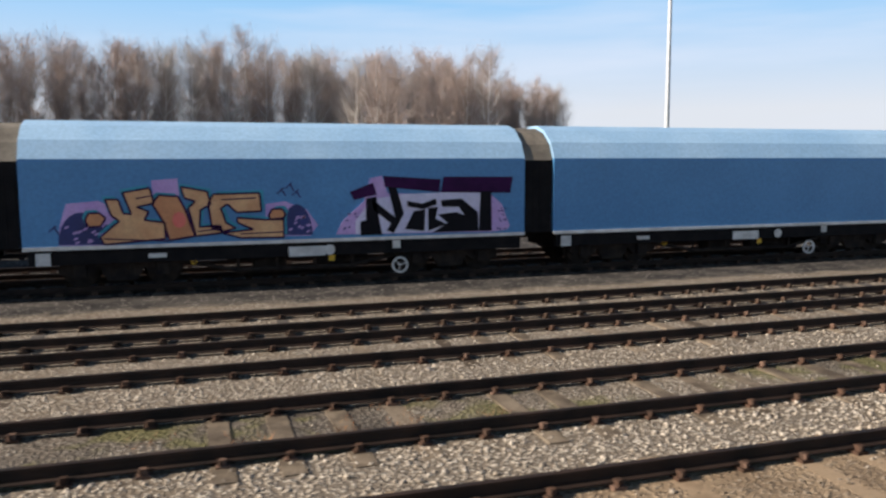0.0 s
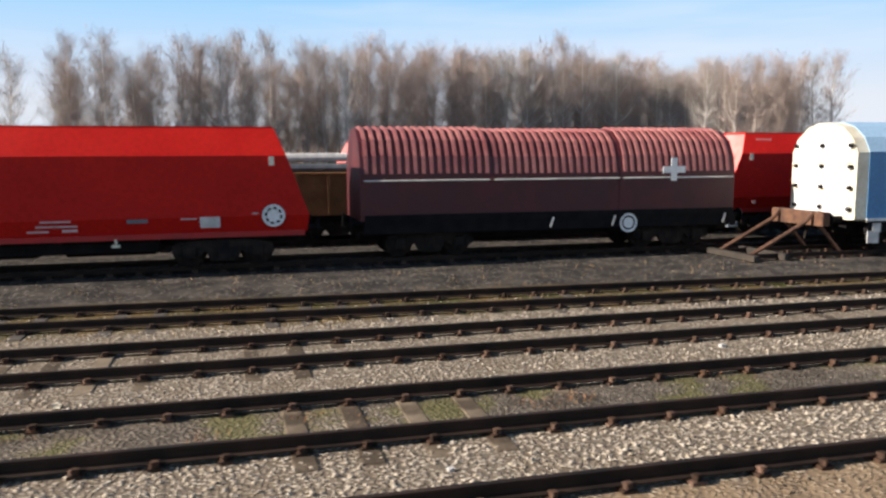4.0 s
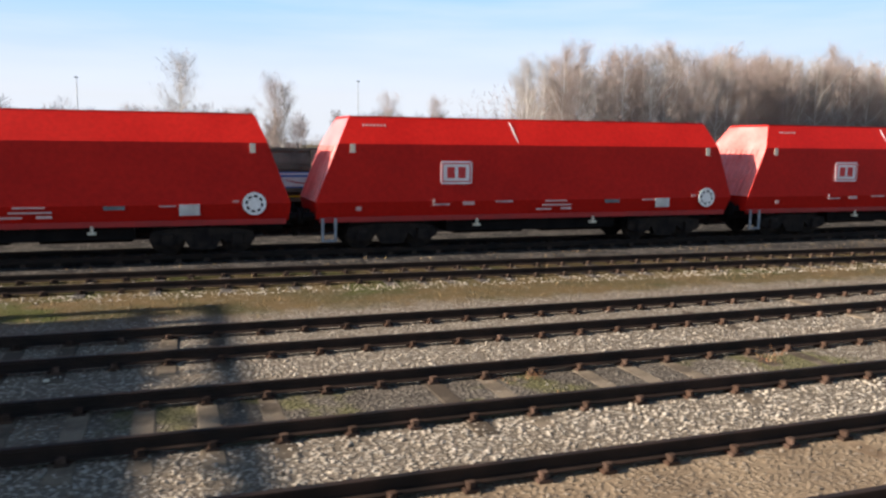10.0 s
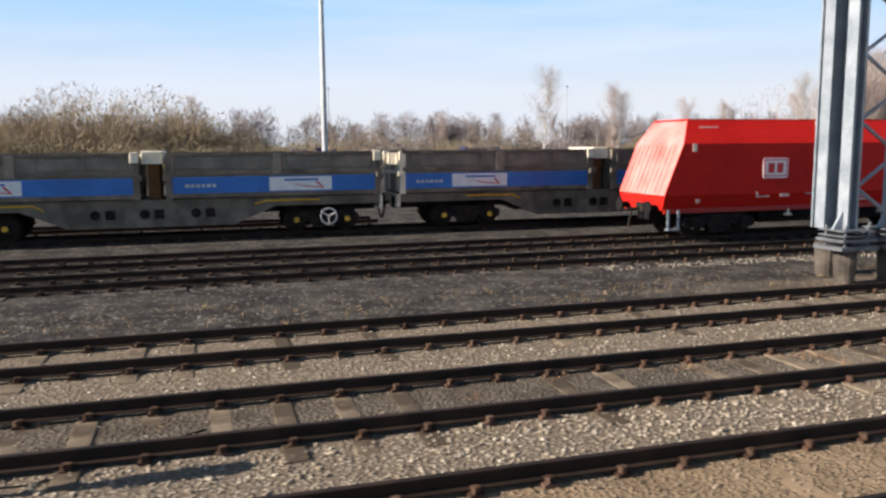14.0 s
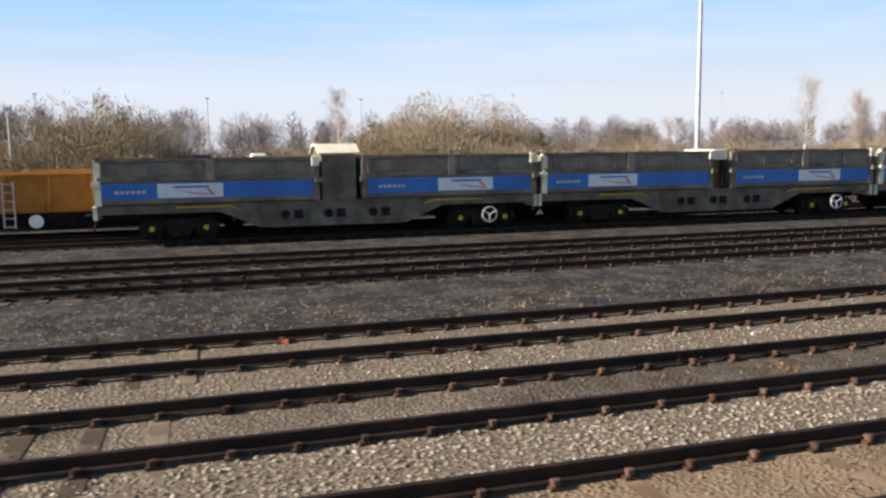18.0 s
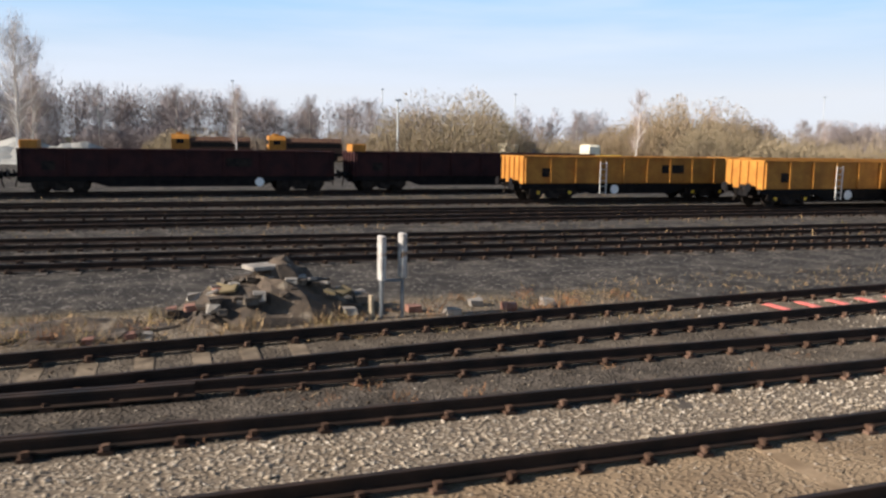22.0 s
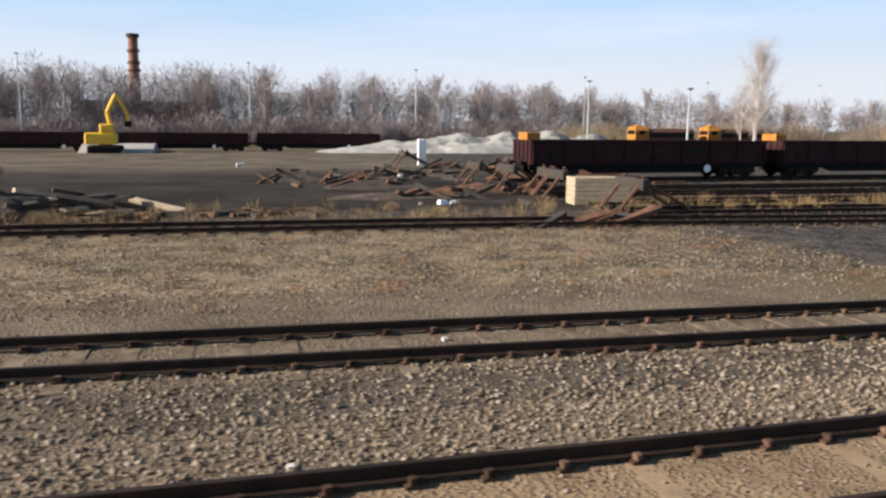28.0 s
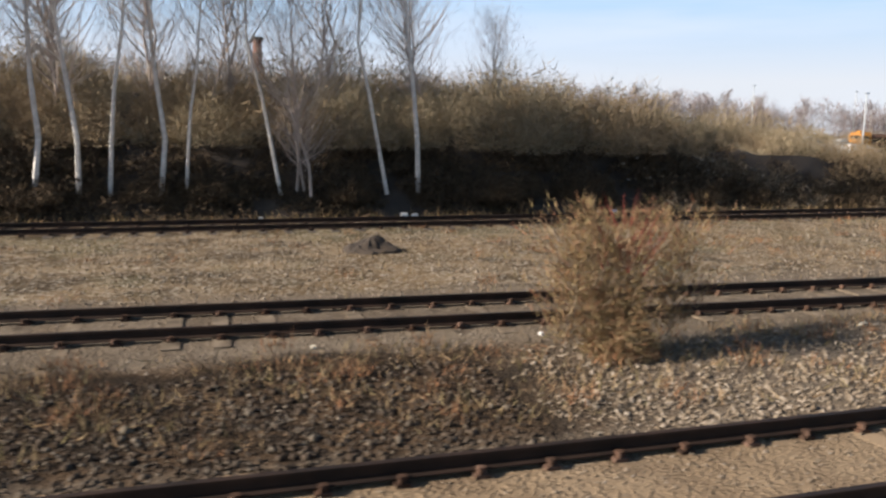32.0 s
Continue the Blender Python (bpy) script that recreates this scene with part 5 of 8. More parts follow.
        part("cabin_roof", Mesh().prism([(-1.36, 2.96), (-0.66, 3.28), (0.66, 3.28), (1.36, 2.96), (1.3, 2.90), (0.65, 3.2), (-0.65, 3.2), (-1.3, 2.90)], 7.38, 8.85), CREAM, w, "cream cabin roof")
    else:
        part("gap_panel", Mesh().cbox(7.66, 8.34, -1.25, 0.9, 2.48, 2.90, 0.03), CREAM, w, "cream panel bridging the two bins")
        part("gap_post", Mesh().box(7.82, 8.2, -0.9, 0.8, 1.32, 2.47), BROWNWAG, w)
    fit = Mesh()
    for xx in (6.2, 7.7, 9.3):
        fit.tube((xx, -1.32, 0.85), (xx, -1.26, 0.85), 0.16, n=12)
        fit.box(xx + 0.3, xx + 0.6, -1.32, -1.26, 0.7, 1.0)
    loose_parts("control_fitting", fit, BRAKE, w)
    loose_parts("yellow_pipe", Mesh().path([(2.6, -1.3, 1.2), (4.4, -1.3, 1.2), (4.7, -1.3, 1.05)], 0.03).path([(11.2, -1.3, 1.1), (11.6, -1.3, 1.2), (13.4, -1.3, 1.2)], 0.03), YELLOW, w, "yellow air pipe")
    hw = Mesh().disc(13.67, 0.62, 0.30, -1.42, 0.02, 22, 0.25)
    for k in range(3):
        a = 2 * math.pi * k / 3 + 0.5
        hw.tube((13.67, -1.42, 0.62), (13.67 + 0.27 * math.cos(a), -1.42, 0.62 + 0.27 * math.sin(a)), 0.028, n=5)
    hw.tube((13.67, -1.42, 0.62), (13.67, -1.2, 0.62), 0.04, n=6)
    part("hand_wheel", hw, WHITE_DIRTY, w, "pale three-spoke hand wheel")
    for x in (2.67, 13.47):
        bogie(w, x, cap=YELLOW, base=1.75)
    buffers(w, 0.15, -1, 0.14)
    buffers(w, 15.5, 1, 0.14)
    loose_parts("headstock", Mesh().box(0.02, 0.15, -1.3, 1.3, 0.85, 1.3).box(15.5, 15.6, -1.3, 1.3, 0.85, 1.3), CREAM, w, "cream headstock beam")
    return w


def place_l(key, x):
    ln = LINES[key]
    return pose(x, ln(x), 0, 0, 0, math.degrees(math.atan2(ln(x + 14) - ln(x + 1), 13)))


bw = ballast_wagon(True)
bw.matrix_basis = place_l("ballaster", -172.65)
bw2 = ballast_wagon(False)
bw2.matrix_basis = place_l("ballaster", -157.0)
for k in range(2, 7):
    copy_thing(bw2, place_l("ballaster", -141.25 + 16.09 * (k - 2)))


# low brown wagons loaded with rails and pipes
def load_wagon():
    w = thing("bolster_wagon", "rust-brown ribbed low wagon loaded with grey rails", "freight wagon", "brown low wagons")
    L = 13.4
    for y in (-1.36, 1.30):
        part("side_wall", Mesh().box(0.2, L - 0.2, y, y + 0.06, 0.95, ZB), BROWNWAG, w)
    part("floor", Mesh().box(0.2, L - 0.2, -1.3, 1.3, 0.95, 1.05), BROWNWAG, w)
    for k in range(13):
        x = 0.25 + (L - 0.6) * k / 12
        part("stanchion", Mesh().prism([(-1.36, 0.95), (-1.47, 1.0), (-1.45, ZB), (-1.36, ZB)], x, x + 0.1), BROWNWAG, w)
    part("top_rail", Mesh().cbox(0.15, L - 0.15, -1.45, -1.30, ZB, ZB + 0.08, 0.02), BROWNWAG, w)
    part("underframe", Mesh().box(0.2, L - 0.2, -1.2, 1.2, 0.7, 0.95), BLACK, w)
    for k in range(7):
        y = -1.05 + 0.35 * k
        part("long_rail", Mesh().tube((0.1, y, ZB + 0.22), (L - 0.1, y, ZB + 0.22), 0.15, n=8), STEEL_DARK, w, "grey steel length")
    for k in range(5):
        y = -0.8 + 0.4 * k
        part("long_rail", Mesh().tube((0.4, y, ZB + 0.58), (L - 0.6, y, ZB + 0.58), 0.15, n=8), WHITE_DIRTY if k == 0 else STEEL_DARK, w, "pale steel length")
    for x in (2.1, L - 2.1):
        bogie(w, x, base=1.8)
    buffers(w, 0.2, -1)
    buffers(w, L - 0.2, 1)
    return w


ZB = 2.35
lw = load_wagon()
lw.matrix_basis = place_l("ballaster", -58.6)
copy_thing(lw, place_l("ballaster", -44.3))
copy_thing(lw, place_l("ballaster", -30.0))


# ochre and dark open wagons
def open_wagon(name, label, group, L, top, mat, inner, bays, disc_at, end_mat, ladder=True):
    w = thing(name, label, "freight wagon", group)
    t = 0.06
    body = Mesh().box(0.3, L - 0.3, -1.36, -1.36 + t, 0.98, top).box(0.3, L - 0.3, 1.36 - t, 1.36, 0.98, top).box(0.3, L - 0.3, -1.3, 1.3, 0.98, 1.05)
    loose_parts("side_wall", body, mat, w)
    loose_parts("end_wall", Mesh().box(0.24, 0.30, -1.36, 1.36, 0.95, top + 0.06).box(L - 0.3, L - 0.24, -1.36, 1.36, 0.95, top + 0.06), end_mat, w, "end wall in lighter paint" if end_mat != mat else "")
    loose_parts("inner_lining", Mesh().box(0.31, L - 0.31, 1.26, 1.29, 1.06, top - 0.02).box(0.31, L - 0.31, -1.29, -1.27, 1.06, top - 0.02), inner, w, "rusty inside wall")
    for k in range(bays + 1):
        x = 0.34 + (L - 0.78) * k / bays
        part("stanchion", Mesh().prism([(-1.36, 0.98), (-1.48, 1.02), (-1.45, top - 0.06), (-1.36, top)], x, x + 0.10), mat, w)
    loose_parts("top_rail", Mesh().cbox(0.2, L - 0.2, -1.44, -1.30, top - 0.02, top + 0.07, 0.02).cbox(0.2, L - 0.2, 1.30, 1.44, top - 0.02, top + 0.07, 0.02), mat, w)
    er = Mesh()
    for x in (0.20, L - 0.26):
        for y in (-0.9, -0.3, 0.3, 0.9):
            er.box(x - 0.03, x + 0.05, y - 0.05, y + 0.05, 1.0, top)
    loose_parts("end_rib", er, end_mat, w)
    loose_parts("underframe", Mesh().box(0.2, L - 0.2, -1.25, -1.1, 0.72, 0.98).box(0.2, L - 0.2, 1.1, 1.25, 0.72, 0.98).box(0.2, L - 0.2, -0.35, 0.35, 0.6, 0.98).prism([(3.4, 0.75), (4.3, 0.42), (L - 4.3, 0.42), (L - 3.4, 0.75)], -1.16, -1.06, axis="y"), BLACK, w)
    part("round_mark", Mesh().disc(disc_at, 0.66, 0.24, -1.30, 0.015), WHITE, w, "round white disc")
    if ladder:
        ld = Mesh()
        for x in (disc_at - 1.0, disc_at - 0.65):
            ld.box(x, x + 0.04, -1.5, -1.46, 0.45, top - 0.2)
        for k in range(6):
            ld.box(disc_at - 1.0, disc_at - 0.61, -1.5, -1.47, 0.5 + 0.3 * k, 0.53 + 0.3 * k)
        part("side_ladder", ld, WHITE_DIRTY if end_mat == mat else mat, w)
    for x in (2.1, L - 2.1):
        bogie(w, x, cap=YELLOW if mat is ORANGE else None, base=1.8)
    buffers(w, 0.25, -1)
    buffers(w, L - 0.25, 1)
    loose_parts("dark_patch", Mesh().plate([(1.3, 1.3), (1.9, 1.3), (1.9, 1.75), (1.3, 1.75)], -1.37).plate([(L * 0.62, 1.5), (L * 0.62 + 1.4, 1.5), (L * 0.62 + 1.4, 1.95), (L * 0.62, 1.95)], -1.37), BRAKE, w, "dark worn patches")
    return w


ow = open_wagon("open_wagon", "ochre-yellow ribbed open wagon with a rusty inside", "ochre open wagons", 13.6, 2.30, ORANGE, ORANGE_RUST, 9, 5.6, ORANGE)
ow.matrix_basis = place_l("ochre", -180.5)
copy_thing(ow, place_l("ochre2", -190.6))
copy_thing(ow, place_l("ochre", -166.4))
copy_thing(ow, place_l("ochre2", -176.5))
dw = open_wagon("open_wagon", "dark maroon open wagon standing in a long rake", "dark open wagons", 16.4, 2.30, DARKWAG, DARKWAG, 8, 12.0, DARKWAG, False)
dw.matrix_basis = place_l("dark", -248.8)
for k in range(1, 4):
    copy_thing(dw, place_l("dark", -248.8 + 17.1 * k))
for k in range(4):
    x = -248.6 + 17.1 * k
    single("end_box", Mesh().cbox(-0.42, 0.42, -0.7, 0.7, 0.0, 0.42, 0.03), ORANGE, "small ochre box on a dark wagon's end", "box", "ochre boxes", at=(x + 0.5, LINES["dark"](x), 2.37))
# a second dark rake far off
for k in range(6):
    copy_thing(dw, pose(-262.2 - 17.1 * k, 106.0 - 1.2 * k, -0.2))

# ---------------------------------------------------------------- signal gantry
GX, GY = -117.45, 14.5
gan = thing("signal_gantry", "grey galvanised lattice signal gantry on bolted steel feet", "signal gantry", at=(GX, GY, 0))


def h_column(m, x, y, z0, z1, w=0.23, d=0.30):
    for s in (-1, 1):
        m.box(x + s * w / 2 - 0.025, x + s * w / 2 + 0.025, y - d / 2, y + d / 2, z0, z1)
    m.box(x - w / 2 + 0.025, x + w / 2 - 0.025, y - 0.02, y + 0.02, z0, z1)
    return m


for x, y in ((-0.62, -0.45), (0.60, -0.45), (-0.05, 0.75)):
    leg = part("column", h_column(Mesh(), x, y, 1.0, 11.0, 0.23 if y < 0 else 0.42), STEEL, gan)
    if y < 0:
        bp = Mesh()
        for z in (0.98, 1.1):
            bp.box(x - 0.42, x + 0.42, y - 0.38, y + 0.38, z - 0.03, z)
        for a in (-0.3, 0.3):
            for b in (-0.28, 0.28):
                bp.tube((x + a, y + b, 0.62), (x + a, y + b, 1.2), 0.03, n=6)
        bp.box(x - 0.5, x + 0.5, y - 0.42, y + 0.42, 0.66, 0.74).box(x - 0.46, x + 0.46, y - 0.4, y + 0.4, 0.84, 0.90)
        part("base_plate", bp, STEEL_DARK, leg, "stack of bolted steel base plates")
        part("stiffener", Mesh().add([(x - 0.4, y - 0.03, 1.1), (x - 0.16, y - 0.03, 1.1), (x - 0.16, y - 0.03, 1.5), (x - 0.4, y + 0.03, 1.1), (x - 0.16, y + 0.03, 1.1), (x - 0.16, y + 0.03, 1.5)],
                                     [(0, 1, 2), (5, 4, 3), (0, 2, 5, 3), (0, 3, 4, 1), (1, 4, 5, 2)]), STEEL, leg)
    part("foot", Mesh().tube((x, y, -0.2), (x, y, 0.66), 0.21, 0.26, 14), CONCRETE_DARK, leg, "round stained concrete foot")
z = 1.35
k = 0
while z < 10.2:
    a, b = (-0.46, 0.46) if k % 2 else (0.46, -0.46)
    for y in (-0.45,):
        part("brace", Mesh().tube((a, y - 0.1, z), (b, y - 0.1, z + 0.62), 0.042, n=6), STEEL, gan)
    z += 0.72
    k += 1
for x in (-0.62, 0.60):
    far_leg = part("column", h_column(Mesh(), x, -18.9, 0.6, 11.0, 0.23), STEEL, gan)
    part("foot", Mesh().tube((x, -18.9, -0.2), (x, -18.9, 0.62), 0.21, 0.26, 14), CONCRETE_DARK, far_leg, "round stained concrete foot")
part("back_plate", Mesh().box(-0.34, 0.22, 0.92, 0.96, 1.0, 10.6), STEEL, gan, "broad flat cable-riser plate")
boom = Mesh()
for x in (-0.62, 0.60):
    for z in (9.25, 10.95):
        boom.box(x - 0.09, x + 0.09, -19.5, 1.0, z - 0.09, z + 0.09)
boom.box(-0.6, 0.58, -19.4, 0.9, 9.22, 9.28)
part("boom", boom, STEEL, gan, "truss beam spanning the running lines")
for k in range(15):
    y = 0.6 - 1.38 * k
    part("boom_brace", Mesh().tube((-0.62, y, 9.3), (-0.62, y - 1.3, 10.9), 0.05, n=6).tube((0.60, y - 1.3, 9.3), (0.60, y, 10.9), 0.05, n=6).tube((-0.62, y, 10.95), (0.6, y - 1.3, 10.95), 0.05, n=6), STEEL, gan)
# unseen sheet added so that the boom throws one solid dark shadow
part("boom_shadow_screen", Mesh().box(-0.76, -0.72, -19.0, 0.2, 9.15, 11.0), STEEL_DARK, gan)
# landing with rails and the caged ladder
pl = part("platform", Mesh().box(0.72, 2.95, -0.75, 0.15, 4.98, 5.06).box(0.75, 2.0, -0.7, 0.1, 4.80, 4.98), STEEL_DARK, gan, "steel grid landing")
for x in (0.8, 1.25, 1.7, 2.15, 2.55, 2.93):
    part("rail_post", Mesh().tube((x, -0.73, 5.05), (x, -0.73, 6.15), 0.022, n=6).tube((x, 0.13, 5.05), (x, 0.13, 6.15), 0.022, n=6), STEEL, pl)
part("hand_rail", Mesh().tube((0.75, -0.73, 6.15), (2.95, -0.73, 6.15), 0.024, n=6).tube((0.75, -0.73, 5.6), (2.95, -0.73, 5.6), 0.022, n=6).tube((0.75, 0.13, 6.15), (2.95, 0.13, 6.15), 0.024, n=6).tube((2.95, -0.73, 6.15), (2.95, 0.13, 6.15), 0.024, n=6).tube((2.95, -0.73, 5.6), (2.95, 0.13, 5.6), 0.022, n=6), STEEL, pl)
P0, P1 = Vector((2.30, -0.30, 6.1)), Vector((3.62, 0.05, -0.12))
for s in (-0.17, 0.17):
    part("ladder_rail", Mesh().tube(P0 + Vector((s, 0, 0)), P1 + Vector((s, 0, 0)), 0.026, n=6), STEEL, gan)
for k in range(1, 21):
    c = P0.lerp(P1, k / 21)
    part("rung", Mesh().tube(c - Vector((0.17, 0, 0)), c + Vector((0.17, 0, 0)), 0.016, n=5), STEEL, gan)
hoops = []
for f in (0.02, 0.18, 0.37, 0.54, 0.60):
    c = P0.lerp(P1, f)
    hoop = [c + Vector((0.17 + 0.33 * math.sin(a) * 1.0, -0.36 * math.cos(a), 0)) for a in np.linspace(0, math.pi, 7)]
    hoop = [c + Vector((0.17, -0.34, 0))] + hoop[1:-1] + [c + Vector((0.17, 0.34, 0))]
    hoop = [c + Vector((-0.17, -0.02, 0))] + hoop + [c + Vector((-0.17, 0.02, 0))]
    hoops.append(hoop)
    part("cage_hoop", Mesh().path(hoop, 0.022, 5), STEEL, gan)
for i in range(1, 8):
    part("cage_bar", Mesh().tube(hoops[0][i], hoops[-1][i], 0.016, n=5), STEEL, gan)
part("stay", Mesh().box(0.7, 2.95, -0.34, -0.28, 2.92, 2.98), STEEL, gan)
part("signal_head", Mesh().cbox(-1.0, -0.66, -8.75, -7.85, 5.7, 8.1, 0.05), INK_P, gan, "black signal head hung under the beam")
part("signal_hanger", Mesh().box(-0.9, -0.72, -8.4, -8.2, 8.1, 9.3).box(-0.9, -0.55, -8.4, -8.2, 9.3, 9.42), STEEL, gan)

# ---------------------------------------------------------------- masts and posts


def light_mast(x, y, h, r, label):
    m = thing("lighting_mast", label, "lighting mast", "lighting masts", at=(x, y, Z_GROUND))
    part("pole", Mesh().tube((0, 0, 0), (0, 0, h), r, r * 0.55, 12), PALE_STEEL, m)
    part("base", Mesh().tube((0, 0, 0), (0, 0, 0.5), r * 1.5, n=12), STEEL_DARK, m)
    part("lamp_head", Mesh().cbox(-0.32, 0.32, -0.2, 0.2, h - 0.05, h + 0.12, 0.03), STEEL, m)
    return m


light_mast(-121.6, 69.0, 26, 0.27, "tall slim grey lighting mast among scrub")
light_mast(58.6, 88.5, 32, 0.36, "tall slim grey lighting mast behind the sidings")
for x, y, h in ((-222.6, 68.2, 7.0), (-185.3, 77.7, 7.2), (-222.0, 92.0, 9.0), (-300, 150, 15), (-262, 150, 14.5), (-231, 150, 14), (-196, 150, 13.5), (-168, 150, 13), (-60, 150, 15.0), (-109, 150, 14), (-330, 160, 16), (-140, 150, 13)):
    light_mast(x, y, h, 0.13, "thin far lighting column above the trees")


# ---------------------------------------------------------------- trees and scrub
def slivers(base, direction, length, width):
    """Thin upright triangles: one for each twig."""
    n = len(base)
    side = np.cross(direction, gen.normal(size=(n, 3)))
    side /= np.linalg.norm(side, axis=1, keepdims=True) + 1e-9
    tip = base + direction * length[:, None]
    v = np.stack([base - side * width[:, None] / 2, base + side * width[:, None] / 2, tip], 1)
    return v.reshape(-1, 3), np.arange(3 * n).reshape(-1, 3)


def tree_meshes(seed, h, spread, limbs, twigs, bark, twig, trunk_r=0.13, start=0.3, width=0.06, up=0.8, multi=1, crook=0.10, reach=1.0):
    r = random.Random(seed)
    tr = Mesh()
    ends, dirs = [], []
    for stem in range(multi):
        pts = [Vector((0.35 * stem * r.choice((-1, 1)), 0.2 * stem, 0))]
        lean = Vector((r.uniform(-0.06, 0.06) + 0.07 * stem, r.uniform(-0.06, 0.06), 0))
        for i in range(7):
            pts.append(pts[-1] + Vector((r.uniform(-crook, crook), r.uniform(-crook, crook), h / 7)) + lean * h / 7)
        for i in range(7):
            tr.tube(pts[i], pts[i + 1], trunk_r * (1 - i / 8), trunk_r * (1 - (i + 1) / 8), 6, i == 0)
        for k in range(limbs):
            f = start + (0.97 - start) * (k + r.random()) / limbs
            q = f * 7
            i = min(int(q), 6)
            p = pts[i].lerp(pts[i + 1], q - i)
            a = r.uniform(0, 2 * math.pi)
            full = math.sin(0.5 + 2.4 * min(max((f - start) / (1 - start), 0), 1))
            L = spread * full * r.uniform(0.55, 1.1) * 0.85 + 0.25
            d = Vector((math.cos(a), math.sin(a), up * r.uniform(0.6, 1.7))).normalized()
            e = p + d * L * 0.6
            e2 = e + (d + Vector((0, 0, 0.5))).normalized() * L * 0.6
            rr = trunk_r * 0.42 * (1.1 - f)
            tr.tube(p, e, rr, rr * 0.7, 4, False)
            tr.tube(e, e2, rr * 0.7, rr * 0.25, 4, False)
            for s in range(5):
                g = p.lerp(e, 0.35 + 0.65 * s / 4) if s < 3 else e.lerp(e2, (s - 2) / 2)
                ends.append(g)
                dirs.append(d)
    ends, dirs = np.array(ends), np.array(dirs)
    idx = gen.integers(0, len(ends), twigs)
    base = ends[idx] + gen.normal(size=(twigs, 3)) * spread * 0.10
    d = dirs[idx] + gen.normal(size=(twigs, 3)) * 0.45 + np.array([0, 0, 0.45])
    d /= np.linalg.norm(d, axis=1, keepdims=True)
    ln = gen.uniform(0.3, 1.0, twigs) * (0.5 + spread * 0.22) * reach
    v, t = slivers(base, d, ln, gen.uniform(0.5, 1.3, twigs) * width)
    return tr.data("trunk", bark), bulk("crown", v, t, twig)


KINDS = [tree_meshes(s, h, sp, 40, 3600, bk, tw, 0.15, 0.26, 0.021, 0.95) for s, h, sp, bk, tw in
         ((1, 13, 3.2, BARK, TWIG), (2, 13.6, 2.9, BIRCH, TWIG), (3, 12.6, 3.4, BARK, TWIG), (4, 13.2, 3.4, BIRCH, TWIG_GREY), (5, 12.2, 3.2, BARK, TWIG), (6, 14.0, 2.8, BIRCH, TWIG))]
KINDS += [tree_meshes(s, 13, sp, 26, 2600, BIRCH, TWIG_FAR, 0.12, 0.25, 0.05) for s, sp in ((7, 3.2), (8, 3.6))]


def plant(kind, x, y, s, turn, label, group, z=Z_GROUND - 0.05):
    t = thing("tree", label, "tree", group, at=(x, y, z), turn=turn)
    t.scale = (s, s, s)
    part("trunk", KINDS[kind][0], None, t)
    part("crown", KINDS[kind][1], None, t)
    return t


rt = random.Random(21)
for row in range(4):
    n = 44 - 2 * row
    for i in range(n):
        f = (i + rt.uniform(0.1, 0.9)) / n
        x = -57 + 116 * f + 1.5 * row
        y = 80 + 38 * f + row * 3.6 + rt.uniform(-1.2, 1.2)
        s = (0.94 + 0.34 * math.sin(math.pi * min(f * 0.85, 1))) * rt.uniform(0.80, 1.06)
        k = rt.randrange(6)
        plant(k, x, y, s, rt.uniform(0, 360), "bare winter birch with a pale trunk and fine twigs" if k in (1, 3, 5) else "bare winter tree with reddish-brown fine twigs", "trees of the wood")
for i in range(12):
    plant(rt.randrange(6), 17 + 1.35 * i + rt.uniform(-0.5, 0.5), 76 + rt.uniform(0, 9), rt.uniform(0.9, 1.06), rt.uniform(0, 360), "bare winter tree at the wood's near corner", "trees of the wood")
for x, y, s, k in ((-93.3, 86.4, 0.88, 3), (-83.6, 88.0, 0.80, 4), (-82.4, 88.6, 0.7, 3), (-68.6, 95, 0.72, 4), (-62.5, 95, 0.68, 2), (-47.6, 98, 0.75, 1), (-156.3, 79.5, 0.66, 1), (-217.6, 65.1, 0.82, 3), (-216.9, 65.9, 0.74, 1), (-133, 96, 0.62, 5), (-200, 92, 0.62, 5), (-99, 110, 0.6, 4)):
    plant(k, x, y, s, rt.uniform(0, 360), "lone bare tree with fine grey twigs", "lone trees of the yard")
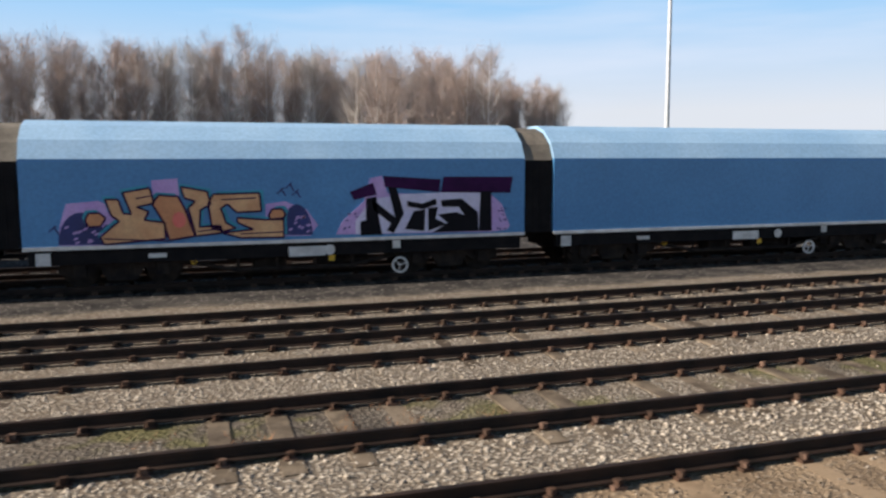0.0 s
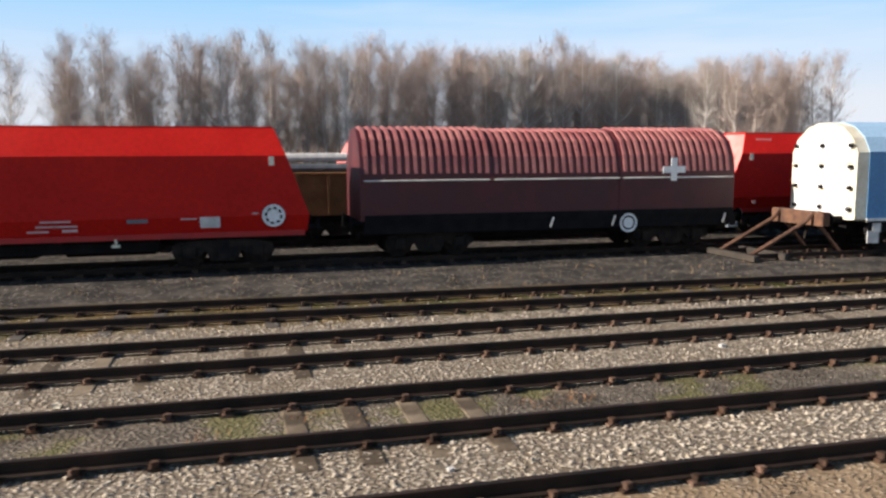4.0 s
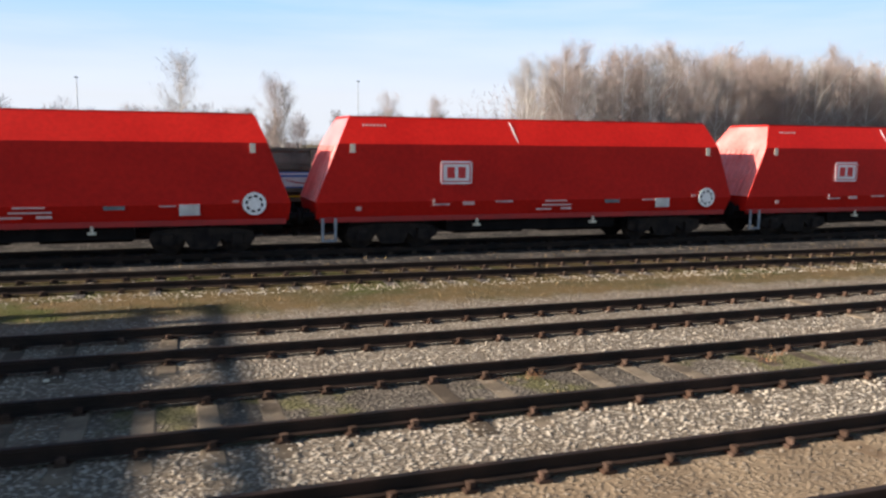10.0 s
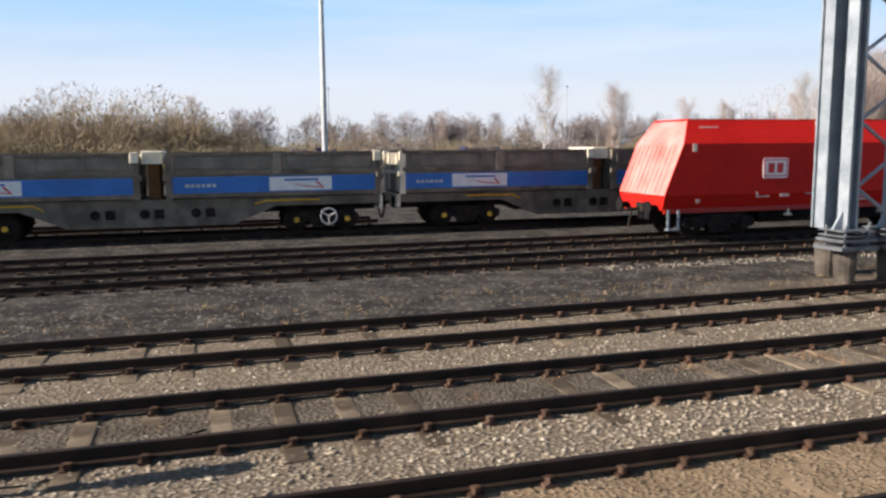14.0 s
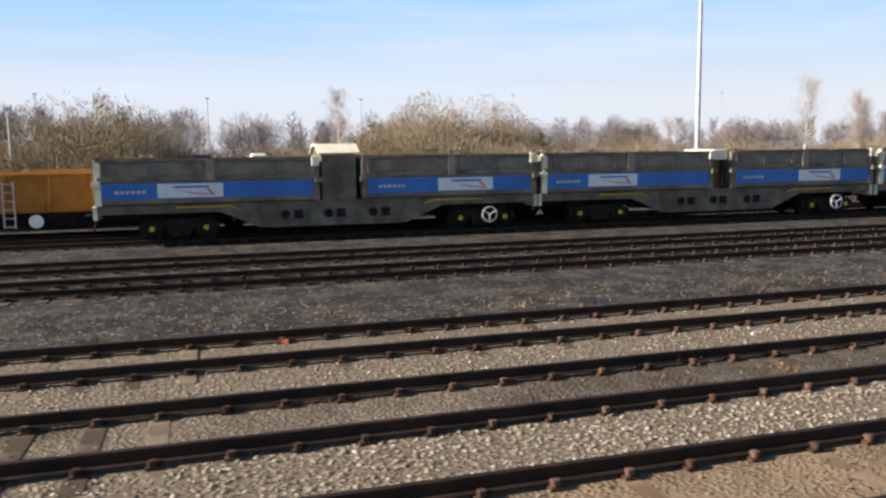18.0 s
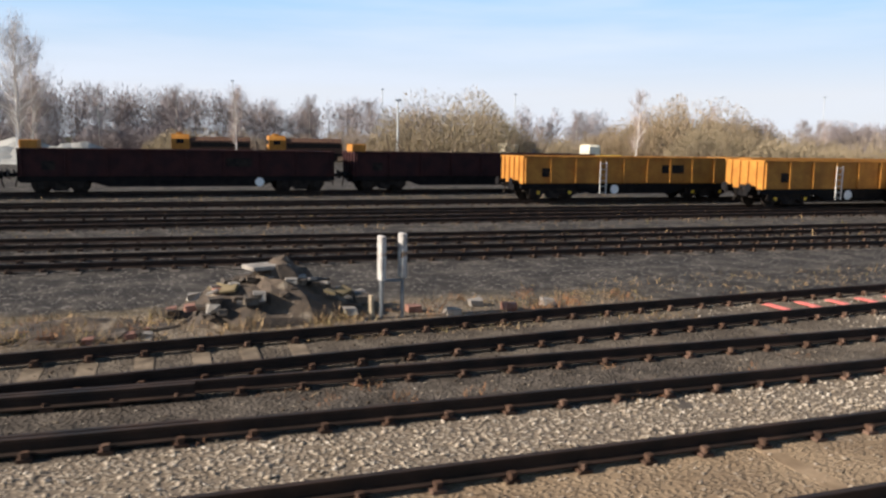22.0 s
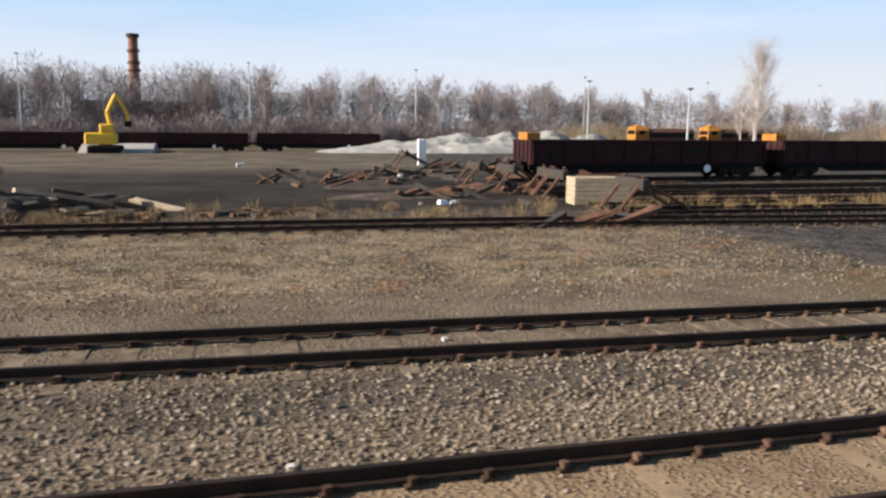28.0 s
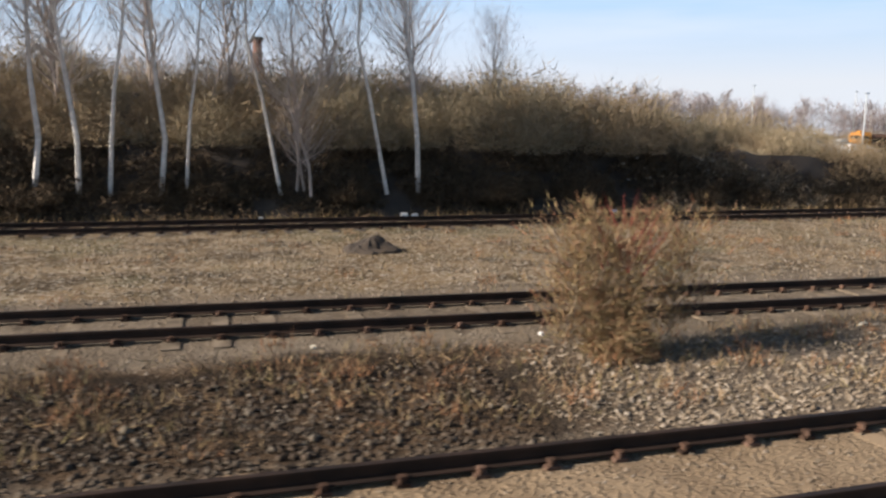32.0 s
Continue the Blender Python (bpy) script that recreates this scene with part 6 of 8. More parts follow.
# far tree line
def crown_band(name, label, trees, per, x0, x1, line_y, depth, height, mat, width, seed):
    """A belt of bare crowns: fine twigs that fan out of each crown, with stems below."""
    g3 = np.random.default_rng(seed)
    cx = g3.uniform(x0, x1, trees)
    cy = line_y(cx) + g3.uniform(0, depth, trees)
    h = height(cx) * g3.uniform(0.68, 1.05, trees)
    n = trees * per
    i = np.repeat(np.arange(trees), per)
    u = g3.normal(size=(n, 3))
    u /= np.linalg.norm(u, axis=1, keepdims=True)
    u *= g3.uniform(0.05, 1, (n, 1)) ** 0.5
    low = g3.random(n) < 0.34
    rad = np.where(low, 0.32, 0.21) * h[i] * g3.uniform(0.8, 1.2, trees)[i]
    z = np.where(low, h[i] * g3.uniform(0.0, 0.4, n), h[i] * (0.62 + 0.36 * u[:, 2]))
    base = np.stack([cx[i] + u[:, 0] * rad, cy[i] + u[:, 1] * rad, z], -1)
    d = u * np.array([0.7, 0.7, 0.4]) + np.array([0, 0, 0.55]) + g3.normal(size=(n, 3)) * 0.3
    d /= np.linalg.norm(d, axis=1, keepdims=True)
    ln = g3.uniform(0.4, 1.5, n)
    wd = g3.uniform(0.5, 1.4, n) * width
    stems = np.stack([cx, cy, np.zeros(trees)], -1)
    up = np.tile(np.array([0.0, 0.0, 1.0]), (trees, 1)) + g3.normal(size=(trees, 3)) * 0.04
    v, t = slivers(np.concatenate([base, stems]), np.concatenate([d, up]), np.concatenate([ln, 0.85 * h]), np.concatenate([wd, np.full(trees, 0.42)]))
    v[:, 2] += Z_GROUND
    single(name, bulk(name, v, t, mat), None, label, "trees", kind="stuff")


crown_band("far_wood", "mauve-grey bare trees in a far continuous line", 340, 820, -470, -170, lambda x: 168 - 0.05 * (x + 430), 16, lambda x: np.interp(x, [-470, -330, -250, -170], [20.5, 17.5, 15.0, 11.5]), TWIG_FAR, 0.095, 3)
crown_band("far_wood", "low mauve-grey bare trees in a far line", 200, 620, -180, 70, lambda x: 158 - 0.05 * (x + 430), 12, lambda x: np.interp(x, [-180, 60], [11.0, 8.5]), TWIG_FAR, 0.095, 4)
crown_band("wood_depth", "deep reddish-brown bare stems inside the wood", 60, 150, -54, 58, lambda x: 90 + 0.33 * (x + 57), 12, lambda x: np.interp(x, [-54, -30, 0, 40, 58], [12, 14, 16, 16, 12]), TWIG, 0.06, 5)
for i in range(40):
    f = i / 39
    x = -430 + 440 * f + rt.uniform(-4, 4)
    y = 160 - 26 * f + rt.uniform(-8, 8)
    s = (1.32 - 0.62 * min(f * 1.5, 1)) * rt.uniform(0.75, 1.05)
    plant(6 + i % 2, x, y, s, rt.uniform(0, 360), "far bare tree in the mauve-grey tree line", "far tree line")


def scrub_raw(seed, rx, ry, h, n, width=0.11, spike=0.5, wild=0.4):
    g2 = np.random.default_rng(seed)
    a = g2.uniform(0, 2 * np.pi, n)
    r = np.sqrt(g2.uniform(0, 1, n))
    lump = 0.75 + 0.3 * np.sin(a * 3 + seed) * r + 0.16 * np.sin(a * 7 + 2 * seed)
    top = h * np.sqrt(np.clip(1 - r ** 2, 0.02, 1)) * lump
    zz = top * g2.uniform(0.0, 0.92, n) ** 0.7
    base = np.stack([rx * r * np.cos(a), ry * r * np.sin(a), zz], -1)
    d = np.stack([np.cos(a) * r * 0.7, np.sin(a) * r * 0.7, np.full(n, 0.8 - 0.5 * (wild > 0.5))], -1) + g2.normal(size=(n, 3)) * wild
    d /= np.linalg.norm(d, axis=1, keepdims=True)
    v, t = slivers(base, d, g2.uniform(0.4, 1.25, n) * spike * h * 0.35, g2.uniform(0.5, 1.4, n) * width)
    v[:, 2] = np.maximum(v[:, 2], -0.05)
    return v, t


def scrub_mesh(seed, rx, ry, h, n, twig, width=0.11, spike=0.5, wild=0.4):
    v, t = scrub_raw(seed, rx, ry, h, n, width, spike, wild)
    return bulk("thicket", v, t, twig)


def thicket_field(name, label, spots, mat, n, width):
    """Many ragged thickets grown into one tangle: spots are (x, y, z, size)."""
    vs, ts, o = [], [], 0
    for k, (x, y, z, sz) in enumerate(spots):
        v, t = scrub_raw(100 + k, 2.3 * sz, 1.6 * sz, 1.6 * sz, n, width, 0.8, 0.9)
        vs.append(v + np.array([x, y, z]))
        ts.append(t + o)
        o += len(v)
    single(name, bulk(name, np.concatenate(vs), np.concatenate(ts), mat), None, label, "brambles", kind="stuff")


def stem_mesh(seed, rx, ry, h, n, width):
    """Crooked stems that fan out from the root of a thicket."""
    g2 = np.random.default_rng(seed + 500)
    a = g2.uniform(0, 2 * np.pi, n)
    r = np.sqrt(g2.uniform(0, 1, n)) * 0.8
    base = np.stack([rx * r * np.cos(a), ry * r * np.sin(a), np.zeros(n)], -1)
    d = np.stack([np.cos(a) * r * 0.5, np.sin(a) * r * 0.5, np.full(n, 1.0)], -1) + g2.normal(size=(n, 3)) * 0.25
    d /= np.linalg.norm(d, axis=1, keepdims=True)
    v, t = slivers(base, d, h * np.sqrt(1 - r ** 2) * g2.uniform(0.6, 1.05, n), g2.uniform(0.6, 1.4, n) * width)
    return bulk("stems", v, t, SCRUBSTEM)


STEMS = [stem_mesh(3, 8.5, 4.5, 5.4, 150, 0.12), stem_mesh(8, 8, 4.5, 3.6, 130, 0.11)]
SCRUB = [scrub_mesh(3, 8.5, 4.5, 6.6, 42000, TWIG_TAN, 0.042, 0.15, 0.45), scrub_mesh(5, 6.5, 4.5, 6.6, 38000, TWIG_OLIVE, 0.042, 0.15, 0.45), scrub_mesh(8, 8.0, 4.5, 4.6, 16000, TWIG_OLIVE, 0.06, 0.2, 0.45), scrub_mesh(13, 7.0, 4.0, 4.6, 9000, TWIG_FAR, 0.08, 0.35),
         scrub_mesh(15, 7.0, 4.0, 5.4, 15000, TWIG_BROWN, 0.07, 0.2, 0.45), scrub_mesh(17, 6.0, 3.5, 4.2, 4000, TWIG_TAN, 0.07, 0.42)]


def scrub(kind, x, y, s, turn, label="rounded thicket of bare tan and olive scrub", z=Z_GROUND):
    ob = thing("shrub", label, "shrub", "scrub behind the yard", at=(x, y, z), turn=turn)
    ob.scale = (s, s, s)
    part("stem_base", STEMS[kind > 1], None, ob)
    part("crown", SCRUB[kind], None, ob)
    return ob


for x, y, s, k in ((-178.5, 79, 1.5, 1), (-141, 91, 1.68, 0), (-148, 92, 1.15, 0), (-133, 92, 1.2, 0), (-144.5, 72, 1.15, 2), (-150, 74, 1.05, 1), (-137, 76, 1.0, 2), (-129, 78, 0.9, 2), (-121, 80, 1.0, 2), (-112, 84, 1.0, 3), (-104, 86, 1.0, 2), (-158, 92, 1.0, 2), (-166, 94, 1.0, 3)):
    scrub(k, x, y, s, rt.uniform(-20, 20))
for i in range(36):
    x = -204 + 5.4 * i + rt.uniform(-2, 2)
    scrub(rt.choice((3, 4, 4, 2, 4)), x, 108 + rt.uniform(-8, 6) + (8 if x > -60 else 12 if x < -172 else 0), rt.uniform(0.85, 1.3), rt.uniform(0, 360), "grey-brown scrub along the yard's far edge")
for i in range(22):
    scrub(3, -420 + 10 * i + rt.uniform(-3, 3), 146 + rt.uniform(-4, 4), rt.uniform(1.0, 1.5), rt.uniform(0, 360), "dark undergrowth under the far trees")
for i in range(20):
    f = i / 19
    scrub(5, -58 + 118 * f, 84 + 38 * f + rt.uniform(0, 6), rt.uniform(0.7, 1.0), rt.uniform(0, 360), "grey undergrowth at the foot of the wood")

# ---------------------------------------------------------------- bank with bushes and birches in the west
bank = Mesh()
bx = np.arange(-345, -262, 1.0)
prof_u = [(0.0, 0.0), (0.5, 0.35), (1.3, 1.1), (2.2, 1.85), (3.4, 2.3), (6, 2.45), (11, 2.2), (16, 0.9), (20, -0.1)]
for x in bx:
    f = min(max((-273.70 - x) / 3.6, 0), 1)
    f = f * f * (3 - 2 * f) * (0.82 + 0.18 * min(max((-283.3 - x) / 6, 0), 1) + 0.30 * min(max((-288 - x) / 9, 0), 1))
    for j, (d, z) in enumerate(prof_u):
        w = noise.noise(Vector((x * 0.23, d * 0.5, 1.7)))
        w2 = noise.noise(Vector((x * 0.9, d * 1.3, 4.2)))
        w3 = noise.noise(Vector((x * 0.42, d * 0.2, 8.8)))
        bank.v.append((x + w2 * 0.2, 27.4 + d * (0.35 + 0.65 * f) + w * 0.5, Z_GROUND - 0.06 + z * f * (0.95 + 0.6 * w + 0.35 * w3) + (0.16 * w2 if 0 < j < 8 else 0)))
n = len(prof_u)
bank.f = [(i * n + j, (i + 1) * n + j, (i + 1) * n + j + 1, i * n + j + 1) for i in range(len(bx) - 1) for j in range(n - 1)]
single("earth_bank", bank, SOILDARK, "overgrown earth bank, its soil darkened for shade, beside a siding", "earth bank", kind="structure")
BRUSH = [scrub_mesh(31, 2.6, 1.8, 1.7, 6000, BRAMBLE, 0.04, 0.7, 0.9), scrub_mesh(37, 2.2, 1.6, 2.3, 9000, TWIG_OLIVE, 0.017, 0.5, 0.7), scrub_mesh(41, 2.4, 1.7, 2.0, 8500, TWIG_STRAW, 0.017, 0.5, 0.7), scrub_mesh(43, 2.2, 1.6, 1.4, 5000, BRAMBLE_TAN, 0.035, 0.8, 0.9)]

BRUSH_STEMS = stem_mesh(31, 2.2, 1.5, 1.5, 60, 0.05)


def brush(k, x, y, z, s, label):
    ob = thing("shrub", label, "shrub", "bushes on the bank", at=(x, y, z), turn=rt.uniform(0, 360))
    part("stem_base", BRUSH_STEMS, None, ob)
    part("crown", BRUSH[k], None, ob)
    ob.scale = (s, s, s * rt.uniform(0.85, 1.2))


def bank_z(x, d):
    f = min(max((-273.70 - x) / 3.6, 0), 1)
    f = f * f * (3 - 2 * f) * (0.82 + 0.18 * min(max((-283.3 - x) / 6, 0), 1) + 0.30 * min(max((-288 - x) / 9, 0), 1))
    return float(np.interp(d, [p[0] for p in prof_u], [p[1] for p in prof_u])) * f * 0.9


# the face gets the shade-darkened brambles; tan ones stand for its lit east
dark_spots, tan_spots, olive_spots = [], [], []
for i in range(38):
    x = -276.3 - 1.6 * i + rt.uniform(-0.8, 0.8)
    east = x > -295.7
    brush(0, x, 28.3 + rt.uniform(0, 0.8), bank_z(x, 1.2) - 0.8, rt.uniform(0.45, 0.7), "bramble thicket darkened for the bank's shaded face")
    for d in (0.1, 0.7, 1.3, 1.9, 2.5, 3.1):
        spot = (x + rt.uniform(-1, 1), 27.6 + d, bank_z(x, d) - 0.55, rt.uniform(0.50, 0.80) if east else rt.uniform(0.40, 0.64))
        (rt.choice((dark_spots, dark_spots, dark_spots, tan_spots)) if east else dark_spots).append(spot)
    for d in (3.4, 4.4):
        olive_spots.append((x + rt.uniform(-1, 1), 27.4 + d, bank_z(x, d) - 0.5, rt.uniform(0.5, 0.8)))
    low = (0.36 if x > -283.89 else 0.62 if x > -300.4 else 1.0) * rt.uniform(0.75, 1.25)
    for d in (rt.uniform(3.8, 5.2), rt.uniform(5.5, 7.5)):
        brush(rt.choice((1, 2, 2)), x + rt.uniform(-0.6, 0.6), 27.4 + d, bank_z(x, d) - 0.6, rt.uniform(0.95, 1.5) * low, "olive-tan bush on the bank's top")
    d = rt.uniform(8, 12)
    brush(rt.choice((1, 1, 2)), x + 1, 27.4 + d, bank_z(x, d) - 0.6, rt.uniform(1.5, 2.2) * low, "tall scrub behind the bank's crest")
thicket_field("brambles", "tangle of brambles darkened for shade over the bank", dark_spots, BRAMBLE, 1300, 0.05)
thicket_field("brambles", "tangle of tan-brown bramble stems over the bank", tan_spots, BRAMBLE_TAN, 1500, 0.05)
thicket_field("brambles", "olive and straw growth along the bank's brow", olive_spots, TWIG_OLIVE, 900, 0.04)
for x, y, k, s in ((-283.01, 30.6, 2, 1.25), (-285.23, 32.0, 1, 1.2), (-294.16, 33.0, 1, 1.6), (-296.57, 32.0, 2, 1.5), (-290.79, 33.5, 1, 1.1), (-276.58, 28.4, 1, 0.55), (-299.81, 31.5, 1, 1.5)):
    brush(k, x, y, bank_z(x, y - 27.4) - 0.7, s * 1.1, "tall olive-tan bush above the bank")
for x, y, s in ((-275.2, 27.4, 0.45), (-278.2, 27.0, 0.4), (-262.0, 28.5, 0.2), (-259.0, 29.5, 0.18), (-270.8, 27.6, 0.25), (-273.4, 27.8, 0.3)):
    brush(2, x, y, -0.15, s, "straw-coloured tuft at the bank's foot")
BIRCHES = [tree_meshes(51, 13.5, 3.6, 20, 2400, BIRCH, TWIG_GREY, 0.10, 0.34, 0.012, 1.0, 1, 0.22), tree_meshes(52, 12.5, 3.2, 16, 2000, BIRCH, TWIG_GREY, 0.08, 0.36, 0.012, 1.0, 1, 0.3), tree_meshes(53, 9.5, 3.8, 34, 3200, BARK, TWIG_GREY, 0.07, 0.12, 0.012, 0.9, 3, 0.3)]
for x, y, k, s in ((-304.87, 28.3, 0, 1.05), (-306.06, 28.3, 1, 1.00), (-309.90, 28.3, 1, 1.00), (-309.05, 28.3, 2, 0.75), (-313.89, 28.3, 0, 1.00), (-313.07, 28.3, 1, 0.80), (-315.49, 28.3, 1, 1.00), (-316.44, 28.3, 0, 0.95), (-317.79, 28.3, 0, 1.00), (-321.4, 28.4, 0, 1.0), (-323.6, 28.5, 1, 1.0),
                   (-311.54, 32.5, 2, 1.0), (-307.53, 33, 2, 0.95), (-303.48, 33.5, 2, 0.9), (-317.23, 32, 2, 1.1), (-324.18, 29, 0, 1.0), (-327.15, 31, 2, 1.0), (-332.08, 29, 1, 1.0), (-300.16, 34, 2, 0.55), (-321.20, 34, 2, 1.1), (-314.24, 36, 2, 1.05)):
    t = thing("birch_tree" if k < 2 else "tree", "slender white-barked birch, bare in winter" if k < 2 else "bare many-stemmed tree with olive twigs", "tree", "birches on the bank", at=(x, y, bank_z(x, y - 27.4) - 0.3), turn=rt.uniform(0, 360))
    t.scale = (s, s, s)
    part("trunk", BIRCHES[k][0], None, t)
    part("crown", BIRCHES[k][1], None, t)


# ---------------------------------------------------------------- dead grass
def grass_patch(name, label, n, xr, yr, hgt, mat=GRASS, width=0.012, z=Z_GROUND):
    base = np.stack([gen.uniform(*xr, n), gen.uniform(*yr, n), np.full(n, z)], -1)
    cl = np.sin(base[:, 0] * 1.7) * np.sin(base[:, 1] * 2.3 + base[:, 0] * 0.6)
    base = base[cl > gen.uniform(-0.9, 0.7, n)]
    n = len(base)
    d = gen.normal(size=(n, 3)) * 0.6 + np.array([0, 0, 0.9])
    d[:, 2] = np.abs(d[:, 2])
    d /= np.linalg.norm(d, axis=1, keepdims=True)
    v, t = slivers(base, d, gen.uniform(*hgt, n), gen.uniform(0.6, 1.5, n) * width * 1.3)
    single(name, bulk(name, v, t, mat), None, label, "grass", kind="stuff")


grass_patch("dead_grass", "tufts of straw-coloured dead grass beside the junction", 30000, (-250, -198), (11.9, 14.7), (0.03, 0.15), GRASS_BROWN)
grass_patch("dead_grass", "flattened straw-coloured grass over the stony ground", 26000, (-332, -250), (13.6, 24.0), (0.05, 0.22), GRASS_BROWN)
grass_patch("dead_grass", "brown dead weeds among dark stones", 16000, (-332.4, -291.0), (7.4, 10.8), (0.06, 0.3), GRASS_BROWN)
grass_patch("dead_grass", "thin yellow grass on the cinder edge", 8000, (-200, -110), (13.6, 16.0), (0.04, 0.16))
grass_patch("dead_grass", "thin dry grass beside a siding", 9000, (-112, -20), (14.2, 21.0), (0.04, 0.16))
grass_patch("dead_grass", "weeds between the sidings", 7000, (-250, -180), (21, 44), (0.06, 0.3), GRASS, 0.02)
grass_patch("dead_grass", "dry grass along the bank's foot", 9000, (-335, -255), (26.3, 27.8), (0.1, 0.45))


def weeds(name, label, clumps, per, xr, yr, hgt, mat, seed):
    """Standing dead stalks that fan out of scattered roots."""
    g4 = np.random.default_rng(seed)
    c = np.stack([g4.uniform(*xr, clumps), g4.uniform(*yr, clumps), np.full(clumps, Z_GROUND)], -1)
    size = g4.uniform(*hgt, clumps)
    i = np.repeat(np.arange(clumps), per)
    n = clumps * per
    d = g4.normal(size=(n, 3)) * np.array([0.45, 0.45, 0.2]) + np.array([0, 0, 1.0])
    d /= np.linalg.norm(d, axis=1, keepdims=True)
    base = c[i] + g4.normal(size=(n, 3)) * np.array([0.12, 0.12, 0]) + d * (size[i] * g4.uniform(0, 0.5, n))[:, None]
    v, t = slivers(base, d, size[i] * g4.uniform(0.3, 0.7, n), g4.uniform(0.6, 1.4, n) * 0.014)
    single(name, bulk(name, v, t, mat), None, label, "weeds", kind="stuff")


weeds("dead_weeds", "rust-brown dead weeds standing in dry grass", 90, 45, (-250, -198), (12.2, 14.6), (0.12, 0.42), WEED, 71)
weeds("dead_weeds", "straw-coloured stalks over a rubble heap", 40, 40, (-211.5, -204.2), (12.7, 14.0), (0.15, 0.5), GRASS, 76)
weeds("dead_weeds", "rust-brown dead weeds between sleepers and rails", 260, 26, (-250, 10), (8.2, 9.7), (0.05, 0.2), WEED, 72)
weeds("dead_weeds", "olive and tan weeds along the yard's edge", 220, 40, (-290.8, -235), (26.2, 29.5), (0.25, 0.8), GRASS, 73)
weeds("dead_weeds", "sparse weeds over the stony ground", 200, 34, (-335, -250), (13.5, 24.5), (0.1, 0.4), WEED, 74)
weeds("dead_weeds", "brown weeds among dark ballast", 160, 40, (-326, -291.0), (7.4, 10.8), (0.1, 0.45), WEED, 75)

# ---------------------------------------------------------------- lineside things
# small white cabinet on a post between the running tracks
c = thing("signal_cabinet", "small white equipment box on a short white post in ballast", "equipment box", at=(-133.72, 7.66, Z_GROUND), turn=24)
part("box", Mesh().cbox(-0.13, 0.13, -0.11, 0.11, 0.58, 1.06, 0.02), WHITE_DIRTY, c)
part("lid", Mesh().cbox(-0.145, 0.145, -0.125, 0.125, 1.06, 1.09, 0.01), WHITE, c)
part("hinge", Mesh().box(0.131, 0.137, -0.10, -0.08, 0.66, 0.72).box(0.131, 0.137, -0.10, -0.08, 0.92, 0.98), STEEL_DARK, c)
part("post", Mesh().tube((0.03, 0, 0), (0, 0, 0.60), 0.042, n=10).box(-0.14, 0.14, -0.12, 0.12, -0.02, 0.02), WHITE_DIRTY, c)
part("clamp", Mesh().cbox(-0.065, 0.065, -0.065, 0.065, 0.38, 0.52, 0.01), WHITE_DIRTY, c)
part("cable", Mesh().path([(0.05, -0.06, 0.4), (0.12, -0.1, 0.1), (0.45, -0.02, 0.015), (1.2, 0.10, 0.012), (2.3, 0.30, 0.012)], 0.012, 5), CREOSOTE, c)

# rusty relay cabinet with open door
c = thing("relay_cabinet", "tall rusty white relay cabinet, its door open, on bare ground", "equipment cabinet", at=(-234.92, 12.55, Z_GROUND))
part("front_panel", Mesh().box(-0.40, 0.06, -0.30, -0.26, 0.1, 1.74), RUSTWHITE, c, "peeling white panel streaked with rust")
part("side_panel", Mesh().box(-0.46, -0.42, -0.26, 0.30, 0.08, 1.78), RUSTWHITE, c)
part("back_panel", Mesh().box(-0.42, 0.46, 0.26, 0.30, 0.08, 1.78), RUSTGREY, c)
part("cap", Mesh().cbox(-0.53, 0.52, -0.37, 0.36, 1.78, 1.86, 0.03), RUSTTAN, c, "rusty overhanging cap")
part("door", Mesh().box(0.40, 0.44, -0.30, 0.26, 0.10, 1.74), RUSTGREY, c, "grey open door with flaking paint")
part("inside", Mesh().box(0.08, 0.12, -0.24, 0.24, 0.12, 1.74), CREOSOTE, c, "dark inside of the cabinet")
for z in (0.55, 1.0, 1.4):
    part("shelf", Mesh().box(0.12, 0.40, -0.18, 0.26, z, z + 0.03), CREOSOTE, c)
for x in (-0.50, 0.44):
    part("corner_post", Mesh().cbox(x - 0.03, x + 0.05, -0.36, -0.27, 0.0, 1.79, 0.015), RUSTTAN if x < 0 else RUSTGREY, c, "rust-tan corner post")
part("plinth", Mesh().cbox(-0.54, 0.50, -0.38, 0.36, -0.05, 0.1, 0.02), CONCRETE_DARK, c)
part("fallen_sheet", Mesh().add([(0.5, -0.36, 0.02), (1.05, -0.34, 0.05), (1.0, 0.1, 0.10), (0.5, 0.1, 0.16), (0.5, -0.36, 0.04), (1.05, -0.34, 0.07), (1.0, 0.1, 0.12), (0.5, 0.1, 0.18)],
                                [(3, 2, 1, 0), (4, 5, 6, 7), (0, 1, 5, 4), (1, 2, 6, 5), (2, 3, 7, 6), (3, 0, 4, 7)]), CREOSOTE, c, "dark fallen sheet")

# two pale boxes on posts by the rubble heap
c = thing("lineside_posts", "pair of pale grey boxes on thin posts beside rubble", "equipment post", at=(-203.55, 13.3, Z_GROUND))
for x, z in ((-0.18, 0.70), (0.20, 0.74)):
    part("box", Mesh().cbox(x - 0.05, x + 0.05, -0.13, 0.13, z, z + 0.78, 0.015), WORN_BOX, c)
    part("post", Mesh().tube((x, 0, -0.05), (x, 0, z + 0.02), 0.035, n=8), STEEL_DARK, c)
part("cross_bar", Mesh().box(-0.2, 0.22, -0.03, 0.03, 0.66, 0.70), STEEL_DARK, c)
part("stump", Mesh().tube((-0.34, 0.05, -0.05), (-0.36, 0.05, 0.42), 0.045, n=7), WOOD, c)


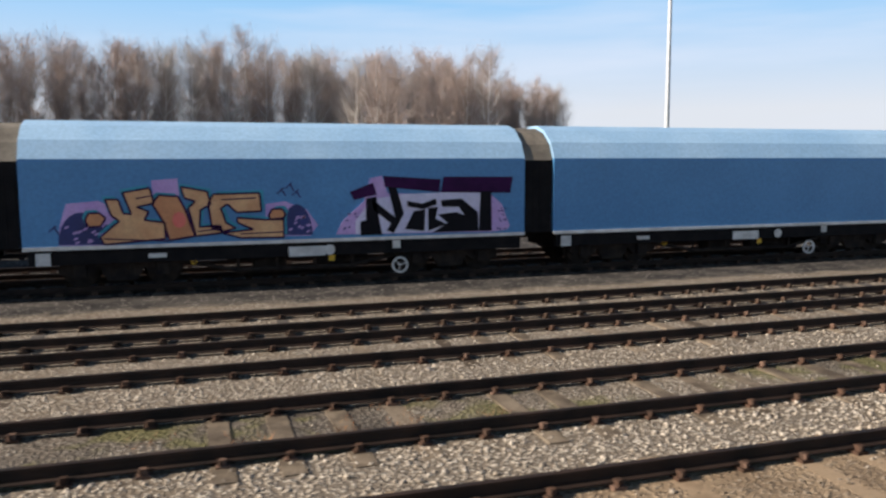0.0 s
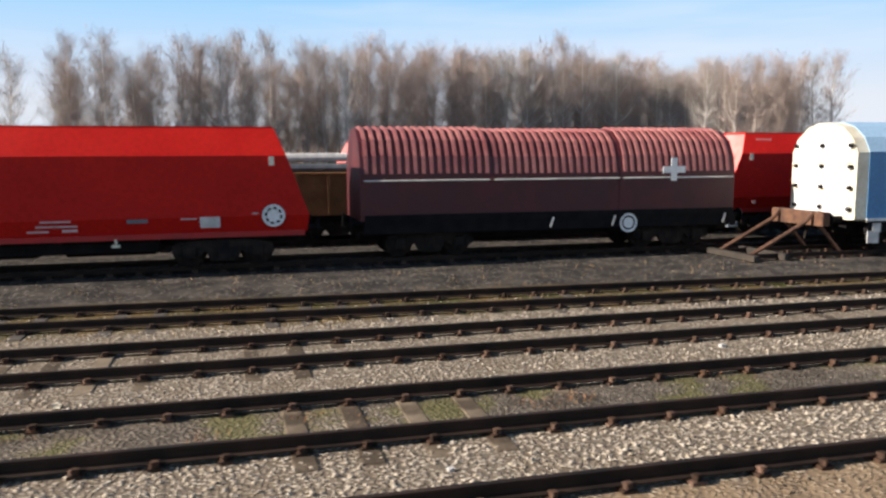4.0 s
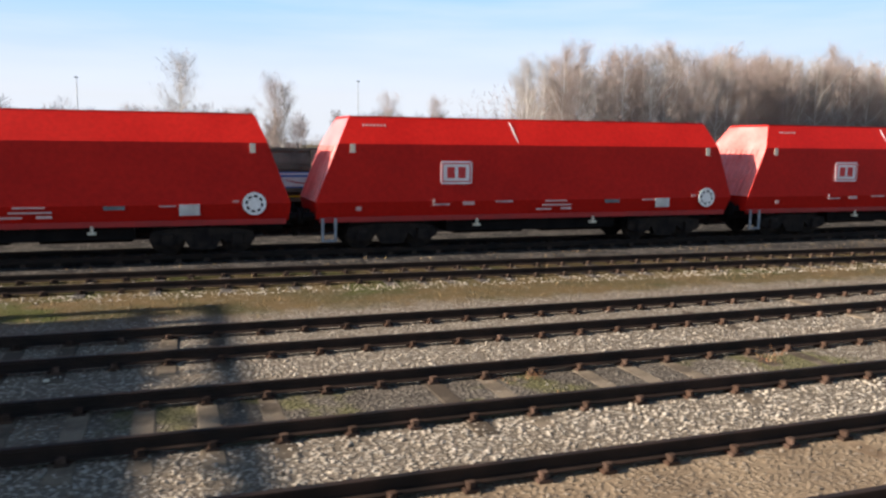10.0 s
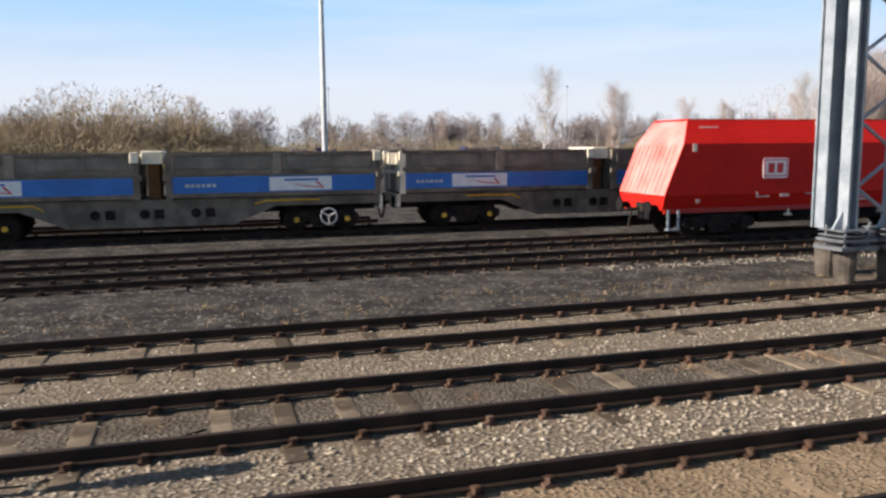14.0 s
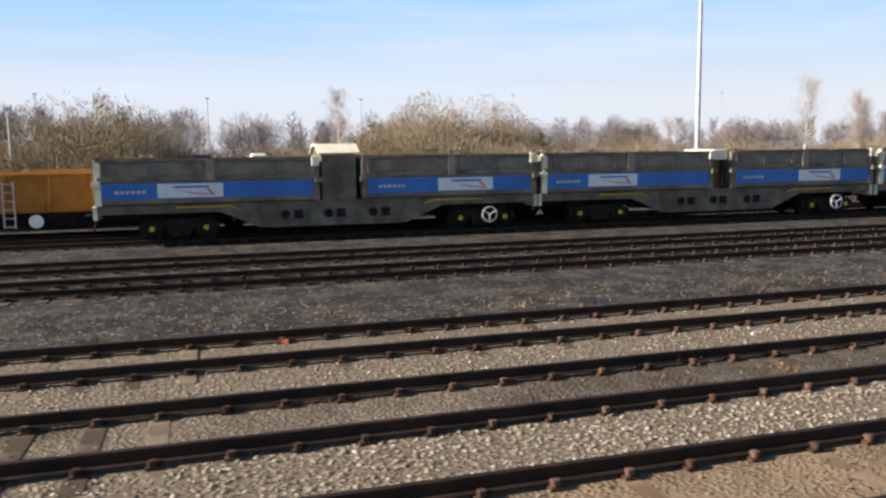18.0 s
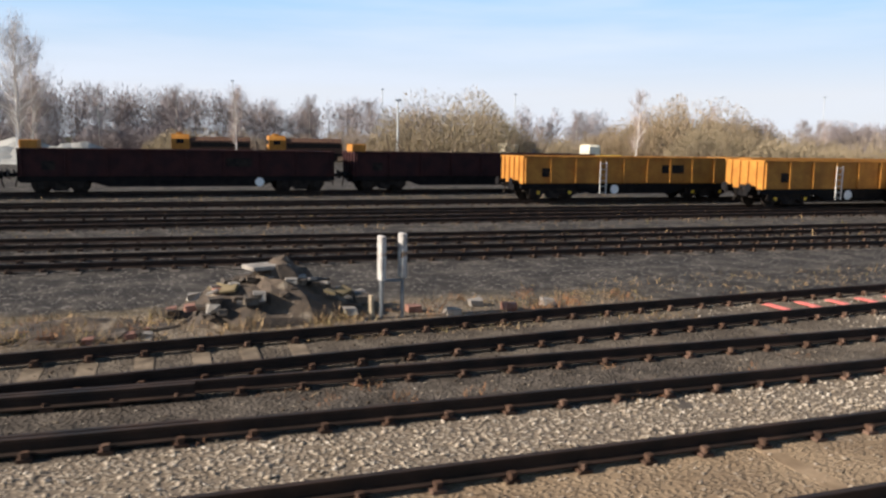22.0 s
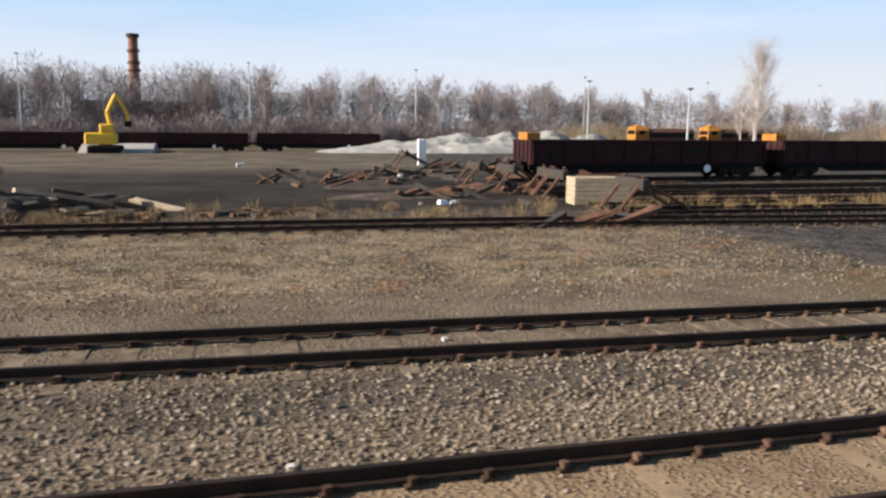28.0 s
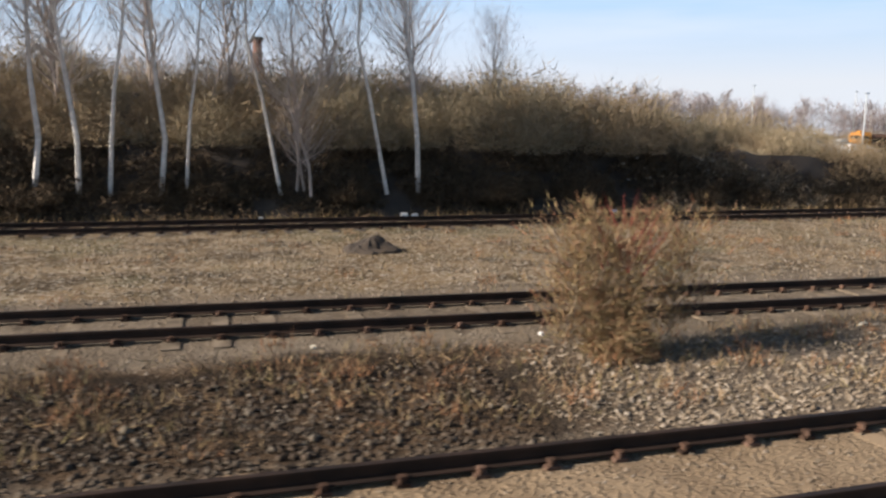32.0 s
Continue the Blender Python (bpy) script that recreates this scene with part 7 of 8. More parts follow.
def heap(name, label, cat, x, y, rx, ry, h, mat, seed, group=""):
    m = Mesh()
    nr, na = 9, 26
    for i in range(nr + 1):
        r = i / nr
        for j in range(na):
            a = 2 * math.pi * j / na
            w = noise.noise(Vector((math.cos(a) * r * 2.2 + seed, math.sin(a) * r * 2.2, seed * 1.3)))
            w2 = noise.noise(Vector((math.cos(a) * r * 7 + seed, math.sin(a) * r * 7, seed)))
            m.v.append((rx * r * math.cos(a) * (1 + 0.2 * w), ry * r * math.sin(a) * (1 + 0.2 * w), max(-0.08, h * (1 - r) ** 0.9 * (1 + 0.5 * w) + h * 0.16 * w2) if i < nr else -0.08))
    m.f = [(i * na + j, i * na + (j + 1) % na, (i + 1) * na + (j + 1) % na, (i + 1) * na + j) for i in range(nr) for j in range(na)]
    return single(name, m, mat, label, cat, group, at=(x, y, Z_GROUND))


heap("rubble_heap", "heap of earth and broken concrete with dry weeds", "rubble heap", -205.5, 14.3, 1.75, 1.3, 0.92, HEAPSOIL, 4.0)
heap("earth_heap", "small dark heap of spoil in dead grass", "earth heap", -308.43, 19.5, 0.8, 0.6, 0.42, SOILDARK, 7.0)
heap("earth_heap", "low mound of soil and weeds by the track", "earth heap", -208.8, 13.6, 1.8, 0.8, 0.2, HEAPSOIL, 9.0)
rs = random.Random(5)


def chunk(m, x, y, z, s):
    vs = [(x + s * rs.uniform(0.6, 1.2) * a, y + s * rs.uniform(0.6, 1.2) * b, z + s * 0.6 * rs.uniform(0.6, 1.2) * c_) for a in (-1, 1) for b in (-1, 1) for c_ in (-1, 1)]
    m.add(vs, [(0, 1, 3, 2), (4, 6, 7, 5), (0, 4, 5, 1), (2, 3, 7, 6), (0, 2, 6, 4), (1, 5, 7, 3)])


for k in range(60):
    m = Mesh()
    a, r = rs.uniform(0, 6.28), rs.uniform(0.2, 1.0)
    chunk(m, 0, 0, 0, rs.uniform(0.04, 0.14))
    single("broken_slab", m, rs.choice((CONCRETE, BRICK, CONCRETE_DARK, HEAPSOIL, HEAPSOIL)), "broken lump of concrete or brick on the heap", "rubble", "rubble lumps", at=(-205.5 + 1.9 * r * math.cos(a), 14.2 + 1.3 * r * math.sin(a), 0.75 * (1 - r) ** 0.8 - 0.05))
single("broken_slab", Mesh().cbox(-0.40, 0.34, -0.24, 0.24, 0, 0.07, 0.02), CONCRETE, "tilted concrete slab on top of a heap", "rubble", "rubble lumps", at=(-205.6, 14.2, 0.70), turn=20)


def beam(x, y, L, w, h, turn, mat, label, z=Z_GROUND, name="timber_beam"):
    return single(name, Mesh().cbox(-L / 2, L / 2, -w / 2, w / 2, 0, h, 0.015), mat, label, "timber", "loose timbers", at=(x, y, z), turn=turn)


beam(-237.7, 12.75, 2.6, 0.28, 0.30, -12, CREOSOTE, "black creosoted old sleeper in the grass")
beam(-237.3, 15.0, 0.7, 0.4, 0.32, 10, CONCRETE, "grey concrete block in the grass")
beam(-212.5, 12.9, 2.4, 0.26, 0.18, 6, CREOSOTE, "black creosoted old sleeper beside the junction")
beam(-215.0, 12.2, 0.9, 0.25, 0.14, 14, CREOSOTE, "short black timber beside the junction")
heap("ash_heap", "low heap of pale ash behind a cabinet", "ash heap", -236.6, 13.7, 0.9, 0.45, 0.16, CONCRETE, 3.0)

for k in range(14):
    a, r = rs.uniform(0, 6.28), rs.uniform(0.2, 1.1)
    ob = single("broken_slab", Mesh().cbox(-0.14 * rs.uniform(0.6, 1.5), 0.14, -0.11, 0.10, 0, 0.05, 0.012), rs.choice((CONCRETE, CONCRETE_DARK, WOOD_OLD, CONCRETE)), "broken flat slab tipped on the heap", "rubble", "rubble lumps")
    ob.matrix_basis = pose(-205.5 + 2.0 * r * math.cos(a), 14.1 + 1.2 * r * math.sin(a), 0.70 * max(0, 1 - r) ** 0.8 - 0.06, rs.uniform(-25, 25), rs.uniform(-25, 25), rs.uniform(0, 180))
for k in range(26):
    x = rs.uniform(-212.5, -207.5)
    m = Mesh()
    chunk(m, 0, 0, 0, rs.uniform(0.04, 0.12))
    single("rubble_lump", m, rs.choice((CONCRETE, HEAPSOIL, BRICK, CONCRETE_DARK)), "loose lump of rubble in dead grass", "rubble", "rubble lumps", at=(x, rs.uniform(12.7, 14.2), Z_GROUND + 0.05))

# switch motor and its white cap
c = thing("point_motor", "dull yellow-brown point motor with a white cap beside a switch", "point motor", at=(-232.75, 11.75, Z_GROUND))
part("case", Mesh().cbox(-0.30, 0.26, -0.34, 0.02, 0.04, 0.20, 0.04), BRAKE, c, "oily dark motor case")
part("cover", Mesh().cbox(-0.22, 0.02, -0.30, -0.06, 0.20, 0.34, 0.05), CREOSOTE, c)
part("base", Mesh().cbox(-0.75, 0.75, -0.46, 0.20, -0.08, 0.035, 0.01), CREOSOTE, c)
part("end_board", Mesh().cbox(-0.72, -0.36, -0.42, -0.10, 0.035, 0.10, 0.01), ORANGE_RUST, c, "dull ochre board")
part("lever", Mesh().path([(0.0, -0.1, 0.3), (0.12, -0.12, 0.52), (0.30, -0.1, 0.40)], 0.028, 6), RUST, c)
part("rod", Mesh().tube((-0.1, -0.3, 0.08), (-0.1, -2.2, 0.03), 0.03, n=6).tube((0.15, -0.3, 0.08), (0.15, -2.2, 0.03), 0.03, n=6), RUST, c)
part("cap", Mesh().tube((0.45, 0.12, 0.0), (0.45, 0.12, 0.36), 0.13, n=14).tube((0.45, 0.12, 0.36), (0.45, 0.12, 0.44), 0.15, n=14), WHITE_DIRTY, c, "white round cap")
single("marker_stake", Mesh().tube((0, 0, -0.05), (0.12, 0, 0.55), 0.025, n=6), REDPAINT, "faded reddish marker stake leaning in ballast", "stake", at=(-233.0, 12.9, Z_GROUND))

# painted sleepers at the trap points
def painted(x, y, L, mat, label):
    single("painted_sleeper", Mesh().cbox(-0.09, 0.09, -L / 2, L / 2, 0, 0.012, 0.003), mat, label, "sleeper marking", "painted sleepers", at=(x, y, -0.098), turn=0)


for k in range(6):
    painted(-195.5 + 0.78 * k, 9.0, 0.85, REDPAINT, "sleeper painted faded red between two rails")
    painted(-196.1 + 0.78 * k, 12.1, 0.62, REDPAINT, "sleeper painted faded red between two rails")
painted(-190.85, 9.0, 0.9, PAVEMARK, "sleeper painted chalky white between two rails")
painted(-191.3, 12.2, 0.75, PAVEMARK, "sleeper painted chalky white between two rails")
for x, y in ((-190.95, 9.45), (-191.55, 12.6)):
    single("marker_lamp", Mesh().cbox(-0.07, 0.07, -0.07, 0.07, 0, 0.07, 0.02).tube((0.02, 0, 0.07), (0.02, 0, 0.10), 0.035, n=8), RUSTTAN, "small rust-tan marker block on a sleeper", "marker", "marker blocks", at=(x, y, -0.10))

# board crossing, planks and litter of the last stretch
c = thing("board_crossing", "worn timber board crossing laid over the rails", "board crossing", at=(-285.75, LINES["b"](-285.75), 0), turn=1.5)
for k in range(9):
    part("board", Mesh().cbox(-0.78, 0.78, -0.60 + 0.134 * k, -0.476 + 0.134 * k, -0.02, 0.085, 0.01), WOOD_OLD, c)
for s in (-1, 1):
    for k in range(2):
        yy = s * (0.87 + 0.13 * k)
        part("board", Mesh().cbox(-0.78, 0.78, yy - 0.06, yy + 0.06, -0.02, 0.085, 0.01), WOOD_OLD, c)
part("bearer", Mesh().box(-0.7, -0.5, -1.0, 1.0, -0.15, -0.02).box(0.5, 0.7, -1.0, 1.0, -0.15, -0.02), CREOSOTE, c)


def plank(x0, y0, x1, y1, w, mat, label, h=0.06):
    L, a = math.hypot(x1 - x0, y1 - y0), math.degrees(math.atan2(y1 - y0, x1 - x0))
    beam((x0 + x1) / 2, (y0 + y1) / 2, L, w, h, a, mat, label, -0.145, "plank")


plank(-288.65, 9.65, -287.73, 9.21, 0.13, WOOD, "pale short plank on ballast")
plank(-287.54, 10.13, -287.10, 9.40, 0.10, WOOD, "pale broken plank on ballast")
plank(-287.00, 9.49, -286.29, 8.00, 0.14, WOOD, "pale broken plank on ballast")
plank(-288.68, 8.12, -287.75, 7.80, 0.30, CONCRETE, "flat grey slab sunk in ballast", 0.05)
plank(-285.95, 7.16, -285.12, 7.00, 0.34, CONCRETE, "flat pinkish-grey slab beside the rail", 0.07)
plank(-284.05, 8.62, -284.10, 7.55, 0.26, CONCRETE, "tilted concrete cable-trough lid on ballast", 0.12)
plank(-286.1, 6.00, -284.8, 5.85, 0.16, WOOD_OLD, "worn boards between the rails", 0.05)
plank(-286.0, 5.72, -284.7, 5.57, 0.16, WOOD_OLD, "worn boards between the rails", 0.05)
plank(-298.92, 5.86, -297.62, 5.68, 0.26, YELLOW, "yellow fibreglass panel lying between the rails", 0.09)
plank(-298.20, 5.60, -297.90, 5.50, 0.10, YELLOW, "yellow bracket on a fibreglass panel", 0.14)
plank(-299.66, 5.78, -298.96, 5.86, 0.20, CREAM, "cream panel lying between the rails", 0.09)
plank(-279.40, 9.0, -277.96, 8.9, 0.2, CREOSOTE, "dark plank half sunk in ballast", 0.06)
plank(-278.64, 9.5, -277.43, 9.3, 0.16, CREOSOTE, "dark plank half sunk in ballast", 0.06)


def litter(x, y, s, mat, label, z=Z_GROUND):
    m = Mesh()
    chunk(m, 0, 0, s * 0.5, s)
    single("litter", m, mat, label, "litter", "scraps of litter", at=(x, y, z))


litter(-277.1, 9.55, 0.09, CREAM, "crumpled cream bag on ballast")
litter(-276.9, 9.65, 0.08, YELLOW, "crumpled yellow scrap on ballast")
litter(-276.7, 9.4, 0.16, CREOSOTE, "dark rag on ballast")
litter(-275.43, 11.4, 0.08, WHITE, "small white scrap on the stones")
litter(-167.98, 12.89, 0.05, REDPAINT, "red scrap lying on a track", -0.12)
litter(-274.65, 14.5, 0.09, WHITE, "small white scrap on the stones")
litter(-292.0, 15.5, 0.12, WHITE, "white scrap in dead grass")
litter(-291.8, 14.7, 0.16, CONCRETE, "grey stone lump in dead grass")
litter(-291.4, 14.75, 0.12, CREOSOTE, "dark lump in dead grass")
litter(-294.31, 9.4, 0.11, CONCRETE, "pale stone lump on ballast")
litter(-299.4, 7.7, 0.13, CREOSOTE, "dark lump on ballast")
litter(-112.45, 6.16, 0.09, CREAM, "cream block beside the nearest rail")
litter(-111.8, 6.26, 0.08, CREAM, "cream scrap beside the nearest rail")
litter(-111.6, 6.0, 0.10, WHITE_DIRTY, "crumpled pale sheet between the rails")
litter(-118.3, 7.9, 0.05, WHITE, "small white scrap on ballast")
litter(-115.4, 7.6, 0.06, WHITE_DIRTY, "pale scrap on ballast")
litter(-104.0, 7.55, 0.05, WHITE, "small white scrap on ballast")
for k in range(26):
    x = rs.uniform(-320, 10)
    litter(x, rs.choice((7.3, 10.6, 11.0)) + rs.uniform(-0.5, 0.5), rs.uniform(0.03, 0.055), rs.choice((WHITE_DIRTY, CREAM, CONCRETE)), "small pale scrap on ballast")
for k, (x, y) in enumerate(((-200.3, 13.6), (-201.2, 13.4), (-201.7, 13.9), (-209.5, 13.4), (-202.4, 13.3), (-203.0, 13.7))):
    litter(x, y, 0.13, BRICK if k % 2 else CONCRETE, "loose red brick lump beside rubble")

# dry bush close to the nearest ballast
b = thing("bush", "straggly dry bush with reddish twig tips beside the track", "bush", at=(-306.95, 9.5, Z_GROUND))
BUSHY = tree_meshes(66, 1.6, 0.9, 40, 9000, SCRUBSTEM, TWIG_BUSH, 0.016, 0.06, 0.016, 0.8, 4, 0.06, 0.30)
part("stem_base", BUSHY[0], None, b)
part("crown", BUSHY[1], None, b)
part("inner_growth", scrub_mesh(62, 0.5, 0.45, 1.3, 4200, TWIG_BUSH, 0.013, 0.4, 0.8), None, b)
g2 = np.random.default_rng(9)
nb_ = 70
ang = g2.uniform(0, 2 * np.pi, nb_)
tips = np.stack([0.55 * np.cos(ang) * g2.uniform(0.2, 1, nb_), 0.5 * np.sin(ang) * g2.uniform(0.2, 1, nb_), g2.uniform(1.2, 1.9, nb_)], -1)
td = np.stack([np.cos(ang) * 0.5, np.sin(ang) * 0.4, np.full(nb_, 0.8)], -1)
td /= np.linalg.norm(td, axis=1, keepdims=True)
RTIP = islands("dark_red_shoots", [(0.10, 0.02, 0.02), (0.20, 0.05, 0.04), (0.15, 0.04, 0.03)])
v_, t_ = slivers(tips, td, g2.uniform(0.25, 0.6, nb_), np.full(nb_, 0.02))
part("shoot_tips", bulk("shoots", v_, t_, RTIP), None, b, "dark red upright shoots")

# ---------------------------------------------------------------- the far end of the sidings
bs2 = thing("buffer_stop", "rusty leaning rail buffer stop at the end of a siding", "buffer stop", "buffer stops", at=(-250.9, 32.9, 0), turn=180)
for s in (-1, 1):
    part("raker", Mesh().path([(-2.2, s * 0.75, -0.02), (-0.3, s * 0.75, 1.0), (-0.05, s * 0.75, 1.3)], 0.07), RUST, bs2)
    part("upright", Mesh().path([(0.9, s * 0.75, 0.0), (0.0, s * 0.75, 1.05)], 0.07), RUST, bs2)
part("beam", Mesh().cbox(-0.14, 0.14, -1.1, 1.1, 0.8, 1.2, 0.03), CREOSOTE, bs2)
for x, y, a in ((-250.3, 27.0, 180), (-250.8, 34.2, 176), (-251.5, 37.8, 184), (-252.2, 41.0, 180), (-247.5, 48.5, 180), (-244.0, 52, 180), (-239.5, 56, 180), (-252, 61, 182)):
    copy_thing(bs2, pose(x, y, 0, 0, 0, a))
st = thing("timber_stack", "neat stack of pale timber sleepers near buffer stops", "timber stack", at=(-249.9, 30.6, Z_GROUND), turn=-6)
for j in range(6):
    for i in range(4):
        part("timber", Mesh().cbox(-1.25, 1.25, -0.6 + 0.3 * i, -0.33 + 0.3 * i, 0.02 + 0.19 * j, 0.19 + 0.19 * j, 0.012), WOOD, st)
for k in range(60):
    m = Mesh()
    L = rs.uniform(0.8, 2.6)
    m.cbox(-L / 2, L / 2, -0.1, 0.1, 0, 0.16, 0.01)
    x, y = (rs.uniform(-262, -240), rs.uniform(30, 58)) if k % 2 else (rs.uniform(-271.7, -262), rs.uniform(28, 30))
    ob = single("scrap_timber", m, rs.choice((RUST, RUST, CREOSOTE, CREOSOTE)), "scrap timber and rusty iron strewn on the yard", "scrap", "scrap pieces", at=(x, y, Z_GROUND - 0.02), turn=rs.uniform(0, 180))
heap("scrap_heap", "dark heap of old sleepers and scrap", "scrap heap", -272.55, 28.8, 3.0, 1.3, 1.05, CREOSOTE, 12.0)
heap("scrap_heap", "rusty low heap of scrap between sidings", "scrap heap", -244.5, 47.0, 5.0, 2.0, 0.9, RUST, 14.0)
single("marker_post", Mesh().cbox(-0.35, 0.35, -0.2, 0.2, 0, 2.2, 0.05), WHITE, "white square marker post in the open yard", "marker post", at=(-249.5, 65.4, Z_GROUND))
for x, rx, h, s in ((-245, 10, 1.2, 2.0), (-240, 11, 1.9, 7.0), (-235, 11, 2.4, 5.0), (-229, 11, 2.8, 8.0), (-223, 11, 3.0, 3.0), (-217, 9, 2.7, 6.0)):
    heap("stone_heap", "long pale heap of crushed stone", "stone heap", x, 101, rx, 5, h, AGGREGATE, s, "heaps of crushed stone")
def locomotive(x, y, turn):
    lo = thing("locomotive", "yellow and dark diesel locomotive standing far across the yard", "locomotive", "far locomotives", at=(x, y, 0), turn=turn)
    part("cab", Mesh().prism([(-1.3, 1.2), (-1.35, 2.9), (-0.9, 3.5), (0.9, 3.5), (1.35, 2.9), (1.3, 1.2)], 0, 2.2), ORANGE, lo)
    part("cab_window", Mesh().box(-0.03, 0.0, -1.1, 1.1, 2.3, 2.9).box(0.6, 1.5, -1.37, -1.34, 2.3, 2.85), INK_P, lo)
    part("hood", Mesh().prism([(-1.2, 1.2), (-1.25, 2.7), (-0.8, 3.2), (0.8, 3.2), (1.25, 2.7), (1.2, 1.2)], 2.2, 9.9), RUST, lo, "brown-orange engine hood")
    part("band", Mesh().box(2.4, 9.7, -1.27, -1.23, 1.9, 2.5), BRAKE, lo)
    part("frame", Mesh().box(-0.3, 10.3, -1.35, 1.35, 0.8, 1.2), BLACK, lo)
    part("beacon", Mesh().cbox(0.6, 1.4, -0.5, 0.5, 3.5, 3.75, 0.05), ORANGE, lo)
    for bx_ in (2.2, 7.9):
        bogie(lo, bx_, base=2.0)


locomotive(-206.9, 109.0, 0)
locomotive(-194.6, 109.0, 0)
ex = thing("excavator", "yellow tracked excavator with its boom raised", "excavator", at=(-279.0, 97.0, Z_GROUND))
part("crawler", Mesh().cbox(-1.8, 1.8, -1.4, -0.8, 0, 0.9, 0.2).cbox(-1.8, 1.8, 0.8, 1.4, 0, 0.9, 0.2), BLACK, ex)
part("house", Mesh().cbox(-2.0, 1.2, -1.3, 1.3, 1.0, 2.3, 0.15).cbox(-0.4, 1.1, -1.25, -0.2, 2.3, 3.3, 0.15), YELLOW, ex)
part("turntable", Mesh().tube((0, 0, 0.85), (0, 0, 1.05), 0.7, n=14), BLACK, ex)
part("boom", Mesh().path([(0.8, 0.3, 2.0), (0.3, 0.3, 4.6), (1.3, 0.3, 6.6)], 0.26, 8), YELLOW, ex)
part("stick", Mesh().path([(1.3, 0.3, 6.6), (2.4, 0.3, 4.6), (2.5, 0.3, 3.6)], 0.2, 8), YELLOW, ex)
part("bucket", Mesh().prism([(2.2, 3.6), (2.9, 3.6), (2.7, 2.9), (2.1, 3.0)], -0.1, 0.7, axis="y"), BLACK, ex)
single("stone_mound", Mesh().prism([(-6, 0), (-3, 1.0), (3, 1.0), (6, 0)], -4, 4), AGGREGATE, "low pale mound under an excavator", "stone heap", at=(-278, 103, Z_GROUND - 0.02))
# chimney
ch = thing("chimney", "tall weathered brick chimney with iron bands", "chimney", at=(-295, 271, Z_GROUND))
part("shaft", Mesh().tube((0, 0, 0), (0, 0, 24.5), 2.2, 1.5, 16).tube((0, 0, 24.5), (0, 0, 30.5), 1.5, 1.45, 16), BRICK, ch)
part("crown", Mesh().tube((0, 0, 30.5), (0, 0, 31.6), 1.95, 1.95, 16), CREOSOTE, ch, "dark corbelled crown")
for z in (20.0, 22.4, 26.0):
    part("band", Mesh().tube((0, 0, z), (0, 0, z + 0.7), 1.95, n=16), RUST, ch)
hsx = thing("far_building", "low dark works building among far trees", "building", at=(-288, 255, Z_GROUND))
part("wall", Mesh().box(-22, 14, -6, 6, 0, 8), BRICK, hsx)
part("roof", Mesh().prism([(-6.4, 8), (0, 10.5), (6.4, 8)], -22.4, 14.4), BRAKE, hsx)
# blue containers far behind the ochre wagons
for x, y, L in ((-171.5, 81.8, 6.1), (-96.5, 100, 5.0), (-118.5, 100, 5.5)):
    cn = thing("container", "dark blue container far behind the wagons", "container", "far containers", at=(x, y, Z_GROUND))
    part("body", Mesh().cbox(-L / 2, L / 2, -1.2, 1.2, 0.1, 3.0, 0.05), NAVY_P, cn)
    part("corrugation", Mesh().box(-L / 2 + 0.3, -L / 2 + 0.5, -1.24, -1.2, 0.3, 2.8).box(L / 2 - 0.5, L / 2 - 0.3, -1.24, -1.2, 0.3, 2.8).box(-0.6, 0.8, -1.24, -1.2, 1.8, 2.3), BAND, cn)
    part("foot", Mesh().box(-L / 2, L / 2, -1.1, 1.1, -0.05, 0.1), BLACK, cn)
for x, y in ((-173.5, 76), (-163.8, 76)):
    wg = thing("works_machine", "pale yellow works machine far behind the wagons", "works machine", at=(x, y, Z_GROUND))
    part("cab", Mesh().cbox(-1.2, 0.4, -1, 1, 0.9, 3.1, 0.2), CREAM, wg)
    part("body", Mesh().cbox(-0.4, 3.0, -1.1, 1.1, 0.6, 2.0, 0.1), YELLOW, wg)
    part("wheels", Mesh().tube((-0.6, -1.2, 0.5), (-0.6, 1.2, 0.5), 0.5, n=14).tube((2.2, -1.2, 0.5), (2.2, 1.2, 0.5), 0.5, n=14), BLACK, wg)

# heap of old timbers and iron at the foot of the bank, and wreckage across the yard
heap("scrap_heap", "black heap of tyres and burnt scrap on the yard", "scrap heap", -261.0, 46.5, 2.4, 1.6, 0.45, CREOSOTE, 21.0)
heap("scrap_heap", "dark heap of twisted iron and earth", "scrap heap", -257.6, 41.0, 3.0, 1.8, 0.4, SOILDARK, 23.0)
heap("scrap_heap", "low heap of brown earth and scrap", "scrap heap", -257.8, 35.0, 3.4, 1.2, 0.25, HEAPSOIL, 25.0)
heap("scrap_heap", "rusty heap of bent rails beside buffer stops", "scrap heap", -252.8, 38.5, 2.2, 1.6, 0.4, RUST, 27.0)
def leaning(name, x, y, z, L, w, h, rx, ry, rz, mat, label, cat="scrap", group="scrap pieces"):
    ob = single(name, Mesh().cbox(-L / 2, L / 2, -w / 2, w / 2, -h / 2, h / 2, 0.015), mat, label, cat, group)
    ob.matrix_basis = pose(x, y, z, rx, ry, rz)


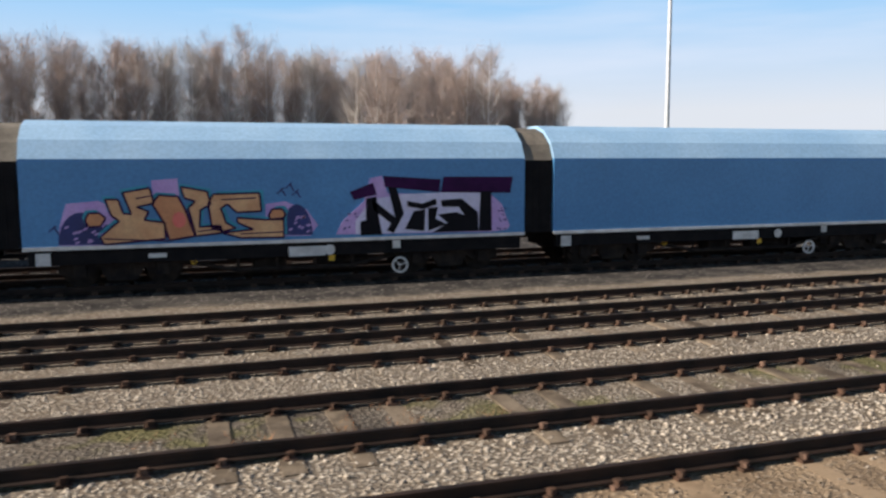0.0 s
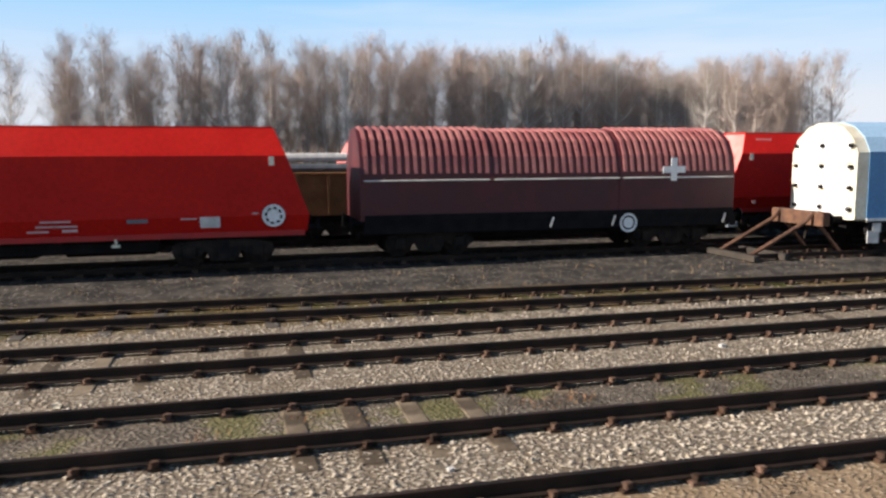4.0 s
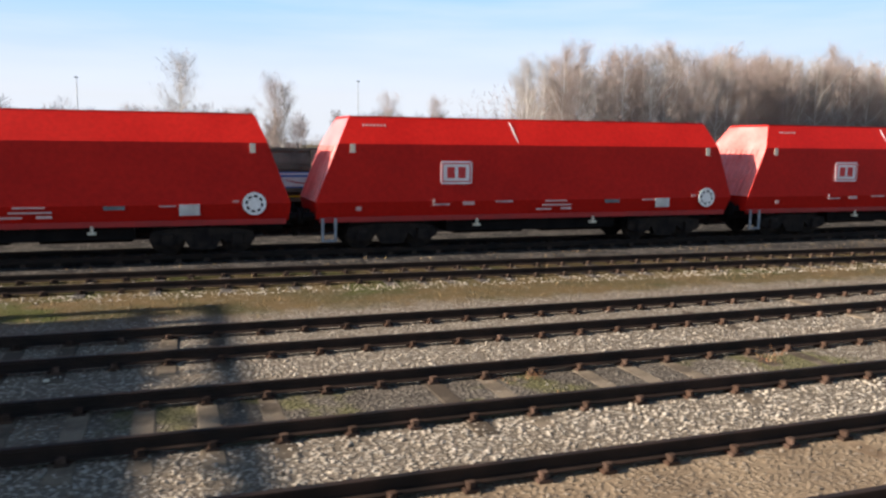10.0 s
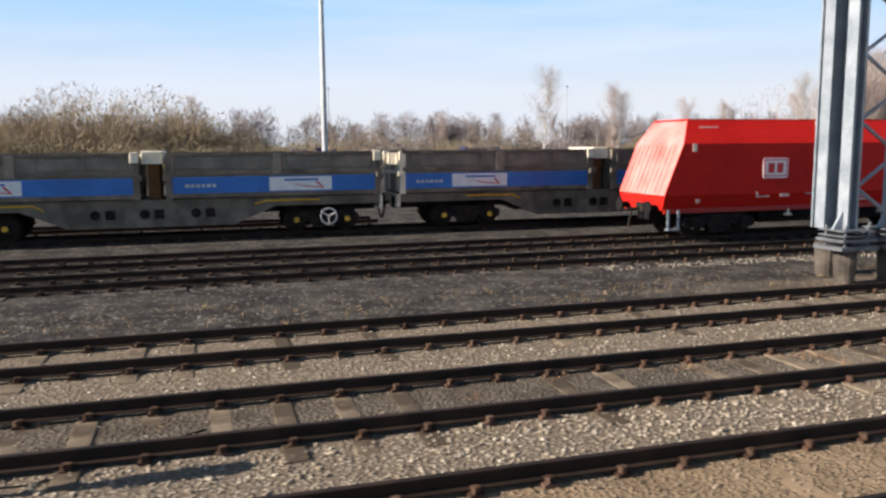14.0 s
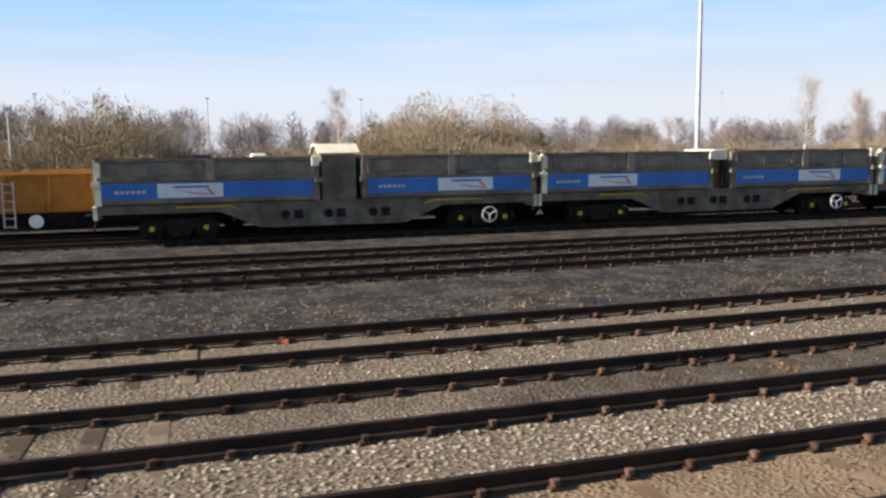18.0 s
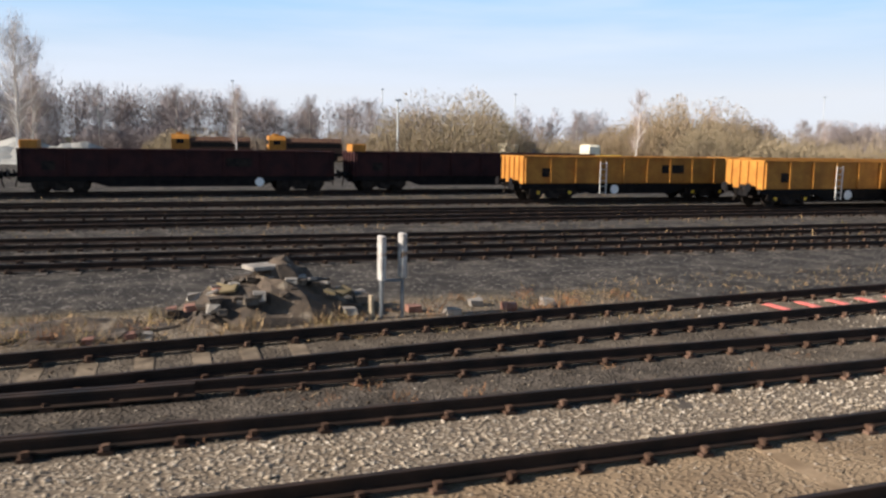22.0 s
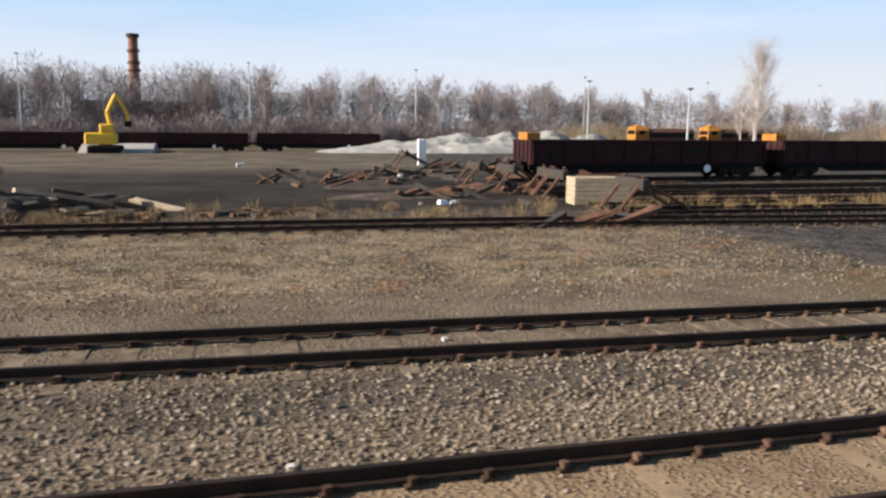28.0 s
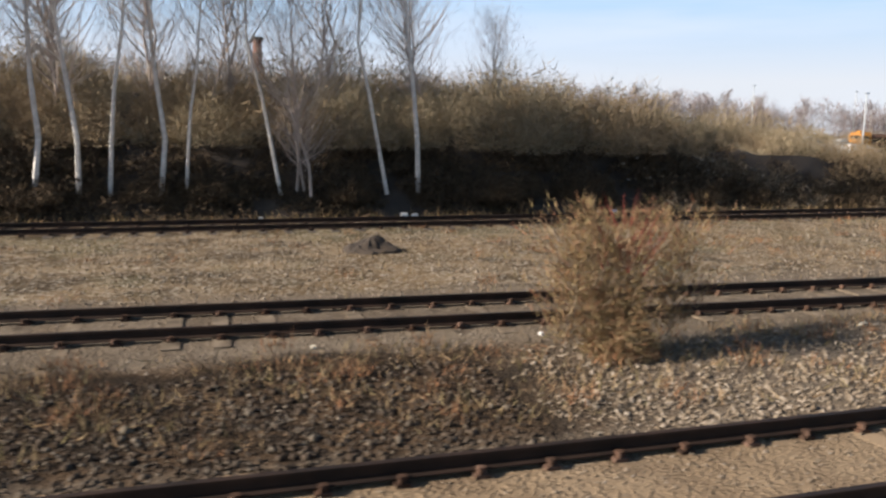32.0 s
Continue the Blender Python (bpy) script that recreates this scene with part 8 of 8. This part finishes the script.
for k in range(46):
    x = rs.uniform(-276.58, -267.2)
    y = rs.uniform(28.0, 30.6)
    z = Z_GROUND + rs.uniform(0.08, 1.05) * max(0.25, 1 - abs(x + 270.4) / 4)
    mat = rs.choice((CREOSOTE, CREOSOTE, CREOSOTE, RUST, WOOD))
    leaning("old_sleeper", x, y, z, rs.uniform(0.8, 2.5), 0.25, 0.14, rs.uniform(-20, 20), rs.uniform(-14, 14), rs.uniform(-40, 40), mat, "black creosoted old sleeper in a scrap heap" if mat is CREOSOTE else "pale or rusty length in a scrap heap")
for x, y in ((-252.5, 36), (-257.5, 41), (-258.5, 45), (-261, 46), (-256, 34.5), (-253, 24.0), (-246.5, 56), (-249, 60), (-243, 62), (-238, 60), (-233, 58), (-254, 52)):
    for k in range(7):
        mat = rs.choice((RUST, RUST, CREOSOTE, CREOSOTE))
        leaning("scrap_length", x + rs.uniform(-2.2, 2.2), y + rs.uniform(-0.8, 0.8), Z_GROUND + rs.uniform(0.06, 0.3), rs.uniform(0.9, 2.8), 0.2, 0.16, rs.uniform(-20, 20), rs.uniform(-30, 30), rs.uniform(-60, 60), mat, "rusty iron and timber lying crosswise in the yard")
for x, y, s, mat in ((-256.5, 31.4, 0.18, WHITE), (-256.0, 31.6, 0.12, WHITE_DIRTY), (-257.4, 31.5, 0.10, WHITE_DIRTY), (-264.4, 64, 0.30, WHITE_DIRTY), (-254.5, 50, 0.17, WHITE_DIRTY), (-256.5, 51, 0.15, RUST), (-249.5, 30.2, 0.11, WHITE_DIRTY), (-262.5, 47, 0.11, WOOD), (-246, 63, 0.12, REDPAINT), (-258, 56, 0.24, CREOSOTE), (-276.43, 27.3, 0.11, WHITE), (-297.33, 27.2, 0.10, WHITE), (-297.95, 27.2, 0.08, WHITE_DIRTY), (-310.7, 27.0, 0.07, WHITE_DIRTY), (-305.7, 27.1, 0.12, WHITE), (-305.33, 27.1, 0.10, WHITE_DIRTY)):
    litter(x, y, s, mat, "crumpled pale rubbish on bare ground" if mat is not RUST else "rusty lump on bare ground")
for k in range(150):
    x = rs.uniform(-296, -281)
    d = rs.uniform(1.0, 3.2)
    m = Mesh()
    chunk(m, 0, 0, 0, rs.uniform(0.03, 0.09))
    single("rubble_lump", m, rs.choice((CONCRETE, CONCRETE, WOOD, CONCRETE_DARK)), "pale lump of rubble tipped down the bank", "rubble", "rubble on the bank", at=(x, 27.4 + d, Z_GROUND + bank_z(x, d) + 0.12))
